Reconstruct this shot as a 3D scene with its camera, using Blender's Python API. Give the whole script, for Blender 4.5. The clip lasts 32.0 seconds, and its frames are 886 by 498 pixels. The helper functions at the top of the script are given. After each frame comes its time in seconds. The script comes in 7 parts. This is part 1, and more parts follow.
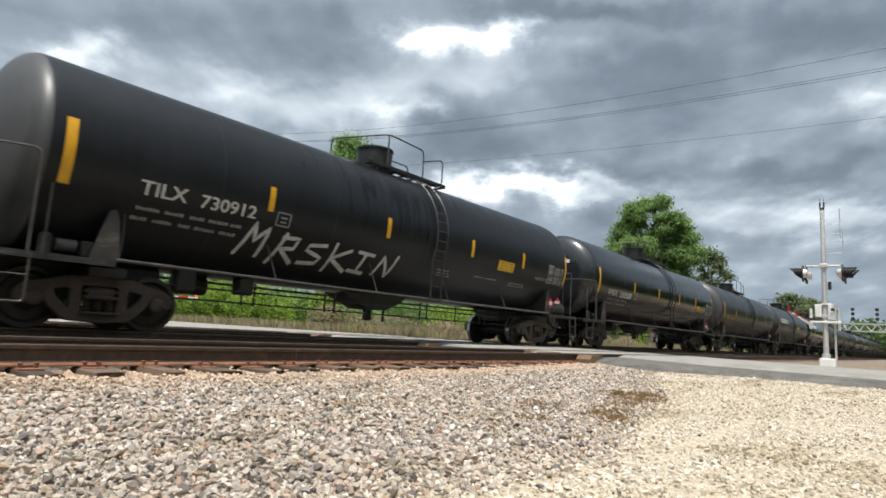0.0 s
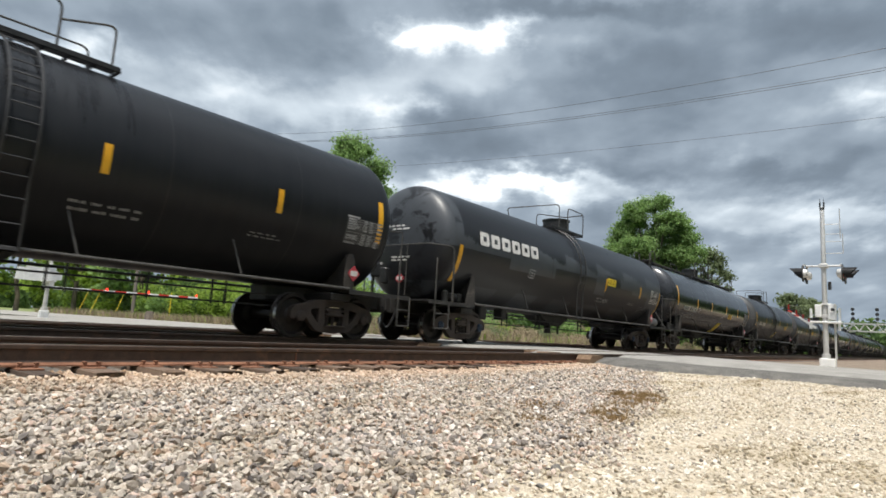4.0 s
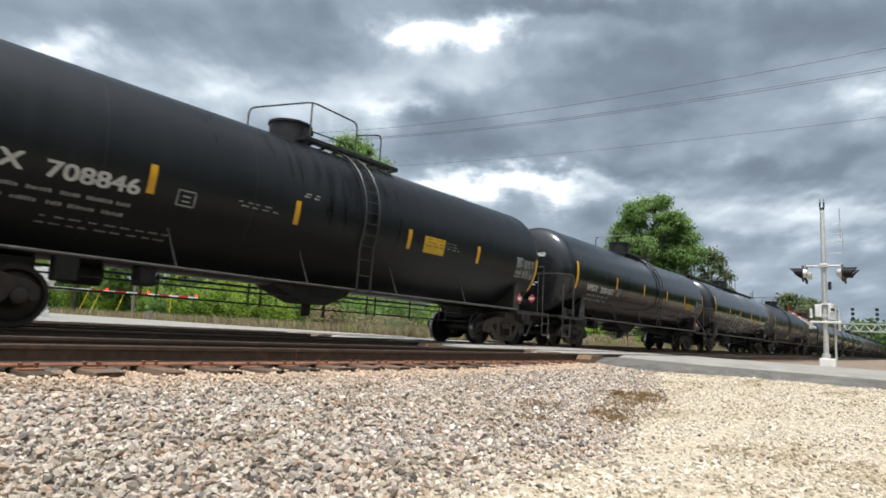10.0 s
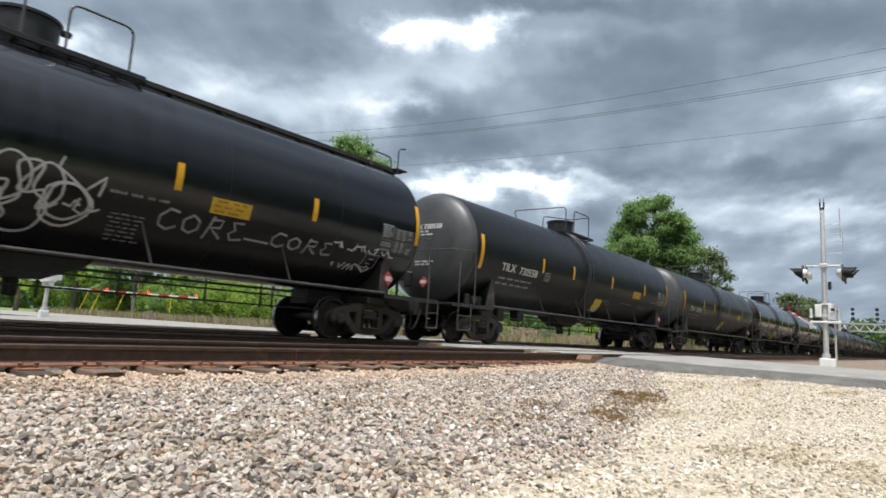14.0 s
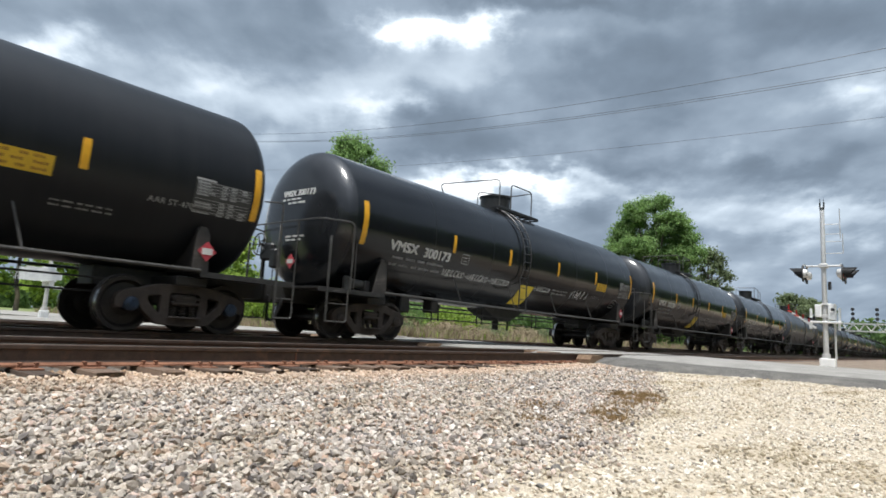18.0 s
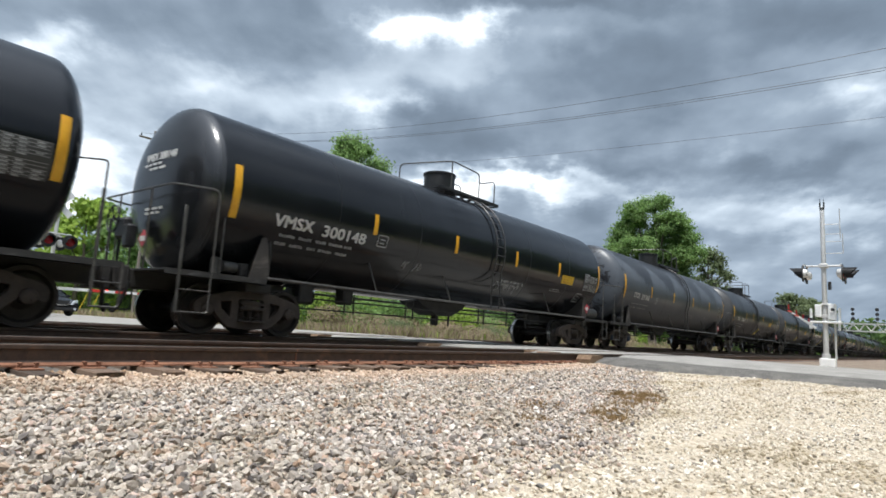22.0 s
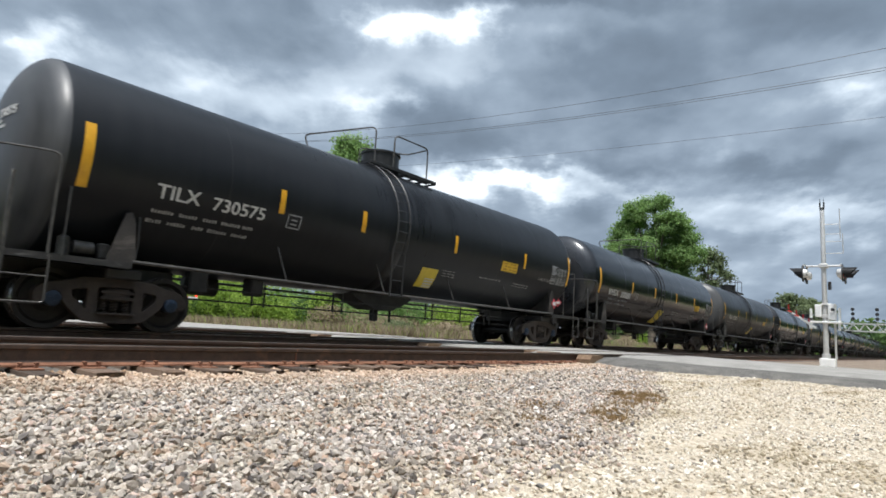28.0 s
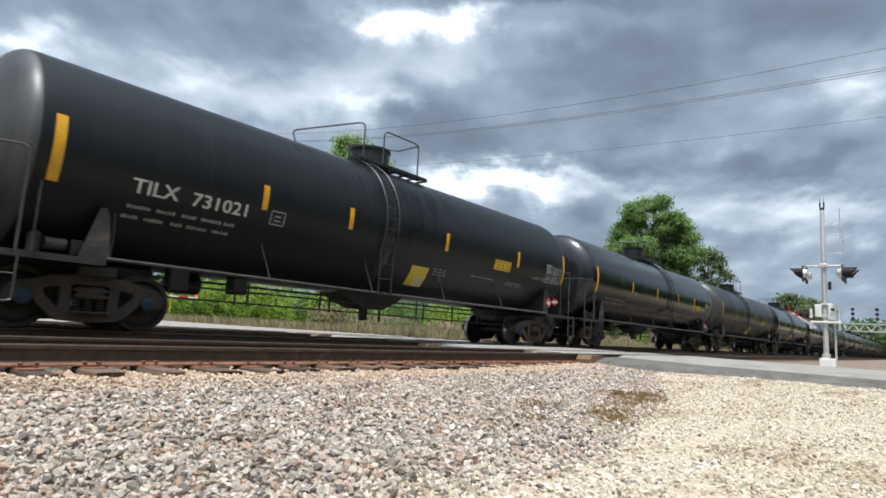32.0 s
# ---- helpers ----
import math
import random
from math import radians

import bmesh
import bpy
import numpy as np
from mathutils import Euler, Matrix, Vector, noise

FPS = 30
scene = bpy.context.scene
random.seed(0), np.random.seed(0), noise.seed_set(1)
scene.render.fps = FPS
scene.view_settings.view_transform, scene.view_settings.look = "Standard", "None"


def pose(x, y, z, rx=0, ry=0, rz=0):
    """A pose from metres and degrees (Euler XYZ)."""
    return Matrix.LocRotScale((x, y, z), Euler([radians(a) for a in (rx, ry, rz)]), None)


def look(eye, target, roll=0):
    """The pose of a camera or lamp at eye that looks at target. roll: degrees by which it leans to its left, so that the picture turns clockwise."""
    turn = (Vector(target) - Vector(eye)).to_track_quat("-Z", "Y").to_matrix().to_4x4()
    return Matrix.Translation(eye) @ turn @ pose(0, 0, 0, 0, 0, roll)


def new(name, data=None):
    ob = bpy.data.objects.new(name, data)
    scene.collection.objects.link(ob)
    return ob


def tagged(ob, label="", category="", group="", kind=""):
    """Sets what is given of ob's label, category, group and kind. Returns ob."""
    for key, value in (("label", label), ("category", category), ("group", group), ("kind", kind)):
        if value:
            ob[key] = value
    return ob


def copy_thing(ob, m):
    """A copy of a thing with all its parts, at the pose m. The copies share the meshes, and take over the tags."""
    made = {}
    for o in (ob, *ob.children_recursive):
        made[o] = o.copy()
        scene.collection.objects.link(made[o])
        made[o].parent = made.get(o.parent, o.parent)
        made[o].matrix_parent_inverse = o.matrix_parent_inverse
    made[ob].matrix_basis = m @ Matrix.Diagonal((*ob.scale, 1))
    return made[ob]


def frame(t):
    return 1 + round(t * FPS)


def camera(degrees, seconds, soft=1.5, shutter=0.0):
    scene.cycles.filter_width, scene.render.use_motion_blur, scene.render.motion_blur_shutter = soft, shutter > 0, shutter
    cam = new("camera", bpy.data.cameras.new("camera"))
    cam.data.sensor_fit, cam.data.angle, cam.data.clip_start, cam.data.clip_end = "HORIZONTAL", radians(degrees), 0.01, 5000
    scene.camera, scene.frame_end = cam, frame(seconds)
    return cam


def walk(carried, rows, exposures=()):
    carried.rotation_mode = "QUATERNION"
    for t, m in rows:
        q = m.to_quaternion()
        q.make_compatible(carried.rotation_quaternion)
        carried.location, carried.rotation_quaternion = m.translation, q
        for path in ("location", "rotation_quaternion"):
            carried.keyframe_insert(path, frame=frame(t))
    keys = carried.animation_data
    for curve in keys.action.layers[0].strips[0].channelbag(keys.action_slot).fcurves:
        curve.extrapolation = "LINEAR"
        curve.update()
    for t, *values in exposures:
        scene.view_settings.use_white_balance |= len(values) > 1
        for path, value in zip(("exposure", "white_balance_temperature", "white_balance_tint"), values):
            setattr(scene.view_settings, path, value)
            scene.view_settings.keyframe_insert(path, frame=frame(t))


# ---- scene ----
# The world: x runs along the railway, y across it away from the camera, z up from the top of the rails.
# ---------------------------------------------------------------- camera
EYE = (0.0, 0.0, 0.303)
cam = camera(73.75, 32.0, soft=1.65, shutter=0.12)
HEAD, LIFT = radians(39.267), radians(7.92)
AIM = (EYE[0] + math.cos(HEAD) * math.cos(LIFT), EYE[1] + math.sin(HEAD) * math.cos(LIFT), EYE[2] + math.sin(LIFT))
STAND = look(EYE, AIM, 3.36)
walk(cam, [(0, STAND), (32, STAND)], exposures=[(0, 0.48, 6450, 10), (10, 0.48, 6350, 10), (18, 0.50, 6150, 10), (32, 0.50, 6100, 10)])

# ---------------------------------------------------------------- light
SUN_TO = Vector((-0.30, -0.17, 0.94)).normalized()
sun = new("sun", bpy.data.lights.new("sun", "SUN"))
sun.data.energy, sun.data.angle, sun.data.color = 3.15, radians(5), (1.0, 0.945, 0.85)
sun.matrix_world = look((0, 0, 60), Vector((0, 0, 60)) - SUN_TO)


def wire(nt, a, b):
    nt.links.new(a, b)


def maths(nt, op, a, b=0.0, c=None, clamp=False):
    n = nt.nodes.new("ShaderNodeMath")
    n.operation, n.use_clamp = op, clamp
    for i, v in enumerate((a, b) if c is None else (a, b, c)):
        if isinstance(v, (int, float)):
            n.inputs[i].default_value = v
        else:
            wire(nt, v, n.inputs[i])
    return n.outputs[0]


def ramp(nt, fac, stops):
    n = nt.nodes.new("ShaderNodeValToRGB")
    el = n.color_ramp.elements
    while len(el) < len(stops):
        el.new(0.5)
    for e, (at, col) in zip(el, stops):
        e.position = at
        e.color = (*col, 1) if isinstance(col, tuple) else (col, col, col, 1)
    wire(nt, fac, n.inputs[0])
    return n.outputs[0]


def mix(nt, fac, a, b, how="MIX"):
    n = nt.nodes.new("ShaderNodeMix")
    n.data_type, n.blend_type = "RGBA", how
    for slot, v in ((n.inputs[0], fac), (n.inputs[6], a), (n.inputs[7], b)):
        if isinstance(v, tuple):
            slot.default_value = (*v, 1)
        elif isinstance(v, (int, float)):
            slot.default_value = v
        else:
            wire(nt, v, slot)
    return n.outputs[2]


def noise_tex(nt, vec, scale, detail=4.0, rough=0.55, distortion=0.0):
    n = nt.nodes.new("ShaderNodeTexNoise")
    n.inputs["Scale"].default_value, n.inputs["Detail"].default_value = scale, detail
    n.inputs["Roughness"].default_value, n.inputs["Distortion"].default_value = rough, distortion
    if vec is not None:
        wire(nt, vec, n.inputs["Vector"])
    return n.outputs[0]


CLOUD_STOPS = [(0.0, (0.103, 0.128, 0.158)), (0.28, (0.167, 0.2075, 0.253)), (0.5, (0.271, 0.323, 0.379)),
               (0.72, (0.497, 0.56, 0.612)), (0.9, (0.86, 0.89, 0.90)), (1.0, (1.25, 1.25, 1.22))]

world = bpy.data.worlds.new("overcast")
scene.world = world
world.use_nodes = True
nt = world.node_tree
nt.nodes.clear()
sky = nt.nodes.new("ShaderNodeTexSky")
sky.sky_type, sky.sun_disc = "NISHITA", False
sky.sun_elevation, sky.sun_rotation = math.asin(SUN_TO.z), math.atan2(SUN_TO.x, SUN_TO.y)
thin = nt.nodes.new("ShaderNodeVectorMath")
thin.operation = "SCALE"
wire(nt, sky.outputs[0], thin.inputs[0])
thin.inputs["Scale"].default_value = 0.08
tc = nt.nodes.new("ShaderNodeTexCoord")
cl = noise_tex(nt, tc.outputs["Generated"], 3.2, 6.0, 0.6, 0.4)
cl = maths(nt, "MULTIPLY_ADD", cl, 1.5, -0.22, True)
grey = ramp(nt, cl, CLOUD_STOPS)
# the cloud is thin and bright round the veiled sun
near_sun = nt.nodes.new("ShaderNodeVectorMath")
near_sun.operation = "DOT_PRODUCT"
wire(nt, tc.outputs["Generated"], near_sun.inputs[0])
near_sun.inputs[1].default_value = SUN_TO
veil = maths(nt, "POWER", maths(nt, "MAXIMUM", near_sun.outputs["Value"], 0.0), 5.0)
grey = mix(nt, maths(nt, "MULTIPLY", veil, maths(nt, "MULTIPLY_ADD", cl, 0.8, 0.35), None, True), grey, (3.0, 3.25, 3.6))
bg = nt.nodes.new("ShaderNodeBackground")
wire(nt, mix(nt, 0.88, thin.outputs[0], grey), bg.inputs[0])
bg.inputs[1].default_value = 0.68
out = nt.nodes.new("ShaderNodeOutputWorld")
wire(nt, bg.outputs[0], out.inputs[0])


# ---------------------------------------------------------------- materials
def surface(name, low, high, rough=0.6, metal=0.0, scale=6.0, fine=60.0, bump=0.0, bump_scale=120.0, dirt=None, dirt_at=0.55,
            object_random=0.0, island=0.0, spec=0.5, coat=0.0, stretch=(1, 1, 1)):
    """A painted, stony or earthen surface: two tones mottled at two scales, with stains and fine relief."""
    m = bpy.data.materials.new(name)
    m.use_nodes = True
    nt = m.node_tree
    bsdf = nt.nodes["Principled BSDF"]
    tc = nt.nodes.new("ShaderNodeTexCoord")
    mp = nt.nodes.new("ShaderNodeMapping")
    mp.inputs["Scale"].default_value = stretch
    wire(nt, tc.outputs["Object"], mp.inputs[0])
    vec = mp.outputs[0]
    a = noise_tex(nt, vec, scale, 4.0, 0.6)
    b = noise_tex(nt, vec, fine, 3.0, 0.6)
    f = maths(nt, "ADD", maths(nt, "MULTIPLY", a, 0.62), maths(nt, "MULTIPLY", b, 0.38))
    if island:
        g = nt.nodes.new("ShaderNodeNewGeometry")
        f = maths(nt, "ADD", maths(nt, "MULTIPLY", f, 1 - island), maths(nt, "MULTIPLY", g.outputs["Random Per Island"], island))
    if object_random:
        g = nt.nodes.new("ShaderNodeObjectInfo")
        f = maths(nt, "ADD", maths(nt, "MULTIPLY", f, 1 - object_random), maths(nt, "MULTIPLY", g.outputs["Random"], object_random))
    spread = (0.0, 1.0) if island > 0.5 or object_random > 0.5 else (0.34, 0.66)
    col = ramp(nt, f, [(spread[0], low), (spread[1], high)])
    if dirt:
        d = noise_tex(nt, vec, scale * 0.45, 6.0, 0.7, 0.6)
        d = maths(nt, "MULTIPLY", maths(nt, "SUBTRACT", d, dirt_at), 6.0, None, True)
        col = mix(nt, d, col, dirt)
    wire(nt, col, bsdf.inputs["Base Color"])
    rr = maths(nt, "MULTIPLY_ADD", b, 0.24, rough - 0.12, True)
    wire(nt, rr, bsdf.inputs["Roughness"])
    bsdf.inputs["Metallic"].default_value = metal
    bsdf.inputs["Specular IOR Level"].default_value = spec
    bsdf.inputs["Coat Weight"].default_value = coat
    if bump:
        bp = nt.nodes.new("ShaderNodeBump")
        bp.inputs["Strength"].default_value = 1.0
        bp.inputs["Distance"].default_value = bump
        wire(nt, noise_tex(nt, vec, bump_scale, 3.0, 0.6), bp.inputs["Height"])
        wire(nt, bp.outputs[0], bsdf.inputs["Normal"])
    return m


def tank_paint(name, base, rough, dust, streak=0.5, spec=0.5, spill=0.0, amount=0.55):
    """Black tank enamel: faint blotches, upright runs of dust and rain marks, dark spills below the manway, slight waves in the plate."""
    m = bpy.data.materials.new(name)
    m.use_nodes = True
    nt = m.node_tree
    bsdf = nt.nodes["Principled BSDF"]
    tc = nt.nodes.new("ShaderNodeTexCoord")
    info = nt.nodes.new("ShaderNodeObjectInfo")
    shift = nt.nodes.new("ShaderNodeVectorMath")
    shift.operation = "MULTIPLY_ADD"
    wire(nt, info.outputs["Random"], shift.inputs[0])
    shift.inputs[1].default_value = (40, 40, 40)
    wire(nt, tc.outputs["Object"], shift.inputs[2])
    vec = shift.outputs[0]
    mp = nt.nodes.new("ShaderNodeMapping")
    mp.inputs["Scale"].default_value = (6.0, 0.5, 0.35)
    wire(nt, vec, mp.inputs[0])
    runs = noise_tex(nt, mp.outputs[0], 1.0, 5.0, 0.62)
    blot = noise_tex(nt, vec, 0.7, 5.0, 0.6, 0.5)
    fine = noise_tex(nt, vec, 45.0, 3.0, 0.6)
    f = maths(nt, "ADD", maths(nt, "MULTIPLY", runs, streak), maths(nt, "MULTIPLY", blot, 1 - streak))
    f = maths(nt, "MULTIPLY", maths(nt, "SUBTRACT", f, 0.40), 3.2, None, True)
    col = mix(nt, maths(nt, "MULTIPLY", f, amount), base, dust)
    r = maths(nt, "ADD", maths(nt, "MULTIPLY_ADD", f, 0.14, rough - 0.06), maths(nt, "MULTIPLY", fine, 0.10))
    if spill:
        sep = nt.nodes.new("ShaderNodeSeparateXYZ")
        wire(nt, tc.outputs["Object"], sep.inputs[0])
        mq = nt.nodes.new("ShaderNodeMapping")
        mq.inputs["Scale"].default_value = (5.0, 0.3, 0.5)
        mq.inputs["Rotation"].default_value = (0, radians(9), 0)
        wire(nt, vec, mq.inputs[0])
        rag = noise_tex(nt, mq.outputs[0], 1.0, 6.0, 0.68, 0.3)
        reach = maths(nt, "MULTIPLY_ADD", maths(nt, "ABSOLUTE", maths(nt, "ADD", sep.outputs[0], 0.2)), -0.16, 0.36)
        wet = maths(nt, "ADD", maths(nt, "MULTIPLY_ADD", maths(nt, "SUBTRACT", sep.outputs[2], 3.35), 0.30, reach), maths(nt, "MULTIPLY_ADD", rag, 2.4, -1.38))
        wet = maths(nt, "MULTIPLY", maths(nt, "MULTIPLY", wet, 7.0, None, True), spill)
        col = mix(nt, wet, col, (0.0045, 0.0045, 0.005))
        r = maths(nt, "MULTIPLY_ADD", wet, -0.10, r)
    wire(nt, col, bsdf.inputs["Base Color"])
    wire(nt, r, bsdf.inputs["Roughness"])
    bsdf.inputs["Specular IOR Level"].default_value = spec
    bp = nt.nodes.new("ShaderNodeBump")
    bp.inputs["Distance"].default_value = 0.012
    wire(nt, noise_tex(nt, vec, 1.1, 2.0, 0.45), bp.inputs["Height"])
    wire(nt, bp.outputs[0], bsdf.inputs["Normal"])
    return m


def peeled_paint(name, grey, black, start, fall, bays, phase, ragged, broken=None, patched=False):
    """Grey tank coating with ragged black remains: in each bay their edge falls from start by fall; broken is where the row of bays starts anew."""
    m = bpy.data.materials.new(name)
    m.use_nodes = True
    nt = m.node_tree
    bsdf = nt.nodes["Principled BSDF"]
    tc = nt.nodes.new("ShaderNodeTexCoord")
    sep = nt.nodes.new("ShaderNodeSeparateXYZ")
    wire(nt, tc.outputs["Object"], sep.inputs[0])
    x, z = sep.outputs[0], sep.outputs[2]
    along = x
    if broken:
        along = maths(nt, "MULTIPLY_ADD", maths(nt, "GREATER_THAN", x, broken[0]), broken[1], x)
    saw = maths(nt, "FRACT", maths(nt, "MULTIPLY_ADD", along, 1.0 / bays, 40.0 + phase))
    mp = nt.nodes.new("ShaderNodeMapping")
    mp.inputs["Scale"].default_value = (5.5, 0.2, 0.9)
    wire(nt, tc.outputs["Object"], mp.inputs[0])
    rag = noise_tex(nt, mp.outputs[0], 1.3, 5.0, 0.7)
    mq = nt.nodes.new("ShaderNodeMapping")
    mq.inputs["Scale"].default_value = (17.0, 0.2, 2.2)
    wire(nt, tc.outputs["Object"], mq.inputs[0])
    drip = maths(nt, "MULTIPLY", maths(nt, "SUBTRACT", noise_tex(nt, mq.outputs[0], 1.0, 3.0, 0.6), 0.5), maths(nt, "MULTIPLY_ADD", saw, 2.4 * ragged, 0.3 * ragged))
    line = maths(nt, "ADD", maths(nt, "MULTIPLY_ADD", saw, -fall, start), maths(nt, "MULTIPLY_ADD", rag, ragged, -0.5 * ragged))
    line = maths(nt, "ADD", line, drip)
    over = maths(nt, "MULTIPLY", maths(nt, "SUBTRACT", z, line), 40.0, None, True)
    barrel = maths(nt, "MULTIPLY", maths(nt, "ADD", x, 7.55), 30.0, None, True)
    fac = maths(nt, "MULTIPLY", over, barrel)
    worn = maths(nt, "MULTIPLY", maths(nt, "SUBTRACT", noise_tex(nt, tc.outputs["Object"], 1.7, 6.0, 0.7, 0.6), 0.53), 14.0, None, True)
    fac = maths(nt, "MAXIMUM", fac, maths(nt, "MULTIPLY", worn, maths(nt, "MULTIPLY", maths(nt, "SUBTRACT", -7.5, x), 8.0, None, True)))
    soil = noise_tex(nt, tc.outputs["Object"], 1.2, 6.0, 0.65, 0.5)
    g = ramp(nt, soil, [(0.3, tuple(c * 0.76 for c in grey)), (0.7, grey)])
    if patched:
        # squared-off dark repainted panels along the lower flank, each with its own top edge
        top = None
        for at, height in ((-9.0, 2.55), (-5.2, 2.25), (-2.4, 2.60), (0.78, 2.02), (1.72, 2.80), (3.02, 2.42), (4.35, 2.28), (6.1, 1.70)):
            here = maths(nt, "GREATER_THAN", x, at)
            top = height if top is None else maths(nt, "ADD", maths(nt, "MULTIPLY", here, height), maths(nt, "MULTIPLY", maths(nt, "SUBTRACT", 1.0, here), top))
        low = maths(nt, "MULTIPLY", maths(nt, "SUBTRACT", top, z), 60.0, None, True)
        g = mix(nt, low, g, tuple(c * 1.6 for c in black))
        foot = maths(nt, "MULTIPLY", maths(nt, "GREATER_THAN", maths(nt, "FRACT", maths(nt, "MULTIPLY_ADD", x, 0.42, 40.2)), 0.45), maths(nt, "MULTIPLY", maths(nt, "SUBTRACT", 1.62, z), 60.0, None, True))
        g = mix(nt, maths(nt, "MULTIPLY", foot, 0.5), g, grey)
    wire(nt, mix(nt, fac, g, black), bsdf.inputs["Base Color"])
    wire(nt, maths(nt, "MULTIPLY_ADD", fac, -0.06, 0.38), bsdf.inputs["Roughness"])
    bsdf.inputs["Specular IOR Level"].default_value = 0.35
    return m


def clear_glass(name, tint, rough=0.03):
    m = bpy.data.materials.new(name)
    m.use_nodes = True
    b = m.node_tree.nodes["Principled BSDF"]
    b.inputs["Base Color"].default_value = (*tint, 1)
    b.inputs["Roughness"].default_value = rough
    b.inputs["Coat Weight"].default_value = 0.5
    return m


def glowing(name, col, strength):
    m = bpy.data.materials.new(name)
    m.use_nodes = True
    b = m.node_tree.nodes["Principled BSDF"]
    b.inputs["Base Color"].default_value = (*col, 1)
    b.inputs["Emission Color"].default_value = (*col, 1)
    b.inputs["Emission Strength"].default_value = strength
    b.inputs["Roughness"].default_value = 0.25
    return m


BLACK = tank_paint("satin_black_tank_enamel", (0.0118, 0.0132, 0.0156), 0.31, (0.0215, 0.0230, 0.0255), 0.5, 0.235, 0.8)
# tank-end greys: dust, plus the sky's reflection put into the colour
DUST_SHEEN = tank_paint("dust_and_sky_sheen_tank_end", (0.044, 0.0445, 0.0455), 0.38, (0.108, 0.108, 0.109), 0.55, 0.42, 0.0, 0.85)
GLOSS = tank_paint("gloss_black_tank_enamel", (0.0075, 0.0088, 0.0114), 0.16, (0.0140, 0.0152, 0.0174), 0.3, 0.44, 0.7)
DUST_SHEEN_GLOSS = tank_paint("gloss_tank_end_dust_and_sheen", (0.010, 0.0110, 0.0130), 0.17, (0.055, 0.056, 0.058), 0.6, 0.65, 0.0, 0.5)
PEEL_DARK = peeled_paint("peeling_black_over_charcoal", (0.058, 0.064, 0.072), (0.011, 0.0115, 0.013), 3.16, 0.46, 2.5, 0.68, 0.24, None, True)
PEEL_GREY = peeled_paint("peeling_black_over_grey", (0.084, 0.094, 0.110), (0.012, 0.012, 0.014), 3.82, 1.22, 3.05, 0.46, 0.55, (0.40, -1.40))
UNDER = surface("sooty_underframe_steel", (0.014, 0.0132, 0.0124), (0.038, 0.034, 0.030), 0.62, 0.0, 4, 40, 0.0015, 60, (0.055, 0.044, 0.033), 0.64)
TRUCK = surface("dusty_cast_truck_steel", (0.026, 0.0195, 0.0155), (0.072, 0.053, 0.041), 0.72, 0.0, 5, 45, 0.002, 70, (0.105, 0.074, 0.050), 0.62)
DECK = surface("scuffed_platform_steel", (0.012, 0.0115, 0.011), (0.040, 0.037, 0.034), 0.6, 0.0, 3, 30, 0.001, 60, (0.20, 0.19, 0.18), 0.60, stretch=(1.5, 2, 6))
GUSSET = surface("rust_dusted_saddle_plate", (0.018, 0.016, 0.0145), (0.055, 0.047, 0.041), 0.65, 0.0, 2.5, 30, 0.001, 60, (0.16, 0.14, 0.12), 0.58)
SEAM = surface("dark_weld_seam", (0.004, 0.004, 0.0045), (0.008, 0.008, 0.009), 0.42, 0.0, 5, 50)
WHEEL = surface("oily_wheel_steel", (0.021, 0.0185, 0.0165), (0.052, 0.043, 0.037), 0.5, 0.4, 5, 45, 0.0008, 60)
TREAD = surface("bright_worn_wheel_tread", (0.30, 0.29, 0.28), (0.52, 0.50, 0.48), 0.26, 1.0, 8, 60)
CAP = surface("blue_bearing_cap_paint", (0.012, 0.022, 0.042), (0.028, 0.048, 0.082), 0.45, 0.1, 9, 60)
RESERVOIR = surface("dull_grey_reservoir_paint", (0.15, 0.148, 0.142), (0.27, 0.265, 0.255), 0.5, 0.0, 5, 50, dirt=(0.07, 0.062, 0.054), dirt_at=0.6)
PIPE = surface("worn_black_rail_pipe", (0.040, 0.038, 0.036), (0.115, 0.108, 0.098), 0.42, 0.3, 7, 70)
LADDER = surface("black_painted_ladder_steel", (0.014, 0.014, 0.015), (0.040, 0.039, 0.038), 0.45, 0.1, 7, 70)
FITTING = surface("black_manway_enamel", (0.012, 0.0125, 0.0135), (0.032, 0.032, 0.033), 0.42, 0.0, 6, 60, 0.001, 60, spec=0.35)
YELLOW = surface("amber_reflective_tape", (0.62, 0.30, 0.010), (0.78, 0.42, 0.02), 0.38, 0.0, 8, 90)
WARNING = surface("amber_yellow_warning_panel", (0.56, 0.34, 0.013), (0.70, 0.44, 0.025), 0.5, 0.0, 6, 80)
LEMON = surface("yellow_stencil_panel", (0.62, 0.47, 0.018), (0.78, 0.60, 0.035), 0.45, 0.0, 6, 80, dirt=(0.25, 0.18, 0.05), dirt_at=0.6)
PRINT_BROWN = surface("brown_stencil_print", (0.22, 0.105, 0.012), (0.34, 0.17, 0.02), 0.55, 0.0, 8, 90)
OCHRE = surface("faded_ochre_lettering_paint", (0.45, 0.25, 0.03), (0.62, 0.36, 0.05), 0.55, 0.0, 8, 90)
LETTER = surface("white_lettering_paint", (0.48, 0.47, 0.445), (0.68, 0.67, 0.64), 0.5, 0.0, 8, 90)
STENCIL = surface("dark_grey_stencil_ground", (0.026, 0.026, 0.026), (0.050, 0.049, 0.047), 0.5, 0.0, 9, 90)
FAINT = surface("worn_grey_stencil_paint", (0.20, 0.196, 0.188), (0.36, 0.352, 0.338), 0.55, 0.0, 9, 90)
DULL_SPRAY = surface("faded_grey_spray_paint", (0.20, 0.20, 0.20), (0.40, 0.40, 0.395), 0.65, 0.0, 5, 60)
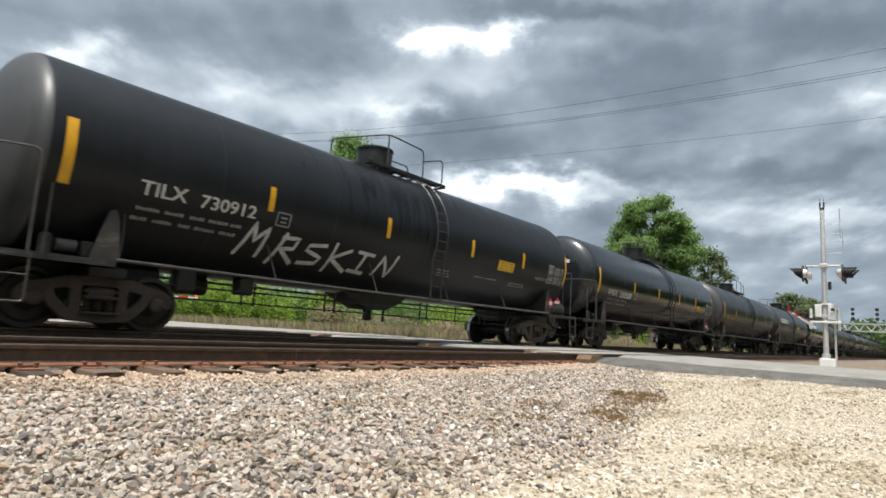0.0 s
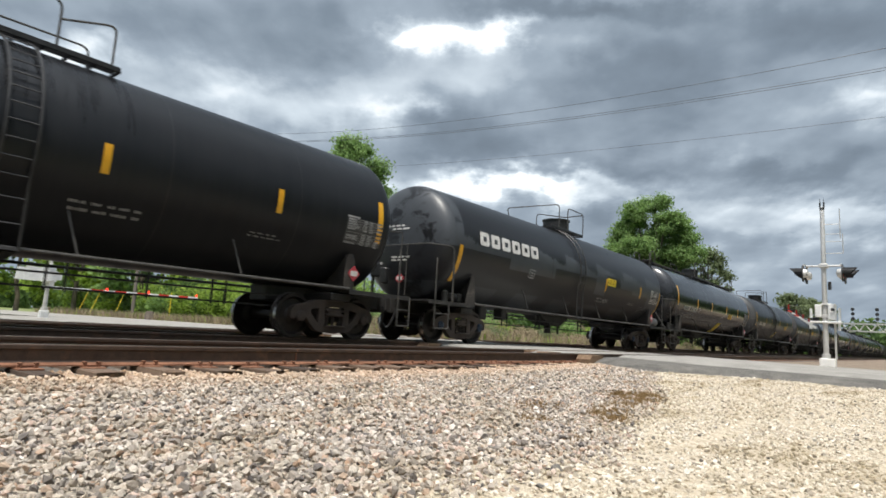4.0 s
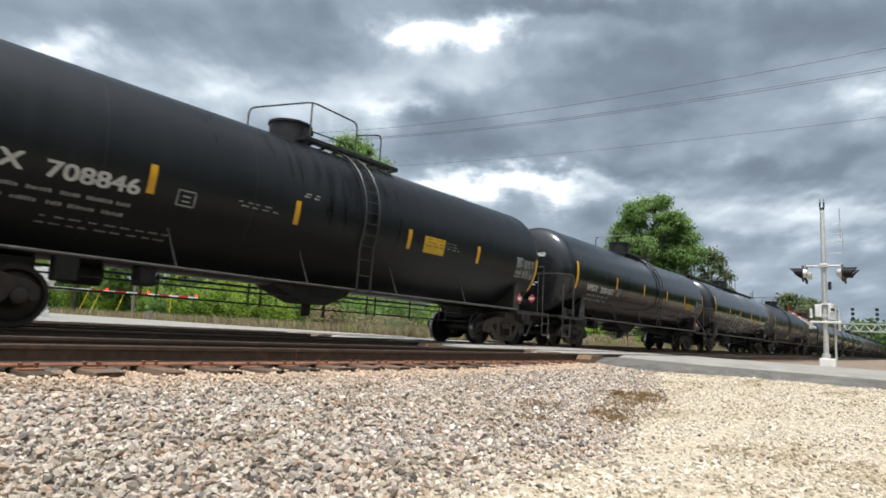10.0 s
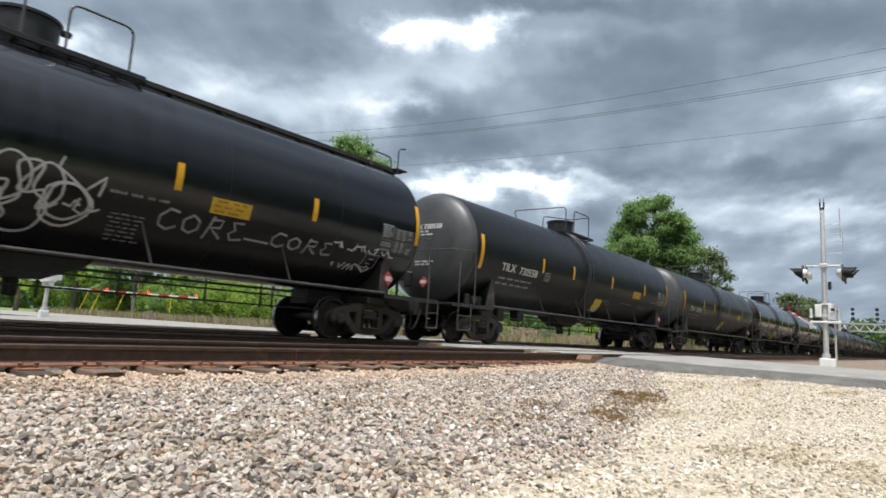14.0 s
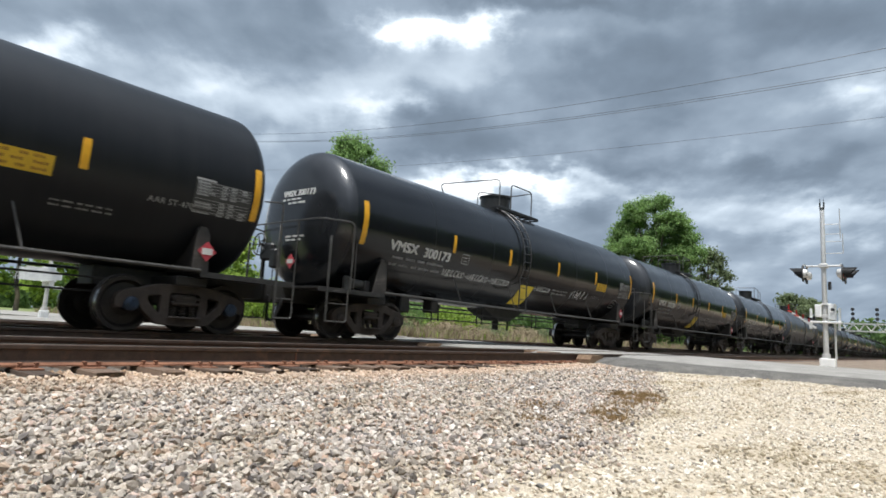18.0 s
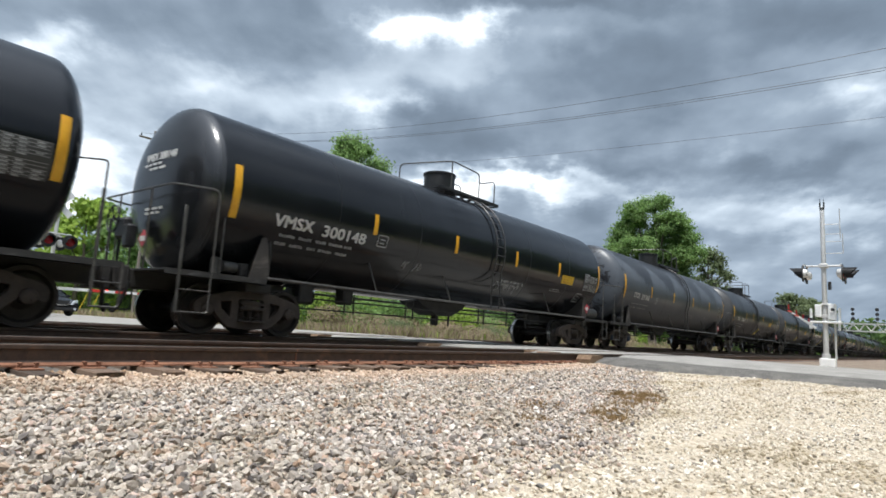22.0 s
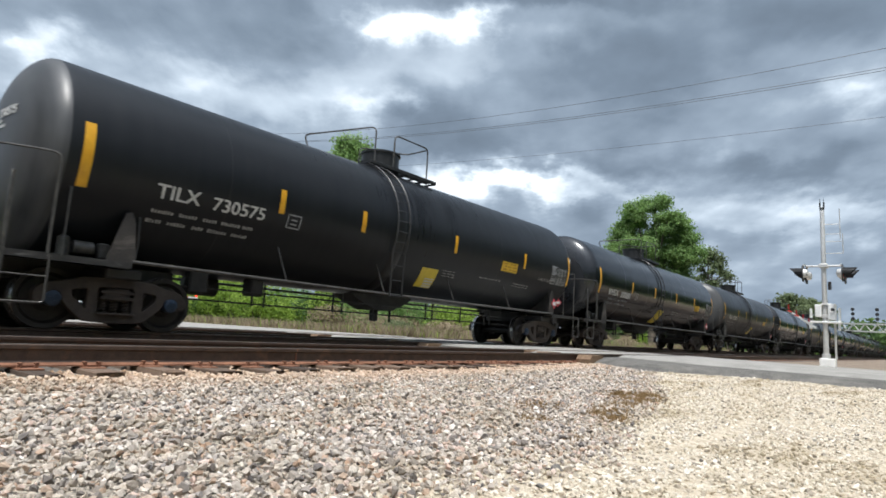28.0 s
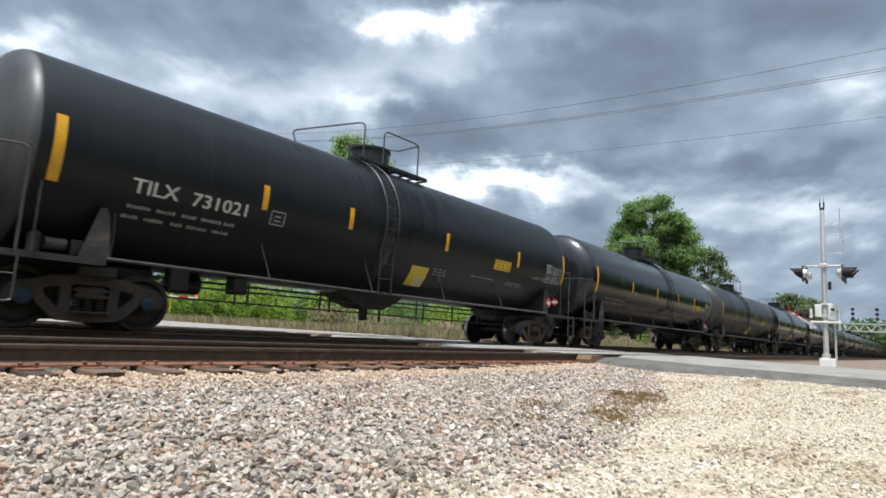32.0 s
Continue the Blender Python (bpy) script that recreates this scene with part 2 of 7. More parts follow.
SPRAY = surface("chalky_white_spray_paint", (0.42, 0.42, 0.42), (0.72, 0.72, 0.71), 0.65, 0.0, 5, 60)
RED = surface("red_placard_ink", (0.34, 0.032, 0.045), (0.48, 0.058, 0.075), 0.45, 0.0, 9, 90)
RAIL = surface("dark_brown_rail_steel", (0.036, 0.023, 0.017), (0.090, 0.058, 0.040), 0.6, 0.1, 9, 60, 0.001, 90, (0.125, 0.070, 0.042), 0.58)
RAIL_TOP = surface("worn_rail_head_steel", (0.16, 0.145, 0.13), (0.30, 0.28, 0.26), 0.34, 0.9, 8, 60, stretch=(0.15, 2, 2))
RUST = surface("orange_rusted_iron", (0.12, 0.050, 0.026), (0.29, 0.135, 0.075), 0.82, 0.0, 8, 70, 0.002, 80)
TIE = surface("creosoted_tie_timber", (0.050, 0.034, 0.024), (0.17, 0.115, 0.08), 0.85, 0.0, 5, 50, 0.004, 30, (0.30, 0.17, 0.09), 0.56, 0.35, stretch=(6, 0.8, 3))
PLANK = surface("weathered_crossing_timber", (0.14, 0.085, 0.048), (0.31, 0.20, 0.12), 0.8, 0.0, 4, 40, 0.004, 30, (0.10, 0.06, 0.04), 0.6, 0.3, stretch=(0.6, 5, 5))


def stone_mix(name, stops, grain, relief, rust=0.0, patches=0.12):
    """Loose stones, each of its own tone out of a mixed lot, with a fine grain over it, and rust dust near the rail."""
    m = bpy.data.materials.new(name)
    m.use_nodes = True
    nt = m.node_tree
    bsdf = nt.nodes["Principled BSDF"]
    geo = nt.nodes.new("ShaderNodeNewGeometry")
    tc = nt.nodes.new("ShaderNodeTexCoord")
    own = ramp(nt, geo.outputs["Random Per Island"], stops)
    spots = noise_tex(nt, tc.outputs["Object"], grain, 4.0, 0.65)
    mp = nt.nodes.new("ShaderNodeMapping")
    mp.inputs["Scale"].default_value = (0.55, 1.5, 1.0)
    mp.inputs["Rotation"].default_value = (0, 0, radians(-14))
    wire(nt, tc.outputs["Object"], mp.inputs[0])
    patch = noise_tex(nt, mp.outputs[0], 1.5, 5.0, 0.62)
    shade = ramp(nt, spots, [(0.3, 0.74), (0.7, 1.14)])
    tint = ramp(nt, patch, [(0.36, (1 - patches * 1.2, 1 - patches * 1.35, 1 - patches * 1.7)), (0.50, (0.99, 0.995, 1.0)), (0.64, (1.02, 1.04, 1.09))])
    col = mix(nt, 1.0, mix(nt, 1.0, own, shade, "MULTIPLY"), tint, "MULTIPLY")
    if rust:
        sep = nt.nodes.new("ShaderNodeSeparateXYZ")
        wire(nt, tc.outputs["Object"], sep.inputs[0])
        near = maths(nt, "MULTIPLY", maths(nt, "ADD", maths(nt, "SUBTRACT", sep.outputs[1], 4.25), maths(nt, "MULTIPLY", maths(nt, "SUBTRACT", patch, 0.5), 2.0)), 1.1, None, True)
        col = mix(nt, maths(nt, "MULTIPLY", near, rust), col, (0.60, 0.42, 0.28))
    wire(nt, col, bsdf.inputs["Base Color"])
    bsdf.inputs["Roughness"].default_value = 0.88
    bp = nt.nodes.new("ShaderNodeBump")
    bp.inputs["Distance"].default_value = relief
    wire(nt, spots, bp.inputs["Height"])
    wire(nt, bp.outputs[0], bsdf.inputs["Normal"])
    return m


STONE = stone_mix("granite_ballast", [(0.0, (0.115, 0.100, 0.092)), (0.07, (0.245, 0.212, 0.184)), (0.22, (0.385, 0.334, 0.280)), (0.36, (0.455, 0.386, 0.314)),
                                      (0.50, (0.510, 0.455, 0.388)), (0.58, (0.430, 0.285, 0.190)), (0.68, (0.490, 0.408, 0.325)), (0.78, (0.570, 0.495, 0.410)), (0.90, (0.680, 0.610, 0.520)),
                                      (0.95, (0.590, 0.425, 0.345)), (1.0, (0.840, 0.785, 0.710))], 90.0, 0.005, 0.66, 0.16)
BED = stone_mix("dark_track_bed_stones", [(0.0, (0.030, 0.027, 0.024)), (0.5, (0.072, 0.063, 0.055)), (1.0, (0.14, 0.122, 0.105))], 90.0, 0.005)
LIME = stone_mix("crushed_limestone", [(0.0, (0.26, 0.225, 0.180)), (0.08, (0.41, 0.352, 0.270)), (0.28, (0.53, 0.455, 0.345)), (0.58, (0.62, 0.540, 0.418)),
                                       (0.80, (0.70, 0.622, 0.500)), (1.0, (0.84, 0.780, 0.675))], 120.0, 0.003, 0.0, 0.30)
PEBBLE_DARK = surface("dark_basalt_lumps", (0.070, 0.064, 0.058), (0.20, 0.185, 0.168), 0.85, 0.0, 14, 90, 0.003, 110, None, 0.6, 0.0, 0.6)
ASPHALT = surface("sun_bleached_asphalt", (0.21, 0.197, 0.176), (0.36, 0.342, 0.310), 0.88, 0.0, 1.6, 50, 0.006, 110, (0.15, 0.145, 0.135), 0.585)
SHOULDER = surface("crumbling_dark_asphalt_edge", (0.075, 0.070, 0.063), (0.190, 0.177, 0.157), 0.92, 0.0, 3.5, 40, 0.03, 32, (0.22, 0.205, 0.175), 0.63)
ALU = surface("dull_aluminium_mast", (0.50, 0.49, 0.47), (0.68, 0.67, 0.65), 0.45, 0.45, 3, 60, dirt=(0.34, 0.30, 0.26), dirt_at=0.6)
WHITE = surface("chalky_white_enamel", (0.66, 0.66, 0.65), (0.84, 0.84, 0.82), 0.45, 0.0, 4, 60, dirt=(0.45, 0.42, 0.38), dirt_at=0.64)
MATTE = surface("flat_black_signal_paint", (0.010, 0.010, 0.011), (0.026, 0.026, 0.027), 0.55, 0.0, 6, 60)
LENS = clear_glass("deep_red_lens", (0.26, 0.012, 0.015), 0.12)
LAMP_RED = glowing("lit_red_lamp", (1.0, 0.03, 0.02), 2.5)
ARM_RED = surface("red_reflective_gate_tape", (0.50, 0.025, 0.02), (0.68, 0.05, 0.035), 0.4, 0.0, 8, 80)


def foliage(name, low, high):
    """Thin leaves: two tones from clump to clump, and light that comes through them."""
    m = surface(name, low, high, 0.7, 0.0, 0.8, 6, island=0.5, spec=0.15)
    nt = m.node_tree
    bsdf = nt.nodes["Principled BSDF"]
    colour = bsdf.inputs["Base Color"].links[0].from_socket
    back = nt.nodes.new("ShaderNodeBsdfTranslucent")
    wire(nt, mix(nt, 0.5, colour, tuple(c * 1.3 for c in high)), back.inputs[0])
    both = nt.nodes.new("ShaderNodeMixShader")
    both.inputs[0].default_value = 0.48
    wire(nt, bsdf.outputs[0], both.inputs[1])
    wire(nt, back.outputs[0], both.inputs[2])
    wire(nt, both.outputs[0], nt.nodes["Material Output"].inputs[0])
    return m


LEAF = foliage("fresh_spring_foliage", (0.105, 0.180, 0.058), (0.290, 0.420, 0.155))
LEAF_DEEP = foliage("deep_green_foliage", (0.045, 0.085, 0.028), (0.140, 0.215, 0.070))
LEAF_LIME = foliage("bright_scrub_foliage", (0.120, 0.195, 0.028), (0.360, 0.480, 0.100))
LEAF_OLIVE = foliage("dull_olive_foliage", (0.085, 0.112, 0.055), (0.225, 0.270, 0.140))
DRY = surface("dry_brown_brush", (0.17, 0.130, 0.078), (0.40, 0.32, 0.20), 0.85, 0.0, 3, 20, island=0.6)
STRAW = surface("withered_orange_weeds", (0.155, 0.094, 0.038), (0.35, 0.225, 0.095), 0.85, 0.0, 5, 30, island=0.6)
BARK = surface("grey_brown_bark", (0.07, 0.055, 0.042), (0.20, 0.165, 0.13), 0.9, 0.0, 4, 30, 0.01, 25, stretch=(1, 1, 0.25))
POLE = surface("weathered_utility_pole_timber", (0.10, 0.085, 0.07), (0.24, 0.21, 0.18), 0.88, 0.0, 4, 30, stretch=(3, 3, 0.2))
CABLE = surface("dark_overhead_cable", (0.04, 0.042, 0.046), (0.09, 0.092, 0.098), 0.6, 0.0, 1, 10)
CAR_PAINT = surface("near_black_car_enamel", (0.006, 0.0065, 0.008), (0.010, 0.0105, 0.013), 0.26, 0.0, 2, 30, spec=0.25)
CAR_GLASS = clear_glass("dark_tinted_car_glass", (0.012, 0.014, 0.016), 0.05)
TYRE = surface("black_tyre_rubber", (0.012, 0.012, 0.012), (0.03, 0.03, 0.03), 0.8, 0.0, 8, 60)
CHROME = surface("silver_wheel_and_grille_metal", (0.5, 0.5, 0.5), (0.7, 0.7, 0.7), 0.25, 0.9, 6, 50)
HEADLAMP = clear_glass("clear_headlamp_cover", (0.72, 0.74, 0.76), 0.08)
WARN_YELLOW = surface("yellow_plastic_guy_marker", (0.60, 0.42, 0.02), (0.78, 0.58, 0.04), 0.5, 0.0, 4, 50)


def ground_paint():
    """Earth that turns from ballast grey by the tracks to pale limestone by the camera, and to grass beyond the railway."""
    m = bpy.data.materials.new("gravel_earth_and_grass")
    m.use_nodes = True
    nt = m.node_tree
    bsdf = nt.nodes["Principled BSDF"]
    tc = nt.nodes.new("ShaderNodeTexCoord")
    sep = nt.nodes.new("ShaderNodeSeparateXYZ")
    wire(nt, tc.outputs["Object"], sep.inputs[0])
    x, y = sep.outputs[0], sep.outputs[1]
    wob = noise_tex(nt, tc.outputs["Object"], 0.9, 5.0, 0.65)
    wob = maths(nt, "MULTIPLY_ADD", wob, 1.6, -0.8)
    fine = noise_tex(nt, tc.outputs["Object"], 55.0, 4.0, 0.7)
    mid = noise_tex(nt, tc.outputs["Object"], 2.4, 5.0, 0.65)
    vor = nt.nodes.new("ShaderNodeTexVoronoi")
    vor.inputs["Scale"].default_value = 42.0
    wire(nt, tc.outputs["Object"], vor.inputs["Vector"])
    cell = nt.nodes.new("ShaderNodeSeparateColor")
    wire(nt, vor.outputs["Color"], cell.inputs[0])
    bal = ramp(nt, maths(nt, "ADD", maths(nt, "MULTIPLY", cell.outputs[0], 0.7), maths(nt, "MULTIPLY", fine, 0.3)),
               [(0.1, (0.13, 0.112, 0.092)), (0.5, (0.37, 0.325, 0.26)), (0.9, (0.60, 0.53, 0.42))])
    lim = ramp(nt, maths(nt, "ADD", maths(nt, "MULTIPLY", cell.outputs[1], 0.35), maths(nt, "MULTIPLY", fine, 0.65)),
               [(0.2, (0.36, 0.295, 0.215)), (0.5, (0.54, 0.455, 0.340)), (0.8, (0.70, 0.615, 0.485))])
    mp = nt.nodes.new("ShaderNodeMapping")
    mp.inputs["Scale"].default_value = (0.55, 1.5, 1.0)
    mp.inputs["Rotation"].default_value = (0, 0, radians(-14))
    wire(nt, tc.outputs["Object"], mp.inputs[0])
    ruts = noise_tex(nt, mp.outputs[0], 1.5, 5.0, 0.62)
    lim = mix(nt, maths(nt, "MULTIPLY", maths(nt, "SUBTRACT", 0.50, ruts), 6.0, None, True), lim, (0.44, 0.365, 0.265))
    # limestone lies this side of a line that runs off towards the road
    line = maths(nt, "ADD", maths(nt, "MULTIPLY_ADD", maths(nt, "MAXIMUM", maths(nt, "SUBTRACT", x, 3.5), 0.0), 0.22, maths(nt, "MULTIPLY_ADD", maths(nt, "MAXIMUM", maths(nt, "SUBTRACT", x, 6.0), 0.0), 0.15, 1.68)), maths(nt, "MULTIPLY", wob, 0.3))
    f = maths(nt, "MULTIPLY", maths(nt, "SUBTRACT", y, line), 2.2, None, True)
    col = mix(nt, f, lim, bal)
    soil = ramp(nt, mid, [(0.35, (0.15, 0.11, 0.08)), (0.65, (0.30, 0.235, 0.175))])
    east = maths(nt, "MULTIPLY", maths(nt, "SUBTRACT", x, 20.3), 1.5, None, True)
    near = maths(nt, "MULTIPLY", maths(nt, "SUBTRACT", 0.6, y), 0.8, None, True)
    col = mix(nt, maths(nt, "MULTIPLY", east, maths(nt, "SUBTRACT", 1.0, near)), col, soil)
    # from the near track onwards the ground is mixed towards dark brown
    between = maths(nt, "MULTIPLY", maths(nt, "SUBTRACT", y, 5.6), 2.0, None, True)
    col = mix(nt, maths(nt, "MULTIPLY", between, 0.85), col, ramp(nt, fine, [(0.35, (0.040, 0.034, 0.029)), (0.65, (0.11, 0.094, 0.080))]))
    grass = ramp(nt, maths(nt, "ADD", maths(nt, "MULTIPLY", fine, 0.5), maths(nt, "MULTIPLY", mid, 0.5)),
                 [(0.3, (0.06, 0.10, 0.022)), (0.5, (0.16, 0.20, 0.06)), (0.7, (0.30, 0.27, 0.13))])
    g = maths(nt, "MULTIPLY", maths(nt, "SUBTRACT", maths(nt, "ADD", y, wob), 19.0), 0.8, None, True)
    g = maths(nt, "MAXIMUM", g, maths(nt, "MULTIPLY", maths(nt, "SUBTRACT", -3.5, maths(nt, "ADD", y, wob)), 0.6, None, True))
    col = mix(nt, g, col, grass)
    wire(nt, col, bsdf.inputs["Base Color"])
    bsdf.inputs["Roughness"].default_value = 0.92
    bp = nt.nodes.new("ShaderNodeBump")
    bp.inputs["Distance"].default_value = 0.012
    wire(nt, maths(nt, "ADD", maths(nt, "MULTIPLY", vor.outputs["Distance"], -1.0), fine), bp.inputs["Height"])
    wire(nt, bp.outputs[0], bsdf.inputs["Normal"])
    return m


GROUND = ground_paint()


# ---------------------------------------------------------------- mesh helpers
def done(name, bm, material, smooth=30):
    me = bpy.data.meshes.new(name)
    bmesh.ops.recalc_face_normals(bm, faces=bm.faces)
    bm.to_mesh(me)
    bm.free()
    me.materials.append(material)
    if smooth:
        me.set_sharp_from_angle(angle=radians(smooth))
    return me


def part(name, bm, material, parent, label="", smooth=30):
    """Links a bmesh (or a finished mesh) as one mesh object under a thing or a part."""
    me = bm if isinstance(bm, bpy.types.Mesh) else done(name, bm, material, smooth)
    ob = new(name, me)
    ob.parent = parent
    if label:
        tagged(ob, label)
    return ob


def thing(name, label, category, m=None, group="", kind=""):
    e = new(name)
    e.empty_display_size = 0.2
    if m is not None:
        e.matrix_basis = m
    return tagged(e, label, category, group, kind)


def box(bm, c, s, rot=None, bevel=0.0):
    m = Matrix.Translation(c) @ (rot.to_4x4() if rot else Matrix()) @ Matrix.Diagonal((*s, 1))
    vs = bmesh.ops.create_cube(bm, size=1.0, matrix=m)["verts"]
    if bevel:
        es = {e for v in vs for e in v.link_edges}
        bmesh.ops.bevel(bm, geom=list(es), offset=bevel, segments=1, affect="EDGES", profile=0.5)


def tube(bm, pts, r, seg=8, cap=True):
    """A round bar along a polyline."""
    pts = [Vector(p) for p in pts]
    rings, side = [], None
    for i, p in enumerate(pts):
        a = (p - pts[i - 1]).normalized() if i else (pts[1] - p).normalized()
        b = (pts[i + 1] - p).normalized() if i < len(pts) - 1 else a
        t = (a + b).normalized() if (a + b).length > 1e-6 else a
        if side is None:
            side = t.orthogonal().normalized()
        side = (side - t * side.dot(t)).normalized()
        up = t.cross(side)
        grow = r / max(0.5, math.sqrt(max(0.05, (1 + a.dot(b)) / 2)))
        rings.append([bm.verts.new(p + (side * math.cos(k * math.tau / seg) + up * math.sin(k * math.tau / seg)) * grow) for k in range(seg)])
    for u, v in zip(rings, rings[1:]):
        for k in range(seg):
            bm.faces.new((u[k], u[(k + 1) % seg], v[(k + 1) % seg], v[k])).smooth = True
    if cap:
        bm.faces.new(rings[0][::-1])
        bm.faces.new(rings[-1])


def lathe(bm, prof, seg=32, axis="x", at=(0, 0, 0), smooth=True):
    """Turns a profile of (along, radius) round an axis through at."""
    rings = []
    for a, r in prof:
        ring = []
        for k in range(seg):
            c, s = math.cos(k * math.tau / seg) * r, math.sin(k * math.tau / seg) * r
            co = {"x": (a, c, s), "y": (s, a, c), "z": (c, s, a)}[axis]
            ring.append(bm.verts.new((co[0] + at[0], co[1] + at[1], co[2] + at[2])))
        rings.append(ring)
    for u, v in zip(rings, rings[1:]):
        for k in range(seg):
            bm.faces.new((u[k], u[(k + 1) % seg], v[(k + 1) % seg], v[k])).smooth = smooth
    bm.faces.new(rings[0][::-1])
    bm.faces.new(rings[-1])


def plate(bm, outline, y0, y1, plane="xz"):
    """A flat plate cut to an outline, between two offsets across it."""
    def at(a, b, o):
        return {"xz": (a, o, b), "yz": (o, a, b), "xy": (a, b, o)}[plane]
    lo = [bm.verts.new(at(a, b, y0)) for a, b in outline]
    hi = [bm.verts.new(at(a, b, y1)) for a, b in outline]
    bm.faces.new(lo[::-1])
    bm.faces.new(hi)
    n = len(outline)
    for i in range(n):
        bm.faces.new((lo[i], lo[(i + 1) % n], hi[(i + 1) % n], hi[i]))


# ---------------------------------------------------------------- sky
def cloud_sheet():
    """The cloud deck ahead: a wide curved sheet whose glow is the daylight that comes through it."""
    HIGH, FAR = 250.0, 4600.0
    bm = bmesh.new()
    rings = [330.0 * (FAR / 330.0) ** (i / 26) for i in range(27)]
    grid = []
    for r in rings:
        row = []
        for k in range(49):
            a = radians(-84 + 168 * k / 48)
            row.append(bm.verts.new((math.sin(a) * r, math.cos(a) * r, HIGH * (1 - (r / FAR) ** 2) - 2)))
        grid.append(row)
    for u, v in zip(grid, grid[1:]):
        for k in range(48):
            bm.faces.new((u[k], u[k + 1], v[k + 1], v[k])).smooth = True
    m = bpy.data.materials.new("lit_rain_cloud")
    m.use_nodes = True
    nt = m.node_tree
    nt.nodes.clear()
    tc = nt.nodes.new("ShaderNodeTexCoord")
    sep = nt.nodes.new("ShaderNodeSeparateXYZ")
    wire(nt, tc.outputs["Object"], sep.inputs[0])
    x, y, z = sep.outputs
    across = maths(nt, "DIVIDE", x, y)
    rise = maths(nt, "DIVIDE", z, y)
    deep = maths(nt, "DIVIDE", 1.0, maths(nt, "ADD", rise, 0.42))
    flat = nt.nodes.new("ShaderNodeCombineXYZ")
    wire(nt, maths(nt, "MULTIPLY", across, deep), flat.inputs[0])
    wire(nt, maths(nt, "MULTIPLY", deep, 1.15), flat.inputs[1])
    big = noise_tex(nt, flat.outputs[0], 3.6, 3.0, 0.45, 0.1)
    small = noise_tex(nt, flat.outputs[0], 8.0, 5.0, 0.50, 0.0)
    tone = maths(nt, "MULTIPLY_ADD", big, 0.70, 0.100)
    tone = maths(nt, "ADD", tone, maths(nt, "MULTIPLY_ADD", small, 0.36, -0.18))
    wx = maths(nt, "MULTIPLY_ADD", noise_tex(nt, flat.outputs[0], 7.0, 5.0, 0.56), 0.26, -0.13)
    wy = maths(nt, "MULTIPLY_ADD", noise_tex(nt, flat.outputs[0], 8.1, 5.0, 0.56), 0.13, -0.065)
    ax, ry = maths(nt, "ADD", across, wx), maths(nt, "ADD", rise, wy)
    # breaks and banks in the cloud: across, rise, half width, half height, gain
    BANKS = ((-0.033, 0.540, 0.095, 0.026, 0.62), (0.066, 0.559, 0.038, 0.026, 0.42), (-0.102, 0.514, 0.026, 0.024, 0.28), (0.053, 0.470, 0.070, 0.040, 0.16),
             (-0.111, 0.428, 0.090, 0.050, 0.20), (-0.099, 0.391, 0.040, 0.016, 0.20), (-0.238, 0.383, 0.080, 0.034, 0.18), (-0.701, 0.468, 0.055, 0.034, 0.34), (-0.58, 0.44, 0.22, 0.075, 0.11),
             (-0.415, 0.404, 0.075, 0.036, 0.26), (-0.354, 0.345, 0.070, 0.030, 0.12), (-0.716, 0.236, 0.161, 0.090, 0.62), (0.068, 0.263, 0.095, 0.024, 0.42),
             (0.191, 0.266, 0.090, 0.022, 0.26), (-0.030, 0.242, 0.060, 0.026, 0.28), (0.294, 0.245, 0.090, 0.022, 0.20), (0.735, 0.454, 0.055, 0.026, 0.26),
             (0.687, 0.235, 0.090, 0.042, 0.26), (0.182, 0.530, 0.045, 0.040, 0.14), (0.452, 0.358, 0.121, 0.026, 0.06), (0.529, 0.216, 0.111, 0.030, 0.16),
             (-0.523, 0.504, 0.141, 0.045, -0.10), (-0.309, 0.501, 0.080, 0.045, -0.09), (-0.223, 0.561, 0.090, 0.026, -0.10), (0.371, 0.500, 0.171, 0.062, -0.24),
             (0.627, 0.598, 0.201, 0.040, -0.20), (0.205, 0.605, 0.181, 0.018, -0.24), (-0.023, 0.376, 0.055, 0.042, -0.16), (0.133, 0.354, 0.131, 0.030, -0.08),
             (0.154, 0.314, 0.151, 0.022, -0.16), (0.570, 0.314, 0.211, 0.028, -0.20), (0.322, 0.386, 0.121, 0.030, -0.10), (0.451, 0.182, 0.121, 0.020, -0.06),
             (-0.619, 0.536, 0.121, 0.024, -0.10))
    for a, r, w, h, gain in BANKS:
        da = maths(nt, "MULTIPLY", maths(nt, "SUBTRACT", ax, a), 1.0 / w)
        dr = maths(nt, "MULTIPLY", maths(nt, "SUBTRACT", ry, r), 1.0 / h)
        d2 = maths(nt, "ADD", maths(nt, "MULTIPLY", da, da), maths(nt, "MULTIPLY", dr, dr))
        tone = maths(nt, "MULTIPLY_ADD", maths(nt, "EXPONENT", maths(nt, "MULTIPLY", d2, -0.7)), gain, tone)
    col = ramp(nt, maths(nt, "MAXIMUM", tone, 0.0), CLOUD_STOPS)
    em = nt.nodes.new("ShaderNodeEmission")
    wire(nt, col, em.inputs[0])
    o = nt.nodes.new("ShaderNodeOutputMaterial")
    wire(nt, em.outputs[0], o.inputs[0])
    ob = new("backdrop", done("cloud_deck", bm, m, 0))
    return tagged(ob, "broken grey rain clouds with bright gaps", "sky", kind="structure")


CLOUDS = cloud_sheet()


# ---------------------------------------------------------------- ground, road, tracks
TRACKS = (6.55, 11.02, 15.40)
ROAD_R = 19.6


def road_left(y):
    """The road's near edge: flared at the corner this side of the railway."""
    if y > 5.5:
        return 12.15
    return 12.25 - 1.35 * math.exp(-((y - 4.0) / 1.1) ** 2)


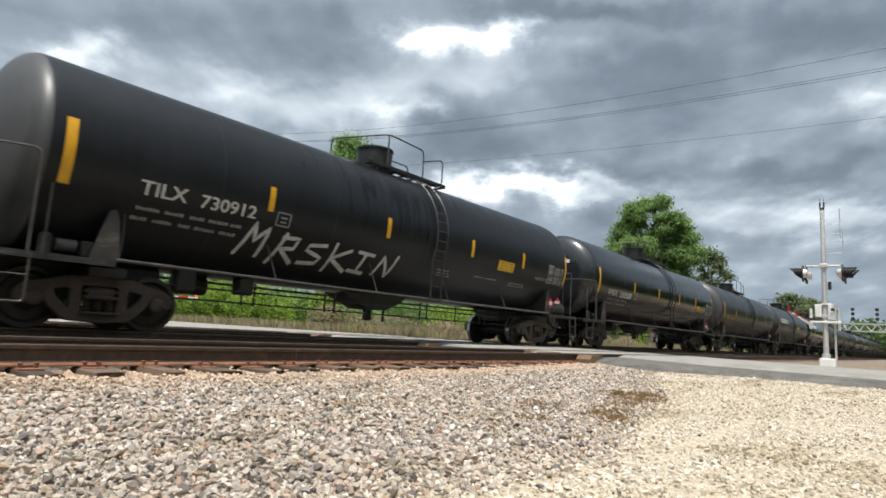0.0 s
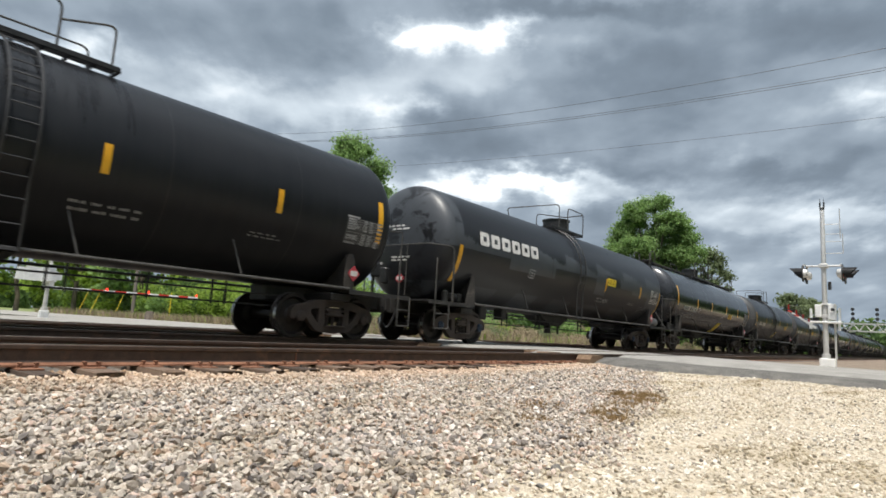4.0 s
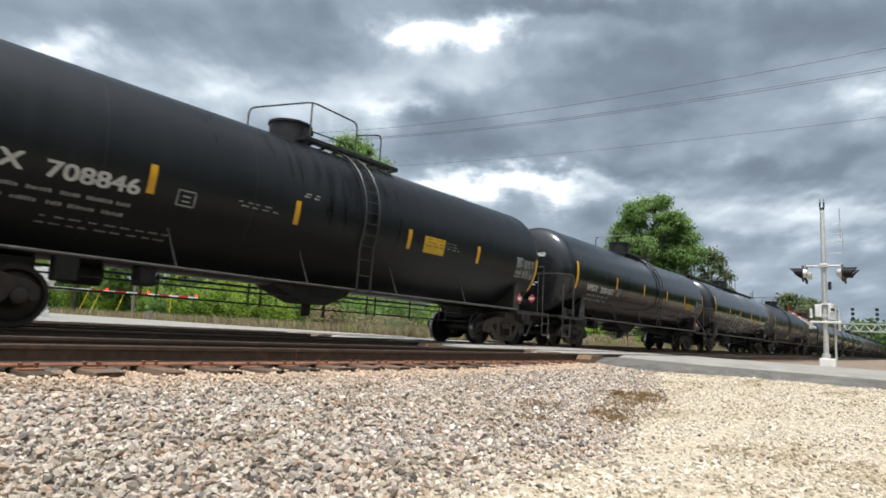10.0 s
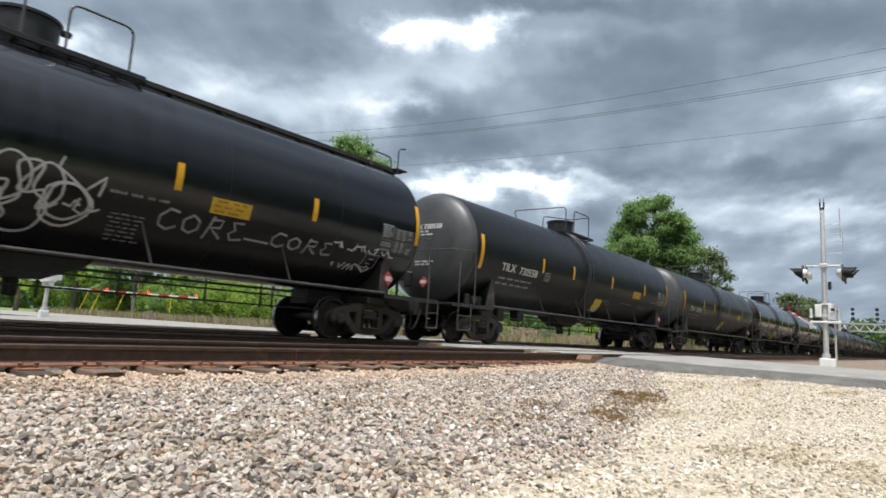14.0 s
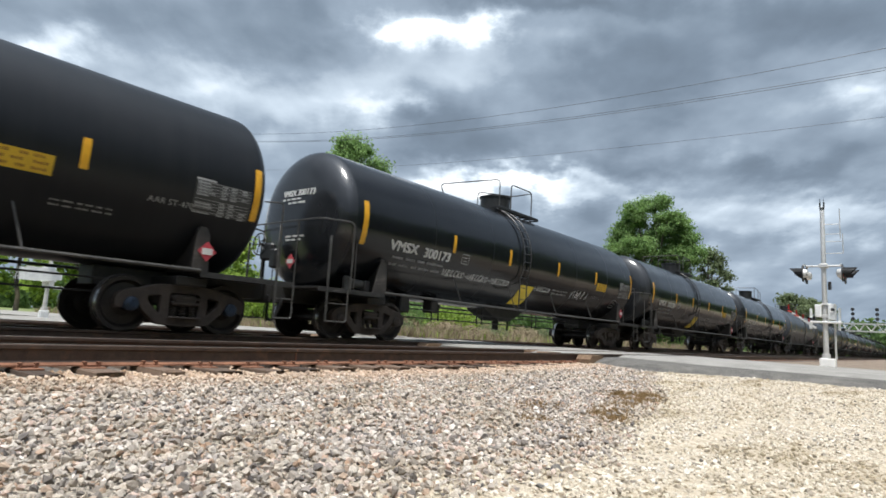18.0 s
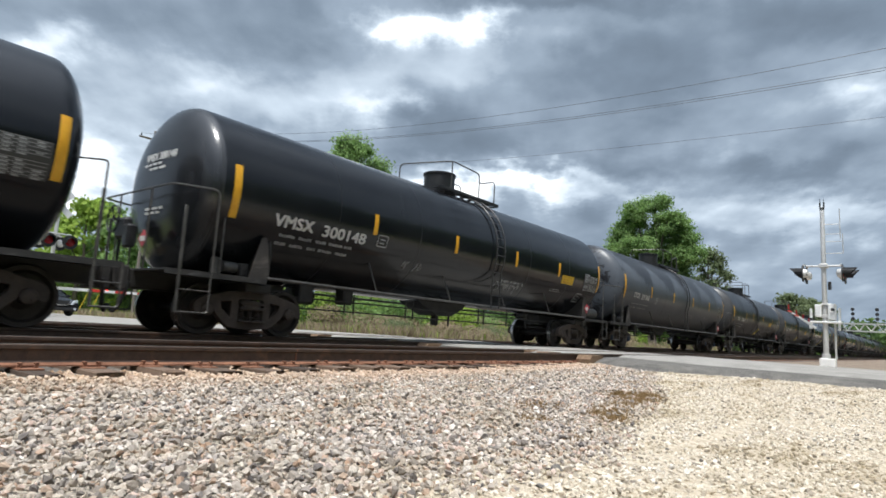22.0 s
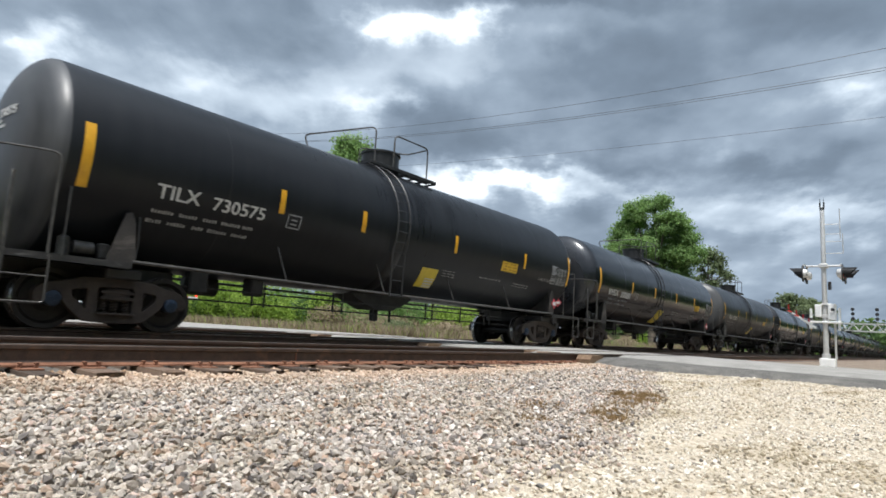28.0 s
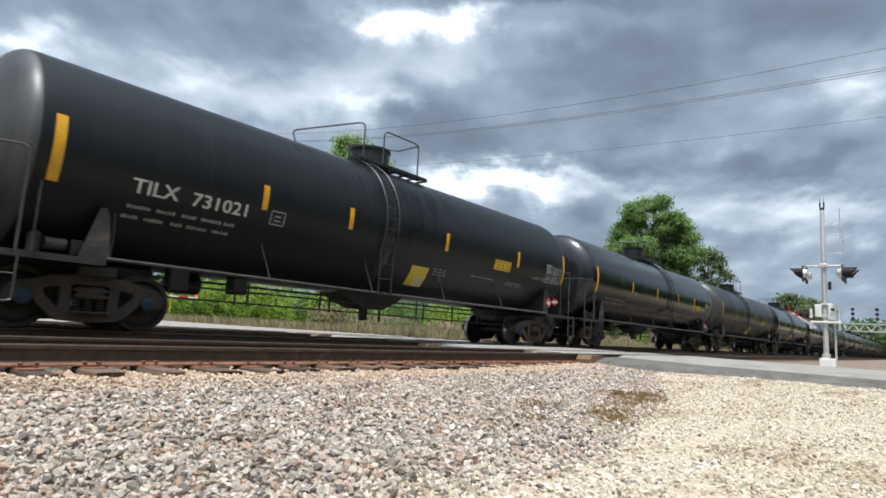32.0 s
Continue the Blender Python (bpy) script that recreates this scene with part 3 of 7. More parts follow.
def skew(y):
    """The road bends away to the side beyond the railway."""
    return -0.1375 * max(0.0, y - 16.0)


def road_top(y):
    if y >= 5.4:
        return -0.012 if y < 17 else -0.012 - 0.025 * min(1, (y - 17) / 10)
    return -0.012 - 0.006 * (5.4 - y) if y > 0 else -0.045


def ground_z(x, y):
    if y < 1.4:
        z = -0.40 + 0.02 * math.sin(x * 0.9)
    elif y < 5.1:
        z = -0.40 + 0.16 * ((y - 1.4) / 3.7) ** 0.8
    elif y < 17.4:
        z = -0.24
    else:
        z = -0.24 - 0.02 * min(3, y - 17.4)
    # the verge rises to the road
    if y < 5.6:
        d = road_left(y) - x
        k = max(0.0, min(1.0, 1 - d / 5.0)) if x < ROAD_R else max(0.0, 1 - (x - ROAD_R) / 6)
        z = z + (road_top(y) - 0.17 - z) * k
    return z + 0.012 * noise.noise(Vector((x * 1.7, y * 1.7, 0))) + 0.006 * noise.noise(Vector((x * 6, y * 6, 3)))


def ground():
    xs = [-900, -300, -100, -40, -15, -6] + [-4 + 0.25 * i for i in range(97)] + [21.5, 24, 28, 34, 42, 55, 75, 100, 140, 200, 320, 600, 1200, 2400, 4400]
    ys = [-900, -300, -100, -40, -15, -8, -4, -2, -1] + [-0.5 + 0.25 * i for i in range(80)] + [21, 24, 28, 34, 42, 55, 75, 100, 150, 250, 500, 1200, 2600, 4400]
    bm = bmesh.new()
    rows = [[bm.verts.new((x, y, ground_z(x, y))) for x in xs] for y in ys]
    for u, v in zip(rows, rows[1:]):
        for i in range(len(xs) - 1):
            bm.faces.new((u[i], u[i + 1], v[i + 1], v[i])).smooth = True
    ob = new("ground", done("ground", bm, GROUND, 0))
    return tagged(ob, "pale limestone gravel, grey ballast bed and rough grass", "ground", kind="structure")


ground()


def road():
    bm, bm2 = bmesh.new(), bmesh.new()
    ys = [-140, -60, -25, -12, -6, -3, -1] + [0.25 * i for i in range(0, 21)] + [5.35, 5.70]
    pieces = [ys, [5.90, 7.21], [7.40, 10.17], [10.37, 11.68], [11.87, 14.55], [14.75, 16.05], [16.25, 16.65, 17.4, 18, 20, 24, 27.5, 30, 34, 40, 55, 75, 110, 170]]
    for run in pieces:
        tops, left, right, low = [], [], [], []
        for y in run:
            z = road_top(y)
            edge = road_left(y)
            xl = 12.95 + 0.85 * max(0.0, min(1.0, (y - 3.5) / 2)) if y < 5.8 else edge
            if y > 16:
                edge = xl = edge + skew(y) - (6.0 if 17.5 < y < 27 else 0.6)
            xr = ROAD_R + skew(y) + (0.8 if y > 17.5 else 0.0)
            mid = 15.9 + skew(y)
            cols = [xl, xl + 0.35, mid - 1.4, mid, mid + 1.4, xr - 0.3, xr]
            low.append([bm2.verts.new((xl + 0.06, y, z - 0.052)), bm2.verts.new((edge + 0.25, y, z - 0.062)), bm2.verts.new((edge - 0.05, y, z - 0.12)), bm2.verts.new((edge - 0.55, y, z - 0.32))])
            tops.append([bm.verts.new((x, y, z + (0.035 if 14 < x < 18 and y < 4 else 0.0) + (-0.05 if i in (0, 6) else 0))) for i, x in enumerate(cols)])
            left.append(bm.verts.new((xl + 0.02, y, z - 0.24)))
            right.append(bm.verts.new((xr + 0.3, y, z - 0.24)))
        for j in range(len(run) - 1):
            for i in range(6):
                bm.faces.new((tops[j][i], tops[j][i + 1], tops[j + 1][i + 1], tops[j + 1][i])).smooth = True
            bm.faces.new((left[j], tops[j][0], tops[j + 1][0], left[j + 1]))
            bm.faces.new((tops[j][6], right[j], right[j + 1], tops[j + 1][6]))
        for j in (0, -1):
            bm.faces.new([left[j], *tops[j], right[j]])
        for u, v in zip(low, low[1:]):
            for i in range(3):
                bm2.faces.new((u[i], u[i + 1], v[i + 1], v[i])).smooth = True
    ob = new("road", done("road", bm, ASPHALT, 40))
    part("road_shoulder", bm2, SHOULDER, ob, "dark crumbling asphalt edge", 0)
    return tagged(ob, "worn light grey asphalt road over the railway", "road", kind="structure")


road()

RAIL_SECTION = ((-0.072, -0.182), (0.072, -0.182), (0.072, -0.170), (0.020, -0.152), (0.009, -0.135), (0.009, -0.050),
                (0.034, -0.038), (0.036, -0.008), (0.028, -0.001), (-0.028, -0.001), (-0.036, -0.008), (-0.034, -0.038),
                (-0.009, -0.050), (-0.009, -0.135), (-0.020, -0.152), (-0.072, -0.170))


def rail_mesh(x0, x1):
    bm = bmesh.new()
    n = len(RAIL_SECTION)
    a = [bm.verts.new((x0, y, z)) for y, z in RAIL_SECTION]
    b = [bm.verts.new((x1, y, z)) for y, z in RAIL_SECTION]
    for i in range(n):
        bm.faces.new((a[i], a[(i + 1) % n], b[(i + 1) % n], b[i]))
    bm.faces.new(a[::-1])
    bm.faces.new(b)
    me = done("rail", bm, RAIL, 25)
    me.materials.append(RUST)
    for p in me.polygons:
        if p.center.z < -0.155 and abs(p.normal.x) < 0.5:
            p.material_index = 1
    return me


def tie_mesh(seed):
    rng = random.Random(seed)
    bm = bmesh.new()
    box(bm, (0, 0, -0.275), (0.225, 2.62, 0.17), None, 0.012)
    for v in bm.verts:
        v.co += Vector((rng.uniform(-1, 1) * 0.008, rng.uniform(-1, 1) * 0.05 if abs(v.co.y) > 1 else 0, rng.uniform(-1, 1) * 0.006))
    return done("tie", bm, TIE, 30)


def tie_plate_mesh():
    bm = bmesh.new()
    box(bm, (0, 0, -0.187), (0.19, 0.36, 0.016), None, 0.004)
    for sx in (-1, 1):
        box(bm, (sx * 0.06, 0, -0.176), (0.03, 0.19, 0.012))
    return done("tie_plate", bm, RUST, 30)


def spike_mesh():
    bm = bmesh.new()
    box(bm, (0, 0, -0.168), (0.018, 0.018, 0.05))
    box(bm, (0, 0.012, -0.142), (0.034, 0.046, 0.016), None, 0.004)
    return done("spike", bm, RUST, 30)


TIES = [tie_mesh(k) for k in range(5)]
PLATE_ME, SPIKE_ME = tie_plate_mesh(), spike_mesh()


def rail_top_mesh(x0, x1):
    bm = bmesh.new()
    box(bm, ((x0 + x1) / 2, 0, 0.0), (x1 - x0, 0.052, 0.003))
    return done("running_surface", bm, RAIL_TOP, 0)


def track(yc, span, ties, label, detail):
    t = thing("railway_track", label, "railway track", pose(0, yc, 0), kind="structure")
    rng = random.Random(int(yc * 10))
    for sy in (-1, 1):
        r = part("rail", rail_mesh(*span), RAIL, t)
        r.location = (0, sy * 0.753, 0)
        part("running_surface", rail_top_mesh(*span), RAIL_TOP, r, "bright worn running surface of the rail")
    for x in ties:
        o = part("tie", TIES[rng.randrange(5)], TIE, t)
        o.location = (x + rng.uniform(-0.03, 0.03), rng.uniform(-0.06, 0.06), rng.uniform(-0.012, 0.008))
        o.rotation_euler = (0, 0, rng.uniform(-0.02, 0.02))
        if detail and -2 < x < 12.2:
            for sy in (-1, 1):
                p = part("tie_plate", PLATE_ME, RUST, o, "rusted iron tie plate")
                p.location = (0, sy * 0.753, 0)
            for dx, dy in ((-0.055, -0.095), (0.055, -0.11), (0.04, 0.10)):
                s = part("spike", SPIKE_ME, RUST, o)
                s.location = (dx, -0.753 + dy, 0)
                s.rotation_euler = (0, 0, math.pi if dy > 0 else 0)
    return t


near_ties = [-3.0 + 0.52 * i for i in range(29)]
near_track = track(TRACKS[0], (-60, 330), near_ties, "near track of dark rusty rails on old timber ties", True)
track(TRACKS[1], (-60, 330), [-4 + 0.52 * i for i in range(31)] + [20.2 + 0.52 * i for i in range(60)], "main track of worn steel rails on timber ties", False)
track(TRACKS[2], (-60, 330), [-4 + 0.52 * i for i in range(31)] + [20.2 + 0.52 * i for i in range(30)], "far track of rusty rails on timber ties", False)


def joint_bar():
    bm = bmesh.new()
    box(bm, (0, -0.012, -0.095), (0.022, 0.012, 0.085), None, 0.003)
    box(bm, (0, -0.034, -0.022), (0.012, 0.008, 0.036), None, 0.002)
    return done("weld_seam", bm, RUST, 30)


jb = part("weld_seam", joint_bar(), RUST, near_track, "rusty welded joint in the rail")
jb.location = (4.45, -0.753, 0)


def crossing_panels():
    """Timber flangeway boards beside the rails where the road crosses."""
    t = thing("crossing_panel", "weathered orange-brown timber boards between the rails at the crossing", "crossing panel", kind="structure")
    bm = bmesh.new()
    box(bm, (16.0, 0, -0.087), (7.9, 0.10, 0.15), None, 0.01)
    long_me = done("plank", bm, PLANK, 30)
    for yc in TRACKS:
        offs = [-0.62, 0.62]
        for dy in offs:
            o = part("plank", long_me, PLANK, t)
            o.location = (random.uniform(-0.12, 0.05), yc + dy * 1.0, random.uniform(-0.004, 0.004))
    bm = bmesh.new()
    plate(bm, [(0, -0.19), (0.62, -0.19), (0.62, -0.015), (0.10, -0.015), (0, -0.10)], -0.16, 0.16)
    ramp_me = done("end_block", bm, PLANK, 30)
    for yc in TRACKS:
        for dy in (-1.0, 0.0, 1.0):
            o = part("end_block", ramp_me, PLANK, t, "chamfered timber end block")
            o.location = (11.62, yc + dy, 0.0)
    return t


crossing_panels()


# ---------------------------------------------------------------- loose stones
def lump(seed, n=9, flat=0.7):
    """A broken stone: a hull of few corners, so that its faces are flat and its edges sharp."""
    rng = random.Random(seed)
    long = rng.uniform(0.9, 1.25)
    bm = bmesh.new()
    for _ in range(n):
        v = Vector((rng.gauss(0, 1), rng.gauss(0, 1), rng.gauss(0, 1))).normalized()
        bm.verts.new((v.x * long * rng.uniform(0.85, 1.15), v.y * rng.uniform(0.7, 1.0), v.z * flat * rng.uniform(0.7, 1.1)))
    r = bmesh.ops.convex_hull(bm, input=bm.verts)
    loose = [v for v in bm.verts if not v.link_faces]
    bmesh.ops.delete(bm, geom=loose, context="VERTS")
    bmesh.ops.triangulate(bm, faces=bm.faces)
    bm.verts.ensure_lookup_table()
    vs = np.array([v.co[:] for v in bm.verts])
    fs = np.array([[v.index for v in f.verts] for f in bm.faces])
    bm.free()
    return vs, fs


LUMPS = [lump(k, 10 + k % 4, 0.72 + 0.07 * (k % 5)) for k in range(30)]


def scatter(name, label, category, material, places, seed):
    """One object of many loose stones: places are rows of x, y, z, size."""
    rng = np.random.default_rng(seed)
    V, F, base = [], [], 0
    for (x, y, z, s) in places:
        vs, fs = LUMPS[int(rng.integers(len(LUMPS)))]
        a, b, c = rng.uniform(0, math.tau), rng.normal(0, 0.38), rng.normal(0, 0.38)
        ca, sa, cb, sb, cc, sc = math.cos(a), math.sin(a), math.cos(b), math.sin(b), math.cos(c), math.sin(c)
        rot = np.array([[ca, -sa, 0], [sa, ca, 0], [0, 0, 1]]) @ np.array([[1, 0, 0], [0, cb, -sb], [0, sb, cb]]) @ np.array([[cc, 0, sc], [0, 1, 0], [-sc, 0, cc]])
        V.append(vs @ rot.T * s + (x, y, z))
        F.append(fs + base)
        base += len(vs)
    V, F = np.vstack(V), np.vstack(F)
    me = bpy.data.meshes.new(name)
    me.vertices.add(len(V))
    me.vertices.foreach_set("co", V.ravel())
    me.loops.add(len(F) * 3)
    me.loops.foreach_set("vertex_index", F.ravel())
    me.polygons.add(len(F))
    me.polygons.foreach_set("loop_start", np.arange(0, len(F) * 3, 3))
    me.polygons.foreach_set("use_smooth", np.zeros(len(F), dtype=bool))
    me.update(calc_edges=True)
    me.materials.append(material)
    ob = new(name, me)
    return tagged(ob, label, category, kind="stuff")


def lime_line(x, y):
    return 1.68 + 0.22 * max(0, x - 3.5) + 0.15 * max(0, x - 6.0) + 0.22 * noise.noise(Vector((x * 0.9, y * 0.9, 5)))


def stones():
    rng = random.Random(3)
    bal, lim, dark = [], [], []
    tries = 0
    while len(bal) < 104000 and tries < 520000:
        tries += 1
        x = -4.2 + 16.8 * rng.random() ** 1.15
        if x < -1.2 and rng.random() > 0.25 + 0.75 * (x + 4.2) / 3.0:
            continue
        y = 1.0 + 4.75 * rng.random()
        if x > road_left(y) - 0.25 or math.hypot(x, y) > 13.5:
            continue
        if y < lime_line(x, y) + rng.uniform(-0.28, 0.2):
            continue
        if y > 5.15 and any(abs(x - tx) < 0.16 for tx in near_ties):
            continue
        s = rng.choice((0.0075, 0.009, 0.011, 0.013, 0.0155, 0.018, 0.023)) * rng.uniform(0.8, 1.2)
        bal.append((x, y, ground_z(x, y) + s * rng.uniform(-0.1, 1.3) - (0.012 if y > 5.12 else 0.0), s))
    while len(lim) < 46000:
        x = 0.6 + 12.4 * rng.random() ** 1.5
        y = -0.6 + 5.6 * rng.random()
        if x > road_left(y) - 0.15 or y > lime_line(x, y) + rng.uniform(-0.2, 0.5):
            continue
        s = rng.choice((0.005, 0.007, 0.008, 0.009, 0.011, 0.014, 0.019)) * rng.uniform(0.8, 1.2)
        lim.append((x, y, ground_z(x, y) + s * rng.uniform(-0.1, 0.55), s))
    # crumbs of limestone over the ragged foot of the asphalt
    for _ in range(900):
        y = -0.5 + 5.4 * rng.random()
        e = road_left(y)
        x = e + rng.uniform(-0.95, -0.38) + 0.22 * noise.noise(Vector((y * 2.1, 0, 8)))
        top = road_top(y)
        z = top - 0.12 - 0.40 * (e - 0.05 - x) if x < e - 0.05 else top - 0.12 + 0.19 * (x - e + 0.05)
        s = rng.choice((0.008, 0.012, 0.016, 0.022)) * rng.uniform(0.8, 1.2)
        lim.append((x, y, max(z, ground_z(x, y)) + s * 0.3, s))
    for _ in range(150):
        x, y = 1.2 + 9 * rng.random(), 0.2 + 3.2 * rng.random()
        if x > road_left(y) - 0.3:
            continue
        s = rng.uniform(0.010, 0.022)
        dark.append((x, y, ground_z(x, y) + s * 0.35, s))
    for x, y, s in ((1.45, 2.86, 0.03), (3.05, 1.90, 0.030), (3.10, 1.86, 0.026), (3.0, 1.93, 0.026), (2.90, 1.52, 0.032), (1.95, 3.15, 0.03)):
        dark.append((x, y, ground_z(x, y) + s * 0.4, s))
    scatter("ballast", "angular grey, buff and rust-brown granite ballast", "ballast stones", STONE, bal, 1)
    scatter("limestone_gravel", "fine cream crushed limestone gravel", "gravel", LIME, lim, 2)
    scatter("dark_stones", "scattered dark basalt lumps in the gravel", "stones", PEBBLE_DARK, dark, 3)
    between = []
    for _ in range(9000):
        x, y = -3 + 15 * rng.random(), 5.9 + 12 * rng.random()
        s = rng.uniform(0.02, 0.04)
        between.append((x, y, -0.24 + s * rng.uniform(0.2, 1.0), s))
    scatter("ballast", "dark ballast between the tracks", "ballast stones", BED, between, 4)


stones()


# ---------------------------------------------------------------- the train
RAD, MID, AXLE = 1.62, 2.69, 0.457
BARREL = {-1: 7.84, 1: 7.575}      # where the straight barrel ends
DOME, FLAT = 0.55, 2.6             # how far each end bulges, and how flat its middle is
MESHES = {}


def cached(key, fn):
    if key not in MESHES:
        MESHES[key] = fn()
    return MESHES[key]


def shell(x, arc, off=0.006, side=-1):
    """A point on the tank's flank: along it, and the arc above (or below) its widest line."""
    a = arc / RAD
    past = max(0.0, x - BARREL[1], -x - BARREL[-1]) / DOME
    r = RAD * (1 - min(0.9, past) ** 2) ** (1 / FLAT) + off
    return Vector((x, side * r * math.cos(a), MID + r * math.sin(a)))


def arc_of(z):
    return RAD * math.asin(max(-1, min(1, (z - MID) / RAD)))


def decal_mesh(name, quads, material, side=-1, off=0.006):
    """Flat paint on the flank: quads are (x0, z0, x1, z1, lean); lean shifts the lower edge along the tank."""
    bm = bmesh.new()
    for x0, z0, x1, z1, lean in quads:
        a0, a1 = arc_of(z0), arc_of(z1)
        n = max(1, int(abs(a1 - a0) / 0.08))
        rows = []
        for i in range(n + 1):
            a = a0 + (a1 - a0) * i / n
            sh = lean * (1 - i / n)
            rows.append((bm.verts.new(shell(x0 + sh, a, off, side)), bm.verts.new(shell(x1 + sh, a, off, side))))
        for u, v in zip(rows, rows[1:]):
            bm.faces.new((u[0], u[1], v[1], v[0]))
    return done(name, bm, material, 0)


def ribbon_mesh(name, strokes, width, material, off=0.008):
    """Sprayed lines on the flank, each a polyline of (x, z)."""
    bm = bmesh.new()
    for st in strokes:
        pts = []
        for p, q in zip(st, st[1:]):
            n = max(1, int(math.dist(p, q) / 0.10))
            pts += [(p[0] + (q[0] - p[0]) * i / n, p[1] + (q[1] - p[1]) * i / n) for i in range(n)]
        pts.append(st[-1])
        rows = []
        for i, (x, z) in enumerate(pts):
            a, b = pts[max(0, i - 1)], pts[min(len(pts) - 1, i + 1)]
            d = Vector((b[0] - a[0], b[1] - a[1])).normalized()
            n = Vector((-d.y, d.x)) * width / 2
            rows.append((bm.verts.new(shell(x + n.x, arc_of(z + n.y), off)), bm.verts.new(shell(x - n.x, arc_of(z - n.y), off))))
        for u, v in zip(rows, rows[1:]):
            bm.faces.new((u[0], u[1], v[1], v[0]))
    return done(name, bm, material, 0)


def text_mesh(words, size):
    cu = bpy.data.curves.new("lettering", "FONT")
    cu.body, cu.size = words, size
    cu.resolution_u = 3
    ob = bpy.data.objects.new("lettering", cu)
    me = bpy.data.meshes.new_from_object(ob)
    bm = bmesh.new()
    bm.from_mesh(me)
    bmesh.ops.triangulate(bm, faces=bm.faces)
    bm.to_mesh(me)
    bm.free()
    me.polygons.foreach_set("use_smooth", [False] * len(me.polygons))
    bpy.data.objects.remove(ob)
    return me


def heavy(words, place, weight, material):
    """Lettering thickened by laying it several times, a little shifted; place(u, h, layer) puts a point of the unit square."""
    me = text_mesh(words, 1.0)
    co = np.array([v.co[:] for v in me.vertices])
    lo, hi = co.min(0), co.max(0)
    uv = (co - lo)[:, :2] / (hi - lo)[:2]
    tris = [tuple(p.vertices) for p in me.polygons]
    verts, faces = [], []
    for k, (dx, dy) in enumerate(((0, 0), (-1, 0.6), (1, -0.6), (-1, -0.6), (1, 0.6)) if weight else ((0, 0),)):
        faces += [tuple(i + len(verts) for i in t) for t in tris]
        verts += [place(u, h, dx * weight, dy * weight, k * 0.0007) for u, h in uv]
    out = bpy.data.meshes.new("lettering")
    out.from_pydata(verts, [], faces)
    out.materials.append(material)
    bpy.data.meshes.remove(me)
    return out


def flank_text(words, x0, x1, z0, height, material, weight=0.0):
    """Lettering laid on the flank between two stations."""
    return heavy(words, lambda u, h, dx, dy, up: shell(x0 + weight + u * (x1 - x0 - 2 * weight) + dx, arc_of(z0) + h * height + dy, 0.008 + up), weight, material)


def dome_out(r):
    """How far the dished end stands out at a radius: nearly flat, with a tight knuckle."""
    return DOME * (1 - min(1.0, r / RAD) ** FLAT) ** 0.5


def head_point(y, z, off=0.012, end=-1):
    return Vector((end * (BARREL[end] + off + dome_out(math.hypot(y, z - MID))), y, z))


def head_text(words, y0, y1, z0, height, material, weight=0.008):
    return heavy(words, lambda u, h, dx, dy, up: head_point(y0 + u * (y1 - y0) + dx, z0 + h * height + dy, 0.012 + up), weight, material)


def tank_mesh(material):
    bm = bmesh.new()
    ring = [max(0.004, RAD * math.sin(math.pi / 2 * i / 26)) for i in range(27)]
    prof = [(-BARREL[-1] - dome_out(r), r) for r in ring]
    prof += [(-BARREL[-1] + 0.10, RAD + 0.002), (-5.2, RAD), (-2.6, RAD), (0, RAD), (2.6, RAD), (5.2, RAD), (BARREL[1] - 0.10, RAD + 0.002)]
    prof += [(BARREL[1] + dome_out(r), r) for r in ring[::-1]]
    lathe(bm, prof, 72, "x", (0, 0, MID))
    me = done("tank", bm, material, 0)
    # only the -x end takes the grey with sky sheen painted in
    if material in (BLACK, GLOSS):
        me.materials.append(DUST_SHEEN if material is BLACK else DUST_SHEEN_GLOSS)
        for p in me.polygons:
            if p.center.x < -BARREL[-1] - 0.02:
                p.material_index = 1
    return me


def seam_mesh(x, w=0.05, lift=0.006):
    bm = bmesh.new()
    n = 72
    prof = [(x - w / 2, RAD - 0.0005), (x - w / 2 + 0.012, RAD + lift), (x + w / 2 - 0.012, RAD + lift), (x + w / 2, RAD - 0.0005)]
    rings = [[bm.verts.new((a, math.cos(k * math.tau / n) * r, MID + math.sin(k * math.tau / n) * r)) for k in range(n)] for a, r in prof]
    for u, v in zip(rings, rings[1:]):
        for k in range(n):
            bm.faces.new((u[k], u[(k + 1) % n], v[(k + 1) % n], v[k])).smooth = True
    return done("seam_band", bm, SEAM, 0)


def wheel_mesh():
    bm = bmesh.new()
    prof = [(-0.075, 0.10), (-0.095, 0.115), (-0.06, 0.15), (-0.012, 0.20), (-0.004, 0.34), (-0.045, 0.375), (-0.068, 0.388),
            (-0.070, 0.452), (0.035, 0.457), (0.048, 0.468), (0.056, 0.484), (0.072, 0.484), (0.076, 0.46), (0.074, 0.39),
            (0.03, 0.37), (0.022, 0.22), (0.075, 0.15), (0.085, 0.10)]
    lathe(bm, prof, 40, "y")
    me = done("wheel", bm, WHEEL, 35)
    me.materials.append(TREAD)
    for p in me.polygons:
        c = p.center
        r = math.hypot(c.x, c.z)
        if 0.42 < r < 0.47 and -0.068 < c.y < 0.04:
            p.material_index = 1
    return me


def cap_mesh(material):
    bm = bmesh.new()
    lathe(bm, [(-0.075, 0.02), (-0.075, 0.085), (-0.055, 0.115), (0.06, 0.115), (0.06, 0.06)], 20, "y")
    for k in range(3):
        a = k * math.tau / 3
        lathe(bm, [(-0.095, 0.006), (-0.094, 0.018), (-0.07, 0.018)], 6, "y", (0.055 * math.cos(a), 0, 0.055 * math.sin(a)))
    return done("bearing_cap", bm, material, 35)


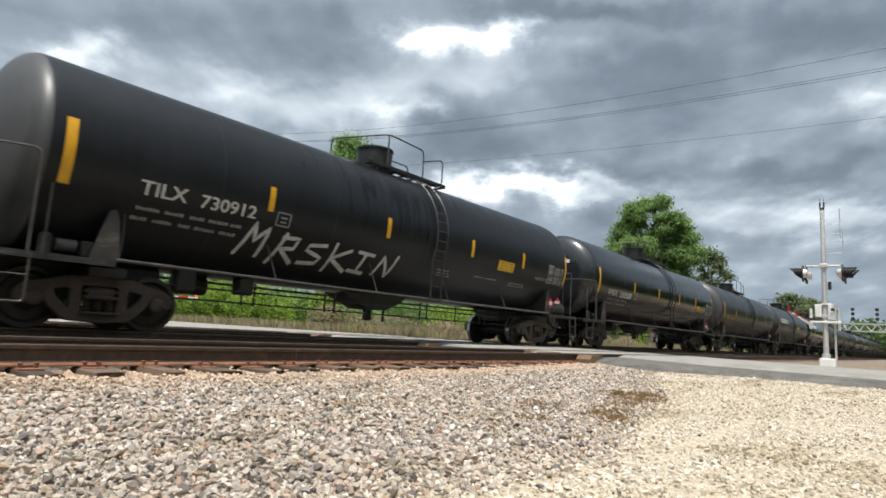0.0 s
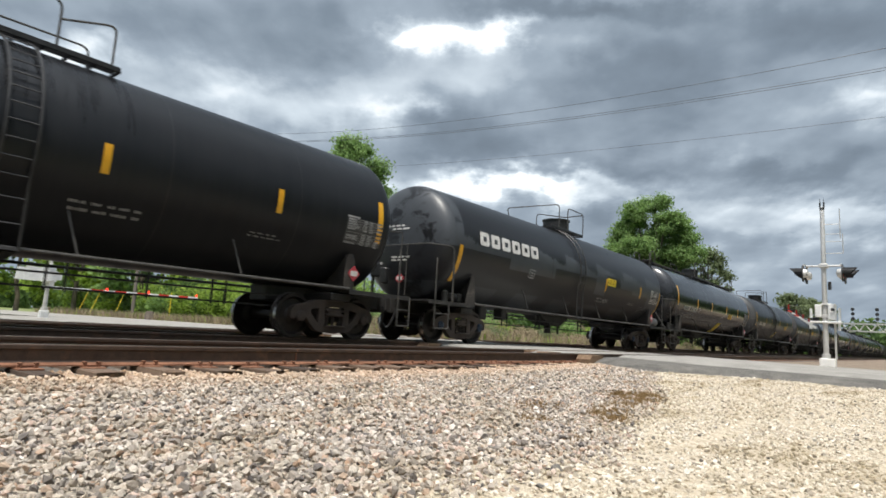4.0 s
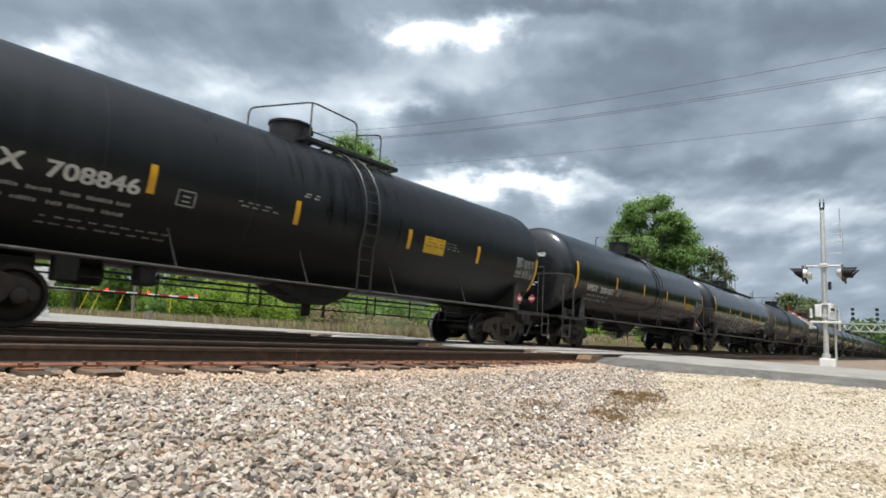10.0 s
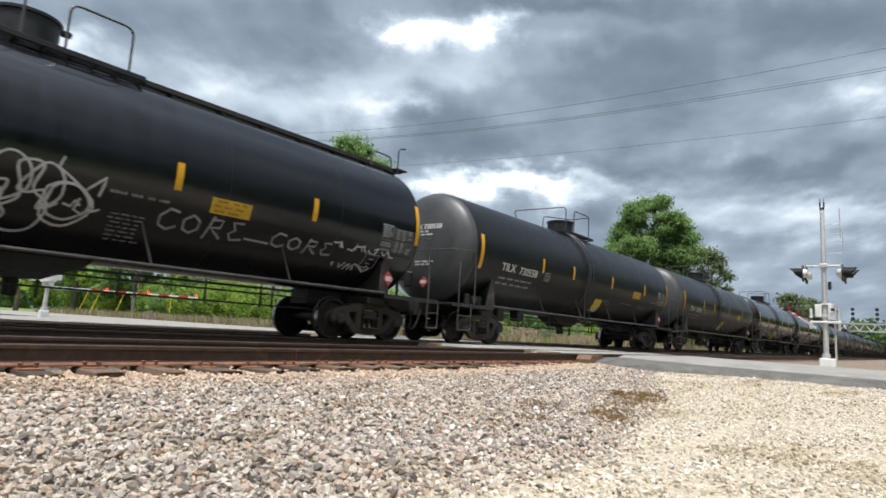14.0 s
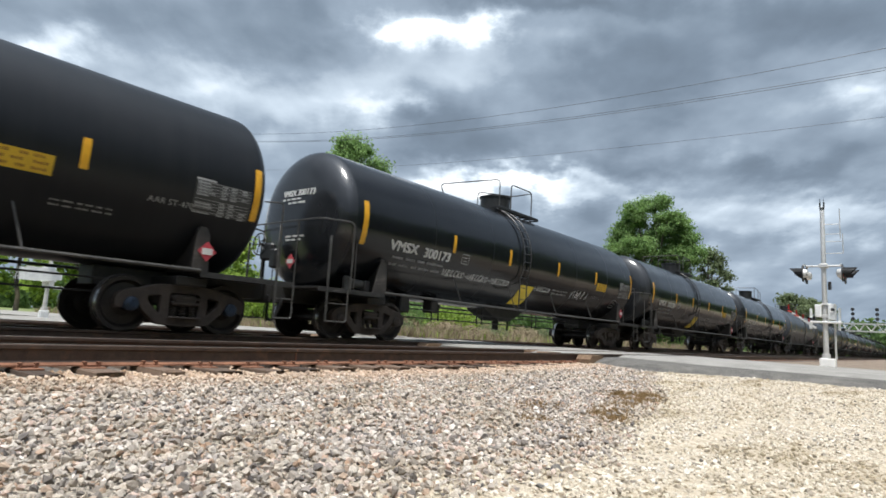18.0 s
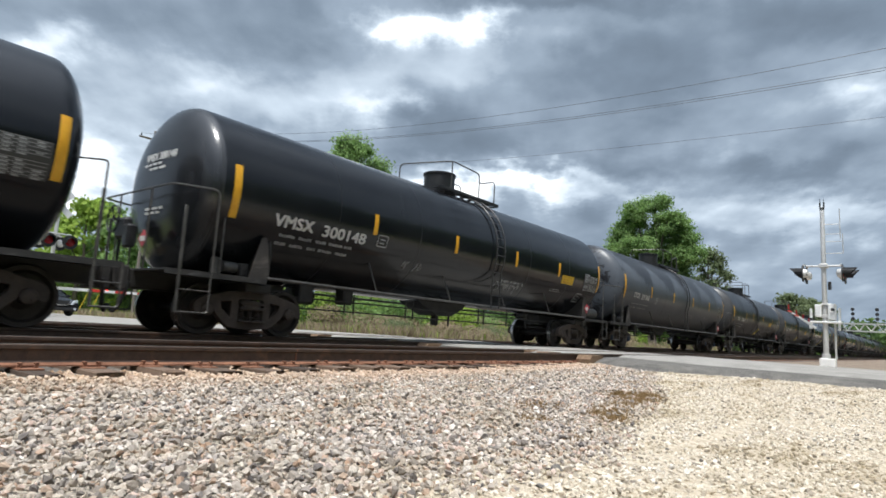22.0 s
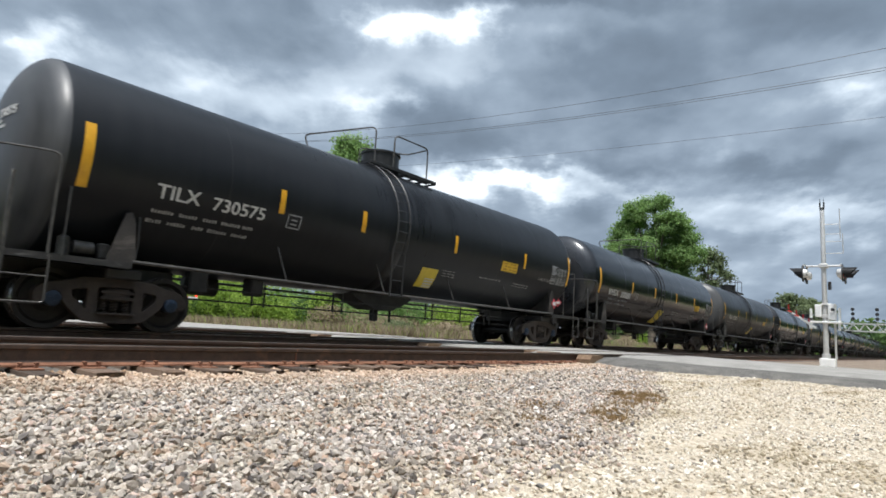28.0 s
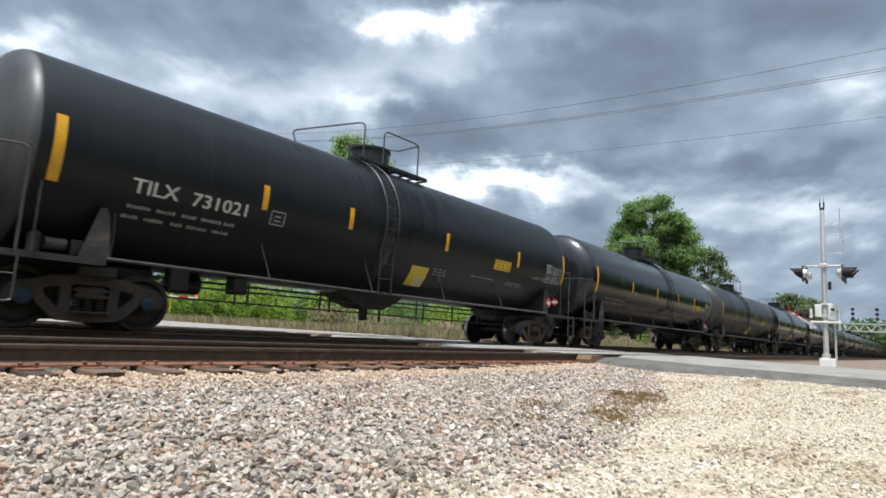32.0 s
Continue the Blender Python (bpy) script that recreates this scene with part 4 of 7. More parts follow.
def axle_mesh():
    bm = bmesh.new()
    lathe(bm, [(-1.0, 0.07), (-0.9, 0.075), (-0.8, 0.10), (-0.6, 0.088), (0.6, 0.088), (0.8, 0.10), (0.9, 0.075), (1.0, 0.07)], 16, "y")
    return done("wheelset", bm, WHEEL, 35)


def bent(pts, r=0.18, n=4):
    """A polyline with its corners rounded."""
    pts = [Vector(p) for p in pts]
    out = [pts[0]]
    for a, b, c in zip(pts, pts[1:], pts[2:]):
        k = min(r, (b - a).length * 0.45, (c - b).length * 0.45)
        p, q = b + (a - b).normalized() * k, b + (c - b).normalized() * k
        out += [p.lerp(b, i / n).lerp(b.lerp(q, i / n), i / n) for i in range(n + 1)]
    return out + [pts[-1]]


def cast_plate(outlines, thick, edge, name, material):
    """A cast steel plate in the xz plane: the first outline with the others cut out of it, its edges rounded."""
    cu = bpy.data.curves.new(name, "CURVE")
    cu.dimensions, cu.fill_mode = "2D", "BOTH"
    cu.extrude, cu.bevel_depth, cu.bevel_resolution = thick / 2 - edge, edge, 1
    for pts, r in outlines:
        n = len(pts)
        ring = bent([((pts[0][0] + pts[-1][0]) / 2, (pts[0][1] + pts[-1][1]) / 2, 0)] + [(x, z, 0) for x, z in pts] + [((pts[0][0] + pts[-1][0]) / 2, (pts[0][1] + pts[-1][1]) / 2, 0)], r, 3)[:-1]
        sp = cu.splines.new("POLY")
        sp.points.add(len(ring) - 1)
        for p, q in zip(sp.points, ring):
            p.co = (q.x, q.y, 0, 1)
        sp.use_cyclic_u = True
    ob = bpy.data.objects.new(name, cu)
    me = bpy.data.meshes.new_from_object(ob)
    bpy.data.objects.remove(ob)
    me.transform(Matrix(((1, 0, 0, 0), (0, 0, -1, 0), (0, 1, 0, 0), (0, 0, 0, 1))))
    me.materials.clear()
    me.materials.append(material)
    me.set_sharp_from_angle(angle=radians(40))
    return me


def side_frame_mesh():
    half = [(0.0, 0.815), (0.52, 0.80), (0.74, 0.72), (1.02, 0.665), (1.14, 0.56), (1.12, 0.40), (1.02, 0.40), (1.00, 0.575), (0.78, 0.575), (0.74, 0.42), (0.46, 0.16), (0.0, 0.13)]
    outer = half + [(-x, z) for x, z in half[-2:0:-1]]
    window = [(-0.27, 0.26), (0.27, 0.26), (0.29, 0.66), (0.24, 0.70), (-0.24, 0.70), (-0.29, 0.66)]
    right = [(0.40, 0.66), (0.66, 0.62), (0.64, 0.50), (0.41, 0.29)]
    return cast_plate([(outer, 0.09), (window, 0.05), (right, 0.06), ([(-x, z) for x, z in right], 0.06)], 0.15, 0.018, "side_frame", TRUCK)


def spring_mesh():
    bm = bmesh.new()
    pts = [(0.052 * math.cos(k * 0.9), 0.052 * math.sin(k * 0.9), 0.26 + 0.215 * k / 34) for k in range(35)]
    tube(bm, pts, 0.013, 5)
    return done("coil_spring", bm, TRUCK, 40)


def bolster_mesh():
    bm = bmesh.new()
    box(bm, (0, 0, 0.57), (0.40, 2.2, 0.19), None, 0.03)
    box(bm, (0, 0, 0.66), (0.34, 1.5, 0.10), None, 0.03)
    for sy in (-1, 1):
        box(bm, (0, sy * 1.06, 0.605), (0.50, 0.10, 0.045), None, 0.01)
        box(bm, (0, sy * 1.06, 0.515), (0.50, 0.12, 0.05), None, 0.01)
        box(bm, (0, sy * 1.04, 0.270), (0.56, 0.24, 0.03), None, 0.008)
    lathe(bm, [(0.66, 0.20), (0.82, 0.20)], 20, "z")
    return done("truck_bolster", bm, TRUCK, 40)


def sill_mesh(end):
    bm = bmesh.new()
    box(bm, (end * 7.25, 0, 0.91), (3.5, 0.62, 0.34), None, 0.02)
    box(bm, (end * 8.86, 0, 0.90), (0.16, 0.86, 0.42), None, 0.02)
    box(bm, (end * 6.75, 0, 0.90), (0.55, 2.5, 0.16), None, 0.02)
    return done("stub_sill", bm, UNDER, 30)


def deck_mesh(end):
    bm = bmesh.new()
    plate(bm, [(-1.48, 0.98), (-1.45, 0.98), (-1.45, 1.04), (1.45, 1.04), (1.45, 0.98), (1.48, 0.98), (1.48, 1.075), (-1.48, 1.075)], end * 6.75, end * 8.68, "yz")
    return done("end_platform", bm, DECK, 30)


def saddle_mesh():
    bm = bmesh.new()
    pts = [(-1.38, 1.07), (-1.42, 1.45), (-1.36, 1.90)]
    for k in range(13):
        a = radians(215 + (325 - 215) * k / 12)
        pts.append((math.cos(a) * (RAD + 0.004), MID + math.sin(a) * (RAD + 0.004)))
    pts += [(1.36, 1.90), (1.42, 1.45), (1.38, 1.07)]
    plate(bm, pts, -0.09, -0.06, "yz")
    plate(bm, pts, 0.06, 0.09, "yz")
    return done("saddle", bm, UNDER, 30)


def gusset_mesh(end, sy):
    """The upright wedge that carries the tank's cradle on the platform's edge."""
    bm = bmesh.new()
    pts = [(-0.38, 1.075), (0.05, 1.075), (-0.02, 1.72), (-0.08, 1.86), (-0.17, 1.84)]
    if end > 0:
        pts = [(-0.16, 1.075), (0.14, 1.075), (0.11, 1.72), (0.04, 1.84), (-0.08, 1.84), (-0.13, 1.72)]
    plate(bm, pts, sy * 1.45 - 0.014, sy * 1.45 + 0.014)
    return done("saddle_gusset", bm, GUSSET, 30)


def coupler_mesh(end):
    bm = bmesh.new()
    box(bm, (end * 8.92, 0, 0.875), (0.30, 0.17, 0.17), None, 0.02)
    box(bm, (end * 9.02, 0.06, 0.875), (0.22, 0.16, 0.28), None, 0.04)
    box(bm, (end * 9.03, -0.10, 0.875), (0.16, 0.12, 0.24), None, 0.03)
    return done("coupler", bm, TRUCK, 30)


def hose_mesh(end):
    bm = bmesh.new()
    pts = [(end * (8.80 + 0.20 * k / 14), -0.50 + 0.25 * (k / 14), 0.84 - 0.52 * math.sin(k / 14 * math.pi * 0.72)) for k in range(15)]
    tube(bm, pts, 0.030, 6)
    return done("air_hose", bm, MATTE, 40)


def end_rail_mesh(end):
    bm = bmesh.new()
    tube(bm, bent([(end * 7.96, -1.64, 1.02), (end * 7.96, -1.64, 2.50), (end * 8.66, -1.36, 2.50), (end * 8.66, 1.36, 2.50), (end * 7.96, 1.64, 2.50), (end * 7.96, 1.64, 1.02)], 0.14), 0.019, 6)
    for y in (-0.62, 0.62):
        tube(bm, [(end * 8.66, y, 1.05), (end * 8.66, y, 2.49)], 0.016, 6)
    return done("end_handrail", bm, PIPE, 40)


def end_brace_mesh(sy):
    bm = bmesh.new()
    tube(bm, [(-8.62, sy * 0.40, 2.48), (-8.62, sy * 1.30, 1.08)], 0.020, 6)
    return done("end_brace", bm, PIPE, 40)


def corner_ladder_mesh(end, sy):
    """The corner stirrup: a flat upright that runs on as a grab bar, two rungs below the platform."""
    bm = bmesh.new()
    y = sy * 1.49
    x0, x1 = (-8.45, -7.88) if end < 0 else (8.27, 8.68)
    top = 2.15
    box(bm, (x0, y, (0.36 + top) / 2), (0.055, 0.014, top - 0.36), None, 0.004)
    tube(bm, bent([(x0, y, 0.37), (x1, y, 0.37), (x1, y, 1.06)], 0.06), 0.017, 6)
    tube(bm, [(x0, y, 0.74), (x1, y, 0.74)], 0.013, 6)
    return done("corner_step", bm, PIPE, 40)


def grab_bar_mesh(end, sy):
    """A thin rod beside the platform: upright at one end of the car, bent back to the tank at the other."""
    bm = bmesh.new()
    if end < 0:
        tube(bm, bent([(-7.74, sy * 1.50, 1.05), (-7.74, sy * 1.50, 2.08), (-7.74, sy * 1.40, 2.12)], 0.05), 0.014, 6)
    else:
        tube(bm, bent([(8.27, sy * 1.50, 1.95), (8.27, sy * 1.50, 2.58), (7.86, sy * 1.48, 2.52)], 0.07), 0.015, 6)
    return done("grab_bar", bm, PIPE, 40)


def side_pipe_mesh(sy):
    bm = bmesh.new()
    tube(bm, [(-6.75, sy * 1.47, 1.09), (-2, sy * 1.47, 1.075), (2, sy * 1.47, 1.075), (6.75, sy * 1.47, 1.09)], 0.030, 8)
    return done("side_handrail", bm, PIPE, 40)


def bracket_mesh(x, sy):
    bm = bmesh.new()
    tube(bm, [(x - 0.10, sy * 1.30, 1.74), (x + 0.05, sy * 1.47, 1.09)], 0.016, 6)
    return done("rail_bracket", bm, PIPE, 40)


def rod_mesh():
    bm = bmesh.new()
    for y, z in ((-0.62, 0.84), (-0.55, 0.62)):
        tube(bm, [(-5.6, y, z), (5.7, y, z)], 0.017, 6)
    for x in (-4.0, -3.72, -1.9, -1.62, 1.35, 1.63, 2.9, 4.1, 4.38):
        box(bm, (x, -0.6, 0.80), (0.03, 0.03, 0.46))
    return done("brake_rigging", bm, UNDER, 40)


def outlet_mesh():
    bm = bmesh.new()
    plate(bm, [(-1.25, 1.14), (1.05, 1.14), (0.86, 0.98), (0.30, 0.74), (-0.30, 0.74), (-0.95, 0.98)], -0.36, 0.36)
    lathe(bm, [(0.46, 0.07), (0.48, 0.11), (0.76, 0.11)], 16, "z")
    for x in (-0.32, 0.28):
        box(bm, (x, -0.30, 0.62), (0.04, 0.05, 0.34))
    return done("bottom_outlet", bm, UNDER, 30)


def brake_gear_mesh():
    bm = bmesh.new()
    lathe(bm, [(-5.0, 0.02), (-4.98, 0.19), (-4.35, 0.19), (-4.33, 0.02)], 16, "x", (0, 0.25, 0.92))
    return done("brake_cylinder", bm, UNDER, 30)


def brake_box_mesh(x, y, s):
    bm = bmesh.new()
    box(bm, (x, y, 0.95), s, None, 0.03)
    return done("brake_valve_box", bm, UNDER, 30)


def valve_mesh(end):
    bm = bmesh.new()
    lathe(bm, [(-0.16, 0.02), (-0.16, 0.10), (0.12, 0.10), (0.14, 0.02)], 12, "x", (end * 7.35, -1.15, 1.24))
    lathe(bm, [(1.08, 0.09), (1.36, 0.09), (1.40, 0.04)], 12, "z", (end * 7.62, -1.12, 0))
    box(bm, (end * 7.08, -1.16, 1.22), (0.16, 0.14, 0.24), None, 0.02)
    return done("brake_valve", bm, PIPE, 30)


def reservoir_mesh(end, material):
    bm = bmesh.new()
    lathe(bm, [(7.22, 0.02), (7.24, 0.14), (7.30, 0.20), (8.16, 0.20), (8.22, 0.14), (8.24, 0.02)], 20, "x", (0, -1.12, 1.29))
    for v in bm.verts:
        v.co.x *= end
    return done("air_reservoir", bm, material, 30)


def brake_wheel_mesh():
    bm = bmesh.new()
    c = Vector((-8.76, 0.62, 2.02))
    ring = [c + Vector((0, 0.25 * math.cos(k * math.tau / 20), 0.25 * math.sin(k * math.tau / 20))) for k in range(21)]
    tube(bm, ring, 0.016, 6)
    for k in range(5):
        a = k * math.tau / 5
        tube(bm, [c, c + Vector((0, 0.25 * math.cos(a), 0.25 * math.sin(a)))], 0.012, 5)
    tube(bm, [(-8.76, 0.62, 2.02), (-8.58, 0.62, 2.02)], 0.03, 6)
    box(bm, (-8.60, 0.50, 1.86), (0.16, 0.46, 0.40), None, 0.05)
    box(bm, (-8.60, 0.22, 1.70), (0.18, 0.24, 0.44), None, 0.04)
    tube(bm, [(-8.60, 0.62, 1.05), (-8.60, 0.62, 1.9)], 0.03, 6)
    return done("hand_brake", bm, FITTING, 30)


def placard_mesh(x, y, z, size, ink, end=False):
    bm = bmesh.new()
    s = size
    if end:
        plate(bm, [(y, z - s), (y + s, z), (y, z + s), (y - s, z)], x - 0.006, x + 0.006, "yz")
    else:
        plate(bm, [(x, z - s), (x + s, z), (x, z + s), (x - s, z)], y - 0.006, y + 0.006)
    return done("placard", bm, ink, 0)


def placard_bar_mesh(x, y, z, w, h, end=False):
    bm = bmesh.new()
    if end:
        box(bm, (x - 0.010, y, z), (0.006, w, h))
    else:
        box(bm, (x, y - 0.010, z), (w, 0.006, h))
    return done("placard_bar", bm, LETTER, 0)


def manway_mesh(r, h):
    bm = bmesh.new()
    z0 = MID + RAD - 0.06
    lathe(bm, [(z0, r + 0.06), (z0 + 0.10, r + 0.06), (z0 + 0.11, r), (z0 + h, r), (z0 + h + 0.01, r - 0.03)], 28, "z")
    return done("manway_housing", bm, FITTING, 35)


def manway_lid_mesh(r, h):
    bm = bmesh.new()
    z0 = MID + RAD - 0.06 + h
    lathe(bm, [(z0, r + 0.035), (z0 + 0.05, r + 0.035), (z0 + 0.085, r * 0.7), (z0 + 0.09, 0.02)], 28, "z")
    box(bm, (r + 0.10, 0, z0 + 0.02), (0.16, 0.10, 0.10), None, 0.02)
    return done("manway_lid", bm, FITTING, 35)


def top_deck_mesh(x0, x1, hw=0.72):
    bm = bmesh.new()
    z = MID + RAD + 0.03
    for sy in (-1, 1):
        box(bm, ((x0 + x1) / 2, sy * hw, z - 0.03), (x1 - x0, 0.05, 0.09), None, 0.006)
        for k in range(4):
            box(bm, ((x0 + x1) / 2, sy * (hw - 0.08 - 0.08 * k), z), (x1 - x0, 0.035, 0.03))
    n = int((x1 - x0) / 0.35)
    for k in range(n + 1):
        box(bm, (x0 + (x1 - x0) * k / n, 0, z - 0.05), (0.035, 2 * hw, 0.05))
    return done("top_platform", bm, FITTING, 30)


def hoop_mesh(pts, r=0.02):
    bm = bmesh.new()
    tube(bm, bent(pts, 0.16), r, 7)
    return done("safety_rail", bm, PIPE, 40)


def side_ladder_mesh(x, sy=-1):
    bm = bmesh.new()
    for dx in (-0.20, 0.20):
        pts = []
        for k in range(13):
            a = radians(78 - 100 * k / 12)
            pts.append((x + dx, sy * (RAD + 0.07) * math.cos(a), MID + (RAD + 0.07) * math.sin(a)))
        pts.append((x + dx, sy * 1.55, 1.02))
        tube(bm, pts, 0.022, 6)
    for k in range(11):
        a = radians(62 - 84 * k / 10)
        y, z = sy * (RAD + 0.07) * math.cos(a), MID + (RAD + 0.07) * math.sin(a)
        tube(bm, [(x - 0.2, y, z), (x + 0.2, y, z)], 0.012, 5)
    for z in (1.75, 1.4, 1.05):
        tube(bm, [(x - 0.2, sy * 1.55, z), (x + 0.2, sy * 1.55, z)], 0.012, 5)
    return done("side_ladder", bm, LADDER, 40)


def top_walk_mesh():
    bm = bmesh.new()
    z = MID + RAD + 0.14
    for sy in (-1, 1):
        box(bm, (0, sy * 0.30, z - 0.02), (16.4, 0.04, 0.09))
        box(bm, (0, sy * 0.15, z), (16.4, 0.22, 0.03))
    for k in range(17):
        box(bm, (-8.0 + k, 0, z - 0.08), (0.06, 0.56, 0.10))
    box(bm, (-8.30, 0, z), (0.44, 0.90, 0.04), None, 0.008)
    box(bm, (8.10, 0, z), (0.40, 0.95, 0.04), None, 0.008)
    return done("top_walkway", bm, UNDER, 30)


def head_ladder_mesh():
    bm = bmesh.new()
    for y in (-0.45, 0.05):
        tube(bm, bent([(-8.62, y, 1.05), (-8.62, y, 3.2), (-8.50, y, 4.48), (-8.50, y, 4.78)], 0.2), 0.02, 6)
    for k in range(11):
        z = 1.35 + 0.31 * k
        x = -8.62 if z < 3.2 else -8.62 + 0.12 * (z - 3.2) / 1.28
        tube(bm, [(x, -0.45, z), (x, 0.05, z)], 0.013, 5)
    return done("end_ladder", bm, PIPE, 40)


def side_print(style):
    """Where the small rows of print stand along the flank."""
    if style in ("plain", "older"):
        return bars(2.62, 3.72, 1.88, 1, 0.08, 0.034, 8, 0.07) + bars(4.36, 5.30, 1.87, 2, 0.065, 0.026, 9, 0.04) + bars(0.98, 1.60, 1.88, 3, 0.065, 0.026, 3, 0.05)
    if style == "wide":
        return bars(-2.95, -2.05, 2.42, 2, 0.07, 0.03, 4) + bars(-1.55, -1.0, 2.86, 2, 0.06, 0.03, 5) + bars(-5.9, -3.9, 1.64, 2, 0.09, 0.026, 6) + bars(3.0, 3.6, 2.55, 3, 0.07, 0.024, 7)
    if style == "walk":
        return bars(0.66, 1.75, 2.15, 1, 0.1, 0.045, 8, 0.08) + bars(0.75, 1.4, 1.83, 7, 0.062, 0.022, 9, 0.04)
    return bars(1.22, 2.33, 1.91, 2, 0.105, 0.042, 8, 0.08) + bars(4.2, 4.95, 1.93, 2, 0.06, 0.024, 9, 0.05)


def print_part(key, fn, tank, label="rows of small unreadable stencil print"):
    ob = part("small_print", cached(key, fn), FAINT, tank, label)
    return tagged(ob, kind="stuff")


def bars(x0, x1, z0, rows, pitch, h, seed, gaps=0.12):
    """Rows of small unreadable print: words of short upright dabs."""
    rng, quads = random.Random(seed), []
    step = h * 0.95
    for r in range(rows):
        x, z = x0 + rng.uniform(0, 0.1), z0 - r * pitch
        while x < x1 - 0.1:
            for _ in range(rng.randint(3, 7)):
                if x + step < x1:
                    tall = rng.choice((1.0, 1.0, 0.8))
                    quads.append((x, z - h, x + step * rng.uniform(0.62, 0.86), z - h * (1 - tall), 0))
                x += step
            x += rng.uniform(0.05, gaps)
    return quads


# style: tank paint, amber marks along the tank, lift of the end marks, ladder station, kind of top fittings
STYLES = {
    "plain": (BLACK, (-4.20, -2.06, 1.25, 4.71), 0.0, -0.86, "hoops"),
    "older": (BLACK, (-4.20, -1.04, 2.23, 4.86), 0.0, 0.82, "cage"),
    "gloss": (GLOSS, (-4.15, -1.18, 1.79, 4.48), 0.0, 0.80, "cage"),
    "panel": (GLOSS, (-4.42, -1.72, 1.27, 4.19), 0.0, -0.88, "hoops"),
    "walk": (GLOSS, (-4.32, -1.54, 1.67, 4.50), 0.22, None, "walk"),
    "ochre": (BLACK, (-4.48, -1.56, 1.61, 4.72), 0.05, 0.50, "cage"),
    "wide": (BLACK, (-4.47, -1.65, 1.63, 4.45), -0.36, 0.30, "cage"),
    "charred": (PEEL_DARK, (1.67, 5.22), -0.45, -0.50, "hoops"),
    "grey": (PEEL_GREY, (-4.59, -1.52, 1.59, 4.63), 0.02, 0.55, "cage"),
}


def tank_car(mark, style, centre, label, extras=(), blue=False):
    """One tank car with its trucks, fittings and paint; extras name what sets it apart."""
    paint, marks, lift, ladder, top_kind = STYLES[style]
    top = 2.66 if style in ("wide", "charred") else 2.80
    car = thing("tank_car", label, "tank car", pose(centre, TRACKS[1], 0), "train of tank cars")
    tank = part("tank", cached(("tank", style), lambda: tank_mesh(paint)), paint, car)
    for x in (-5.2, -2.6, 2.6, 5.2) if style != "plain" else (-5.3, -0.86, 3.4):
        part("seam_band", cached(("seam", x), lambda: seam_mesh(x, 0.03 if x != -0.86 else 0.34, 0.0008 if x != -0.86 else 0.006)), GLOSS, tank)
    # running gear
    sets = []
    for end in (-1, 1):
        for dx in (-0.889, 0.889):
            w = part("wheelset", cached("axle", axle_mesh), WHEEL, car)
            w.location = (end * 6.75 + dx, 0, AXLE)
            sets.append((w, end * 6.75 + dx))
            for sy in (-1, 1):
                o = part("wheel", cached("wheel", wheel_mesh), WHEEL, w)
                o.location, o.rotation_euler = (0, sy * 0.75, 0), (0, 0, 0 if sy < 0 else math.pi)
                c = part("bearing_cap", cached(("cap", blue), lambda: cap_mesh(CAP if blue else TRUCK)), CAP, w, "blue bearing cap" if blue else "")
                c.location, c.rotation_euler = (0, sy * 1.03, 0), (0, 0, 0 if sy < 0 else math.pi)
        b = part("truck_bolster", cached("bolster", bolster_mesh), TRUCK, car)
        b.location = (end * 6.75, 0, 0)
        for sy in (-1, 1):
            f = part("side_frame", cached("side_frame", side_frame_mesh), TRUCK, b, "dusty brown cast steel side frame")
            f.location = (0, sy * 0.99, 0)
            for k in (-0.17, 0.0, 0.17):
                s = part("coil_spring", cached("spring", spring_mesh), TRUCK, b)
                s.location = (k, sy * 1.0, 0)
        part("stub_sill", cached(("sill", end), lambda: sill_mesh(end)), UNDER, car)
        part("end_platform", cached(("deck", end), lambda: deck_mesh(end)), UNDER, car)
        s = part("saddle", cached("saddle", saddle_mesh), UNDER, car)
        s.location = (end * 6.75, 0, 0)
        for sy in (-1, 1):
            part("saddle_gusset", cached(("gusset", end, sy), lambda: gusset_mesh(end, sy)), GUSSET, s, "rust-dusted steel gusset plate")
        part("coupler", cached(("coupler", end), lambda: coupler_mesh(end)), TRUCK, car)
        part("air_hose", cached(("hose", end), lambda: hose_mesh(end)), MATTE, car)
        if end < 0:
            part("end_handrail", cached(("end_rail", end), lambda: end_rail_mesh(end)), PIPE, car)
        for sy in (-1, 1):
            part("corner_step", cached(("corner", end, sy), lambda: corner_ladder_mesh(end, sy)), PIPE, car)
            part("grab_bar", cached(("grab", end, sy), lambda: grab_bar_mesh(end, sy)), PIPE, car)
        if end > 0:
            p = part("placard", cached(("placard", end), lambda: placard_mesh(end * 6.80, -1.52, 1.42, 0.17, RED)), RED, car, "red hazard placard")
            part("placard_bar", cached(("placard_bar", end), lambda: placard_bar_mesh(end * 6.80, -1.52, 1.42, 0.19, 0.11)), LETTER, p, "white placard panel")
            continue
        p = part("placard", cached(("placard_e", end), lambda: placard_mesh(end * 8.60, -0.35, 1.62, 0.16, RED, True)), RED, car, "red hazard placard")
        part("placard_bar", cached(("placard_eb", end), lambda: placard_bar_mesh(end * 8.60, -0.35, 1.62, 0.20, 0.09, True)), LETTER, p)
    if style in ("walk", "ochre"):
        for sy in (-1, 1):
            part("end_brace", cached(("end_brace", sy), lambda: end_brace_mesh(sy)), PIPE, car)
    part("brake_valve", cached("valve", lambda: valve_mesh(-1)), UNDER, car)
    part("hand_brake", cached("hand_brake", brake_wheel_mesh), PIPE, car)
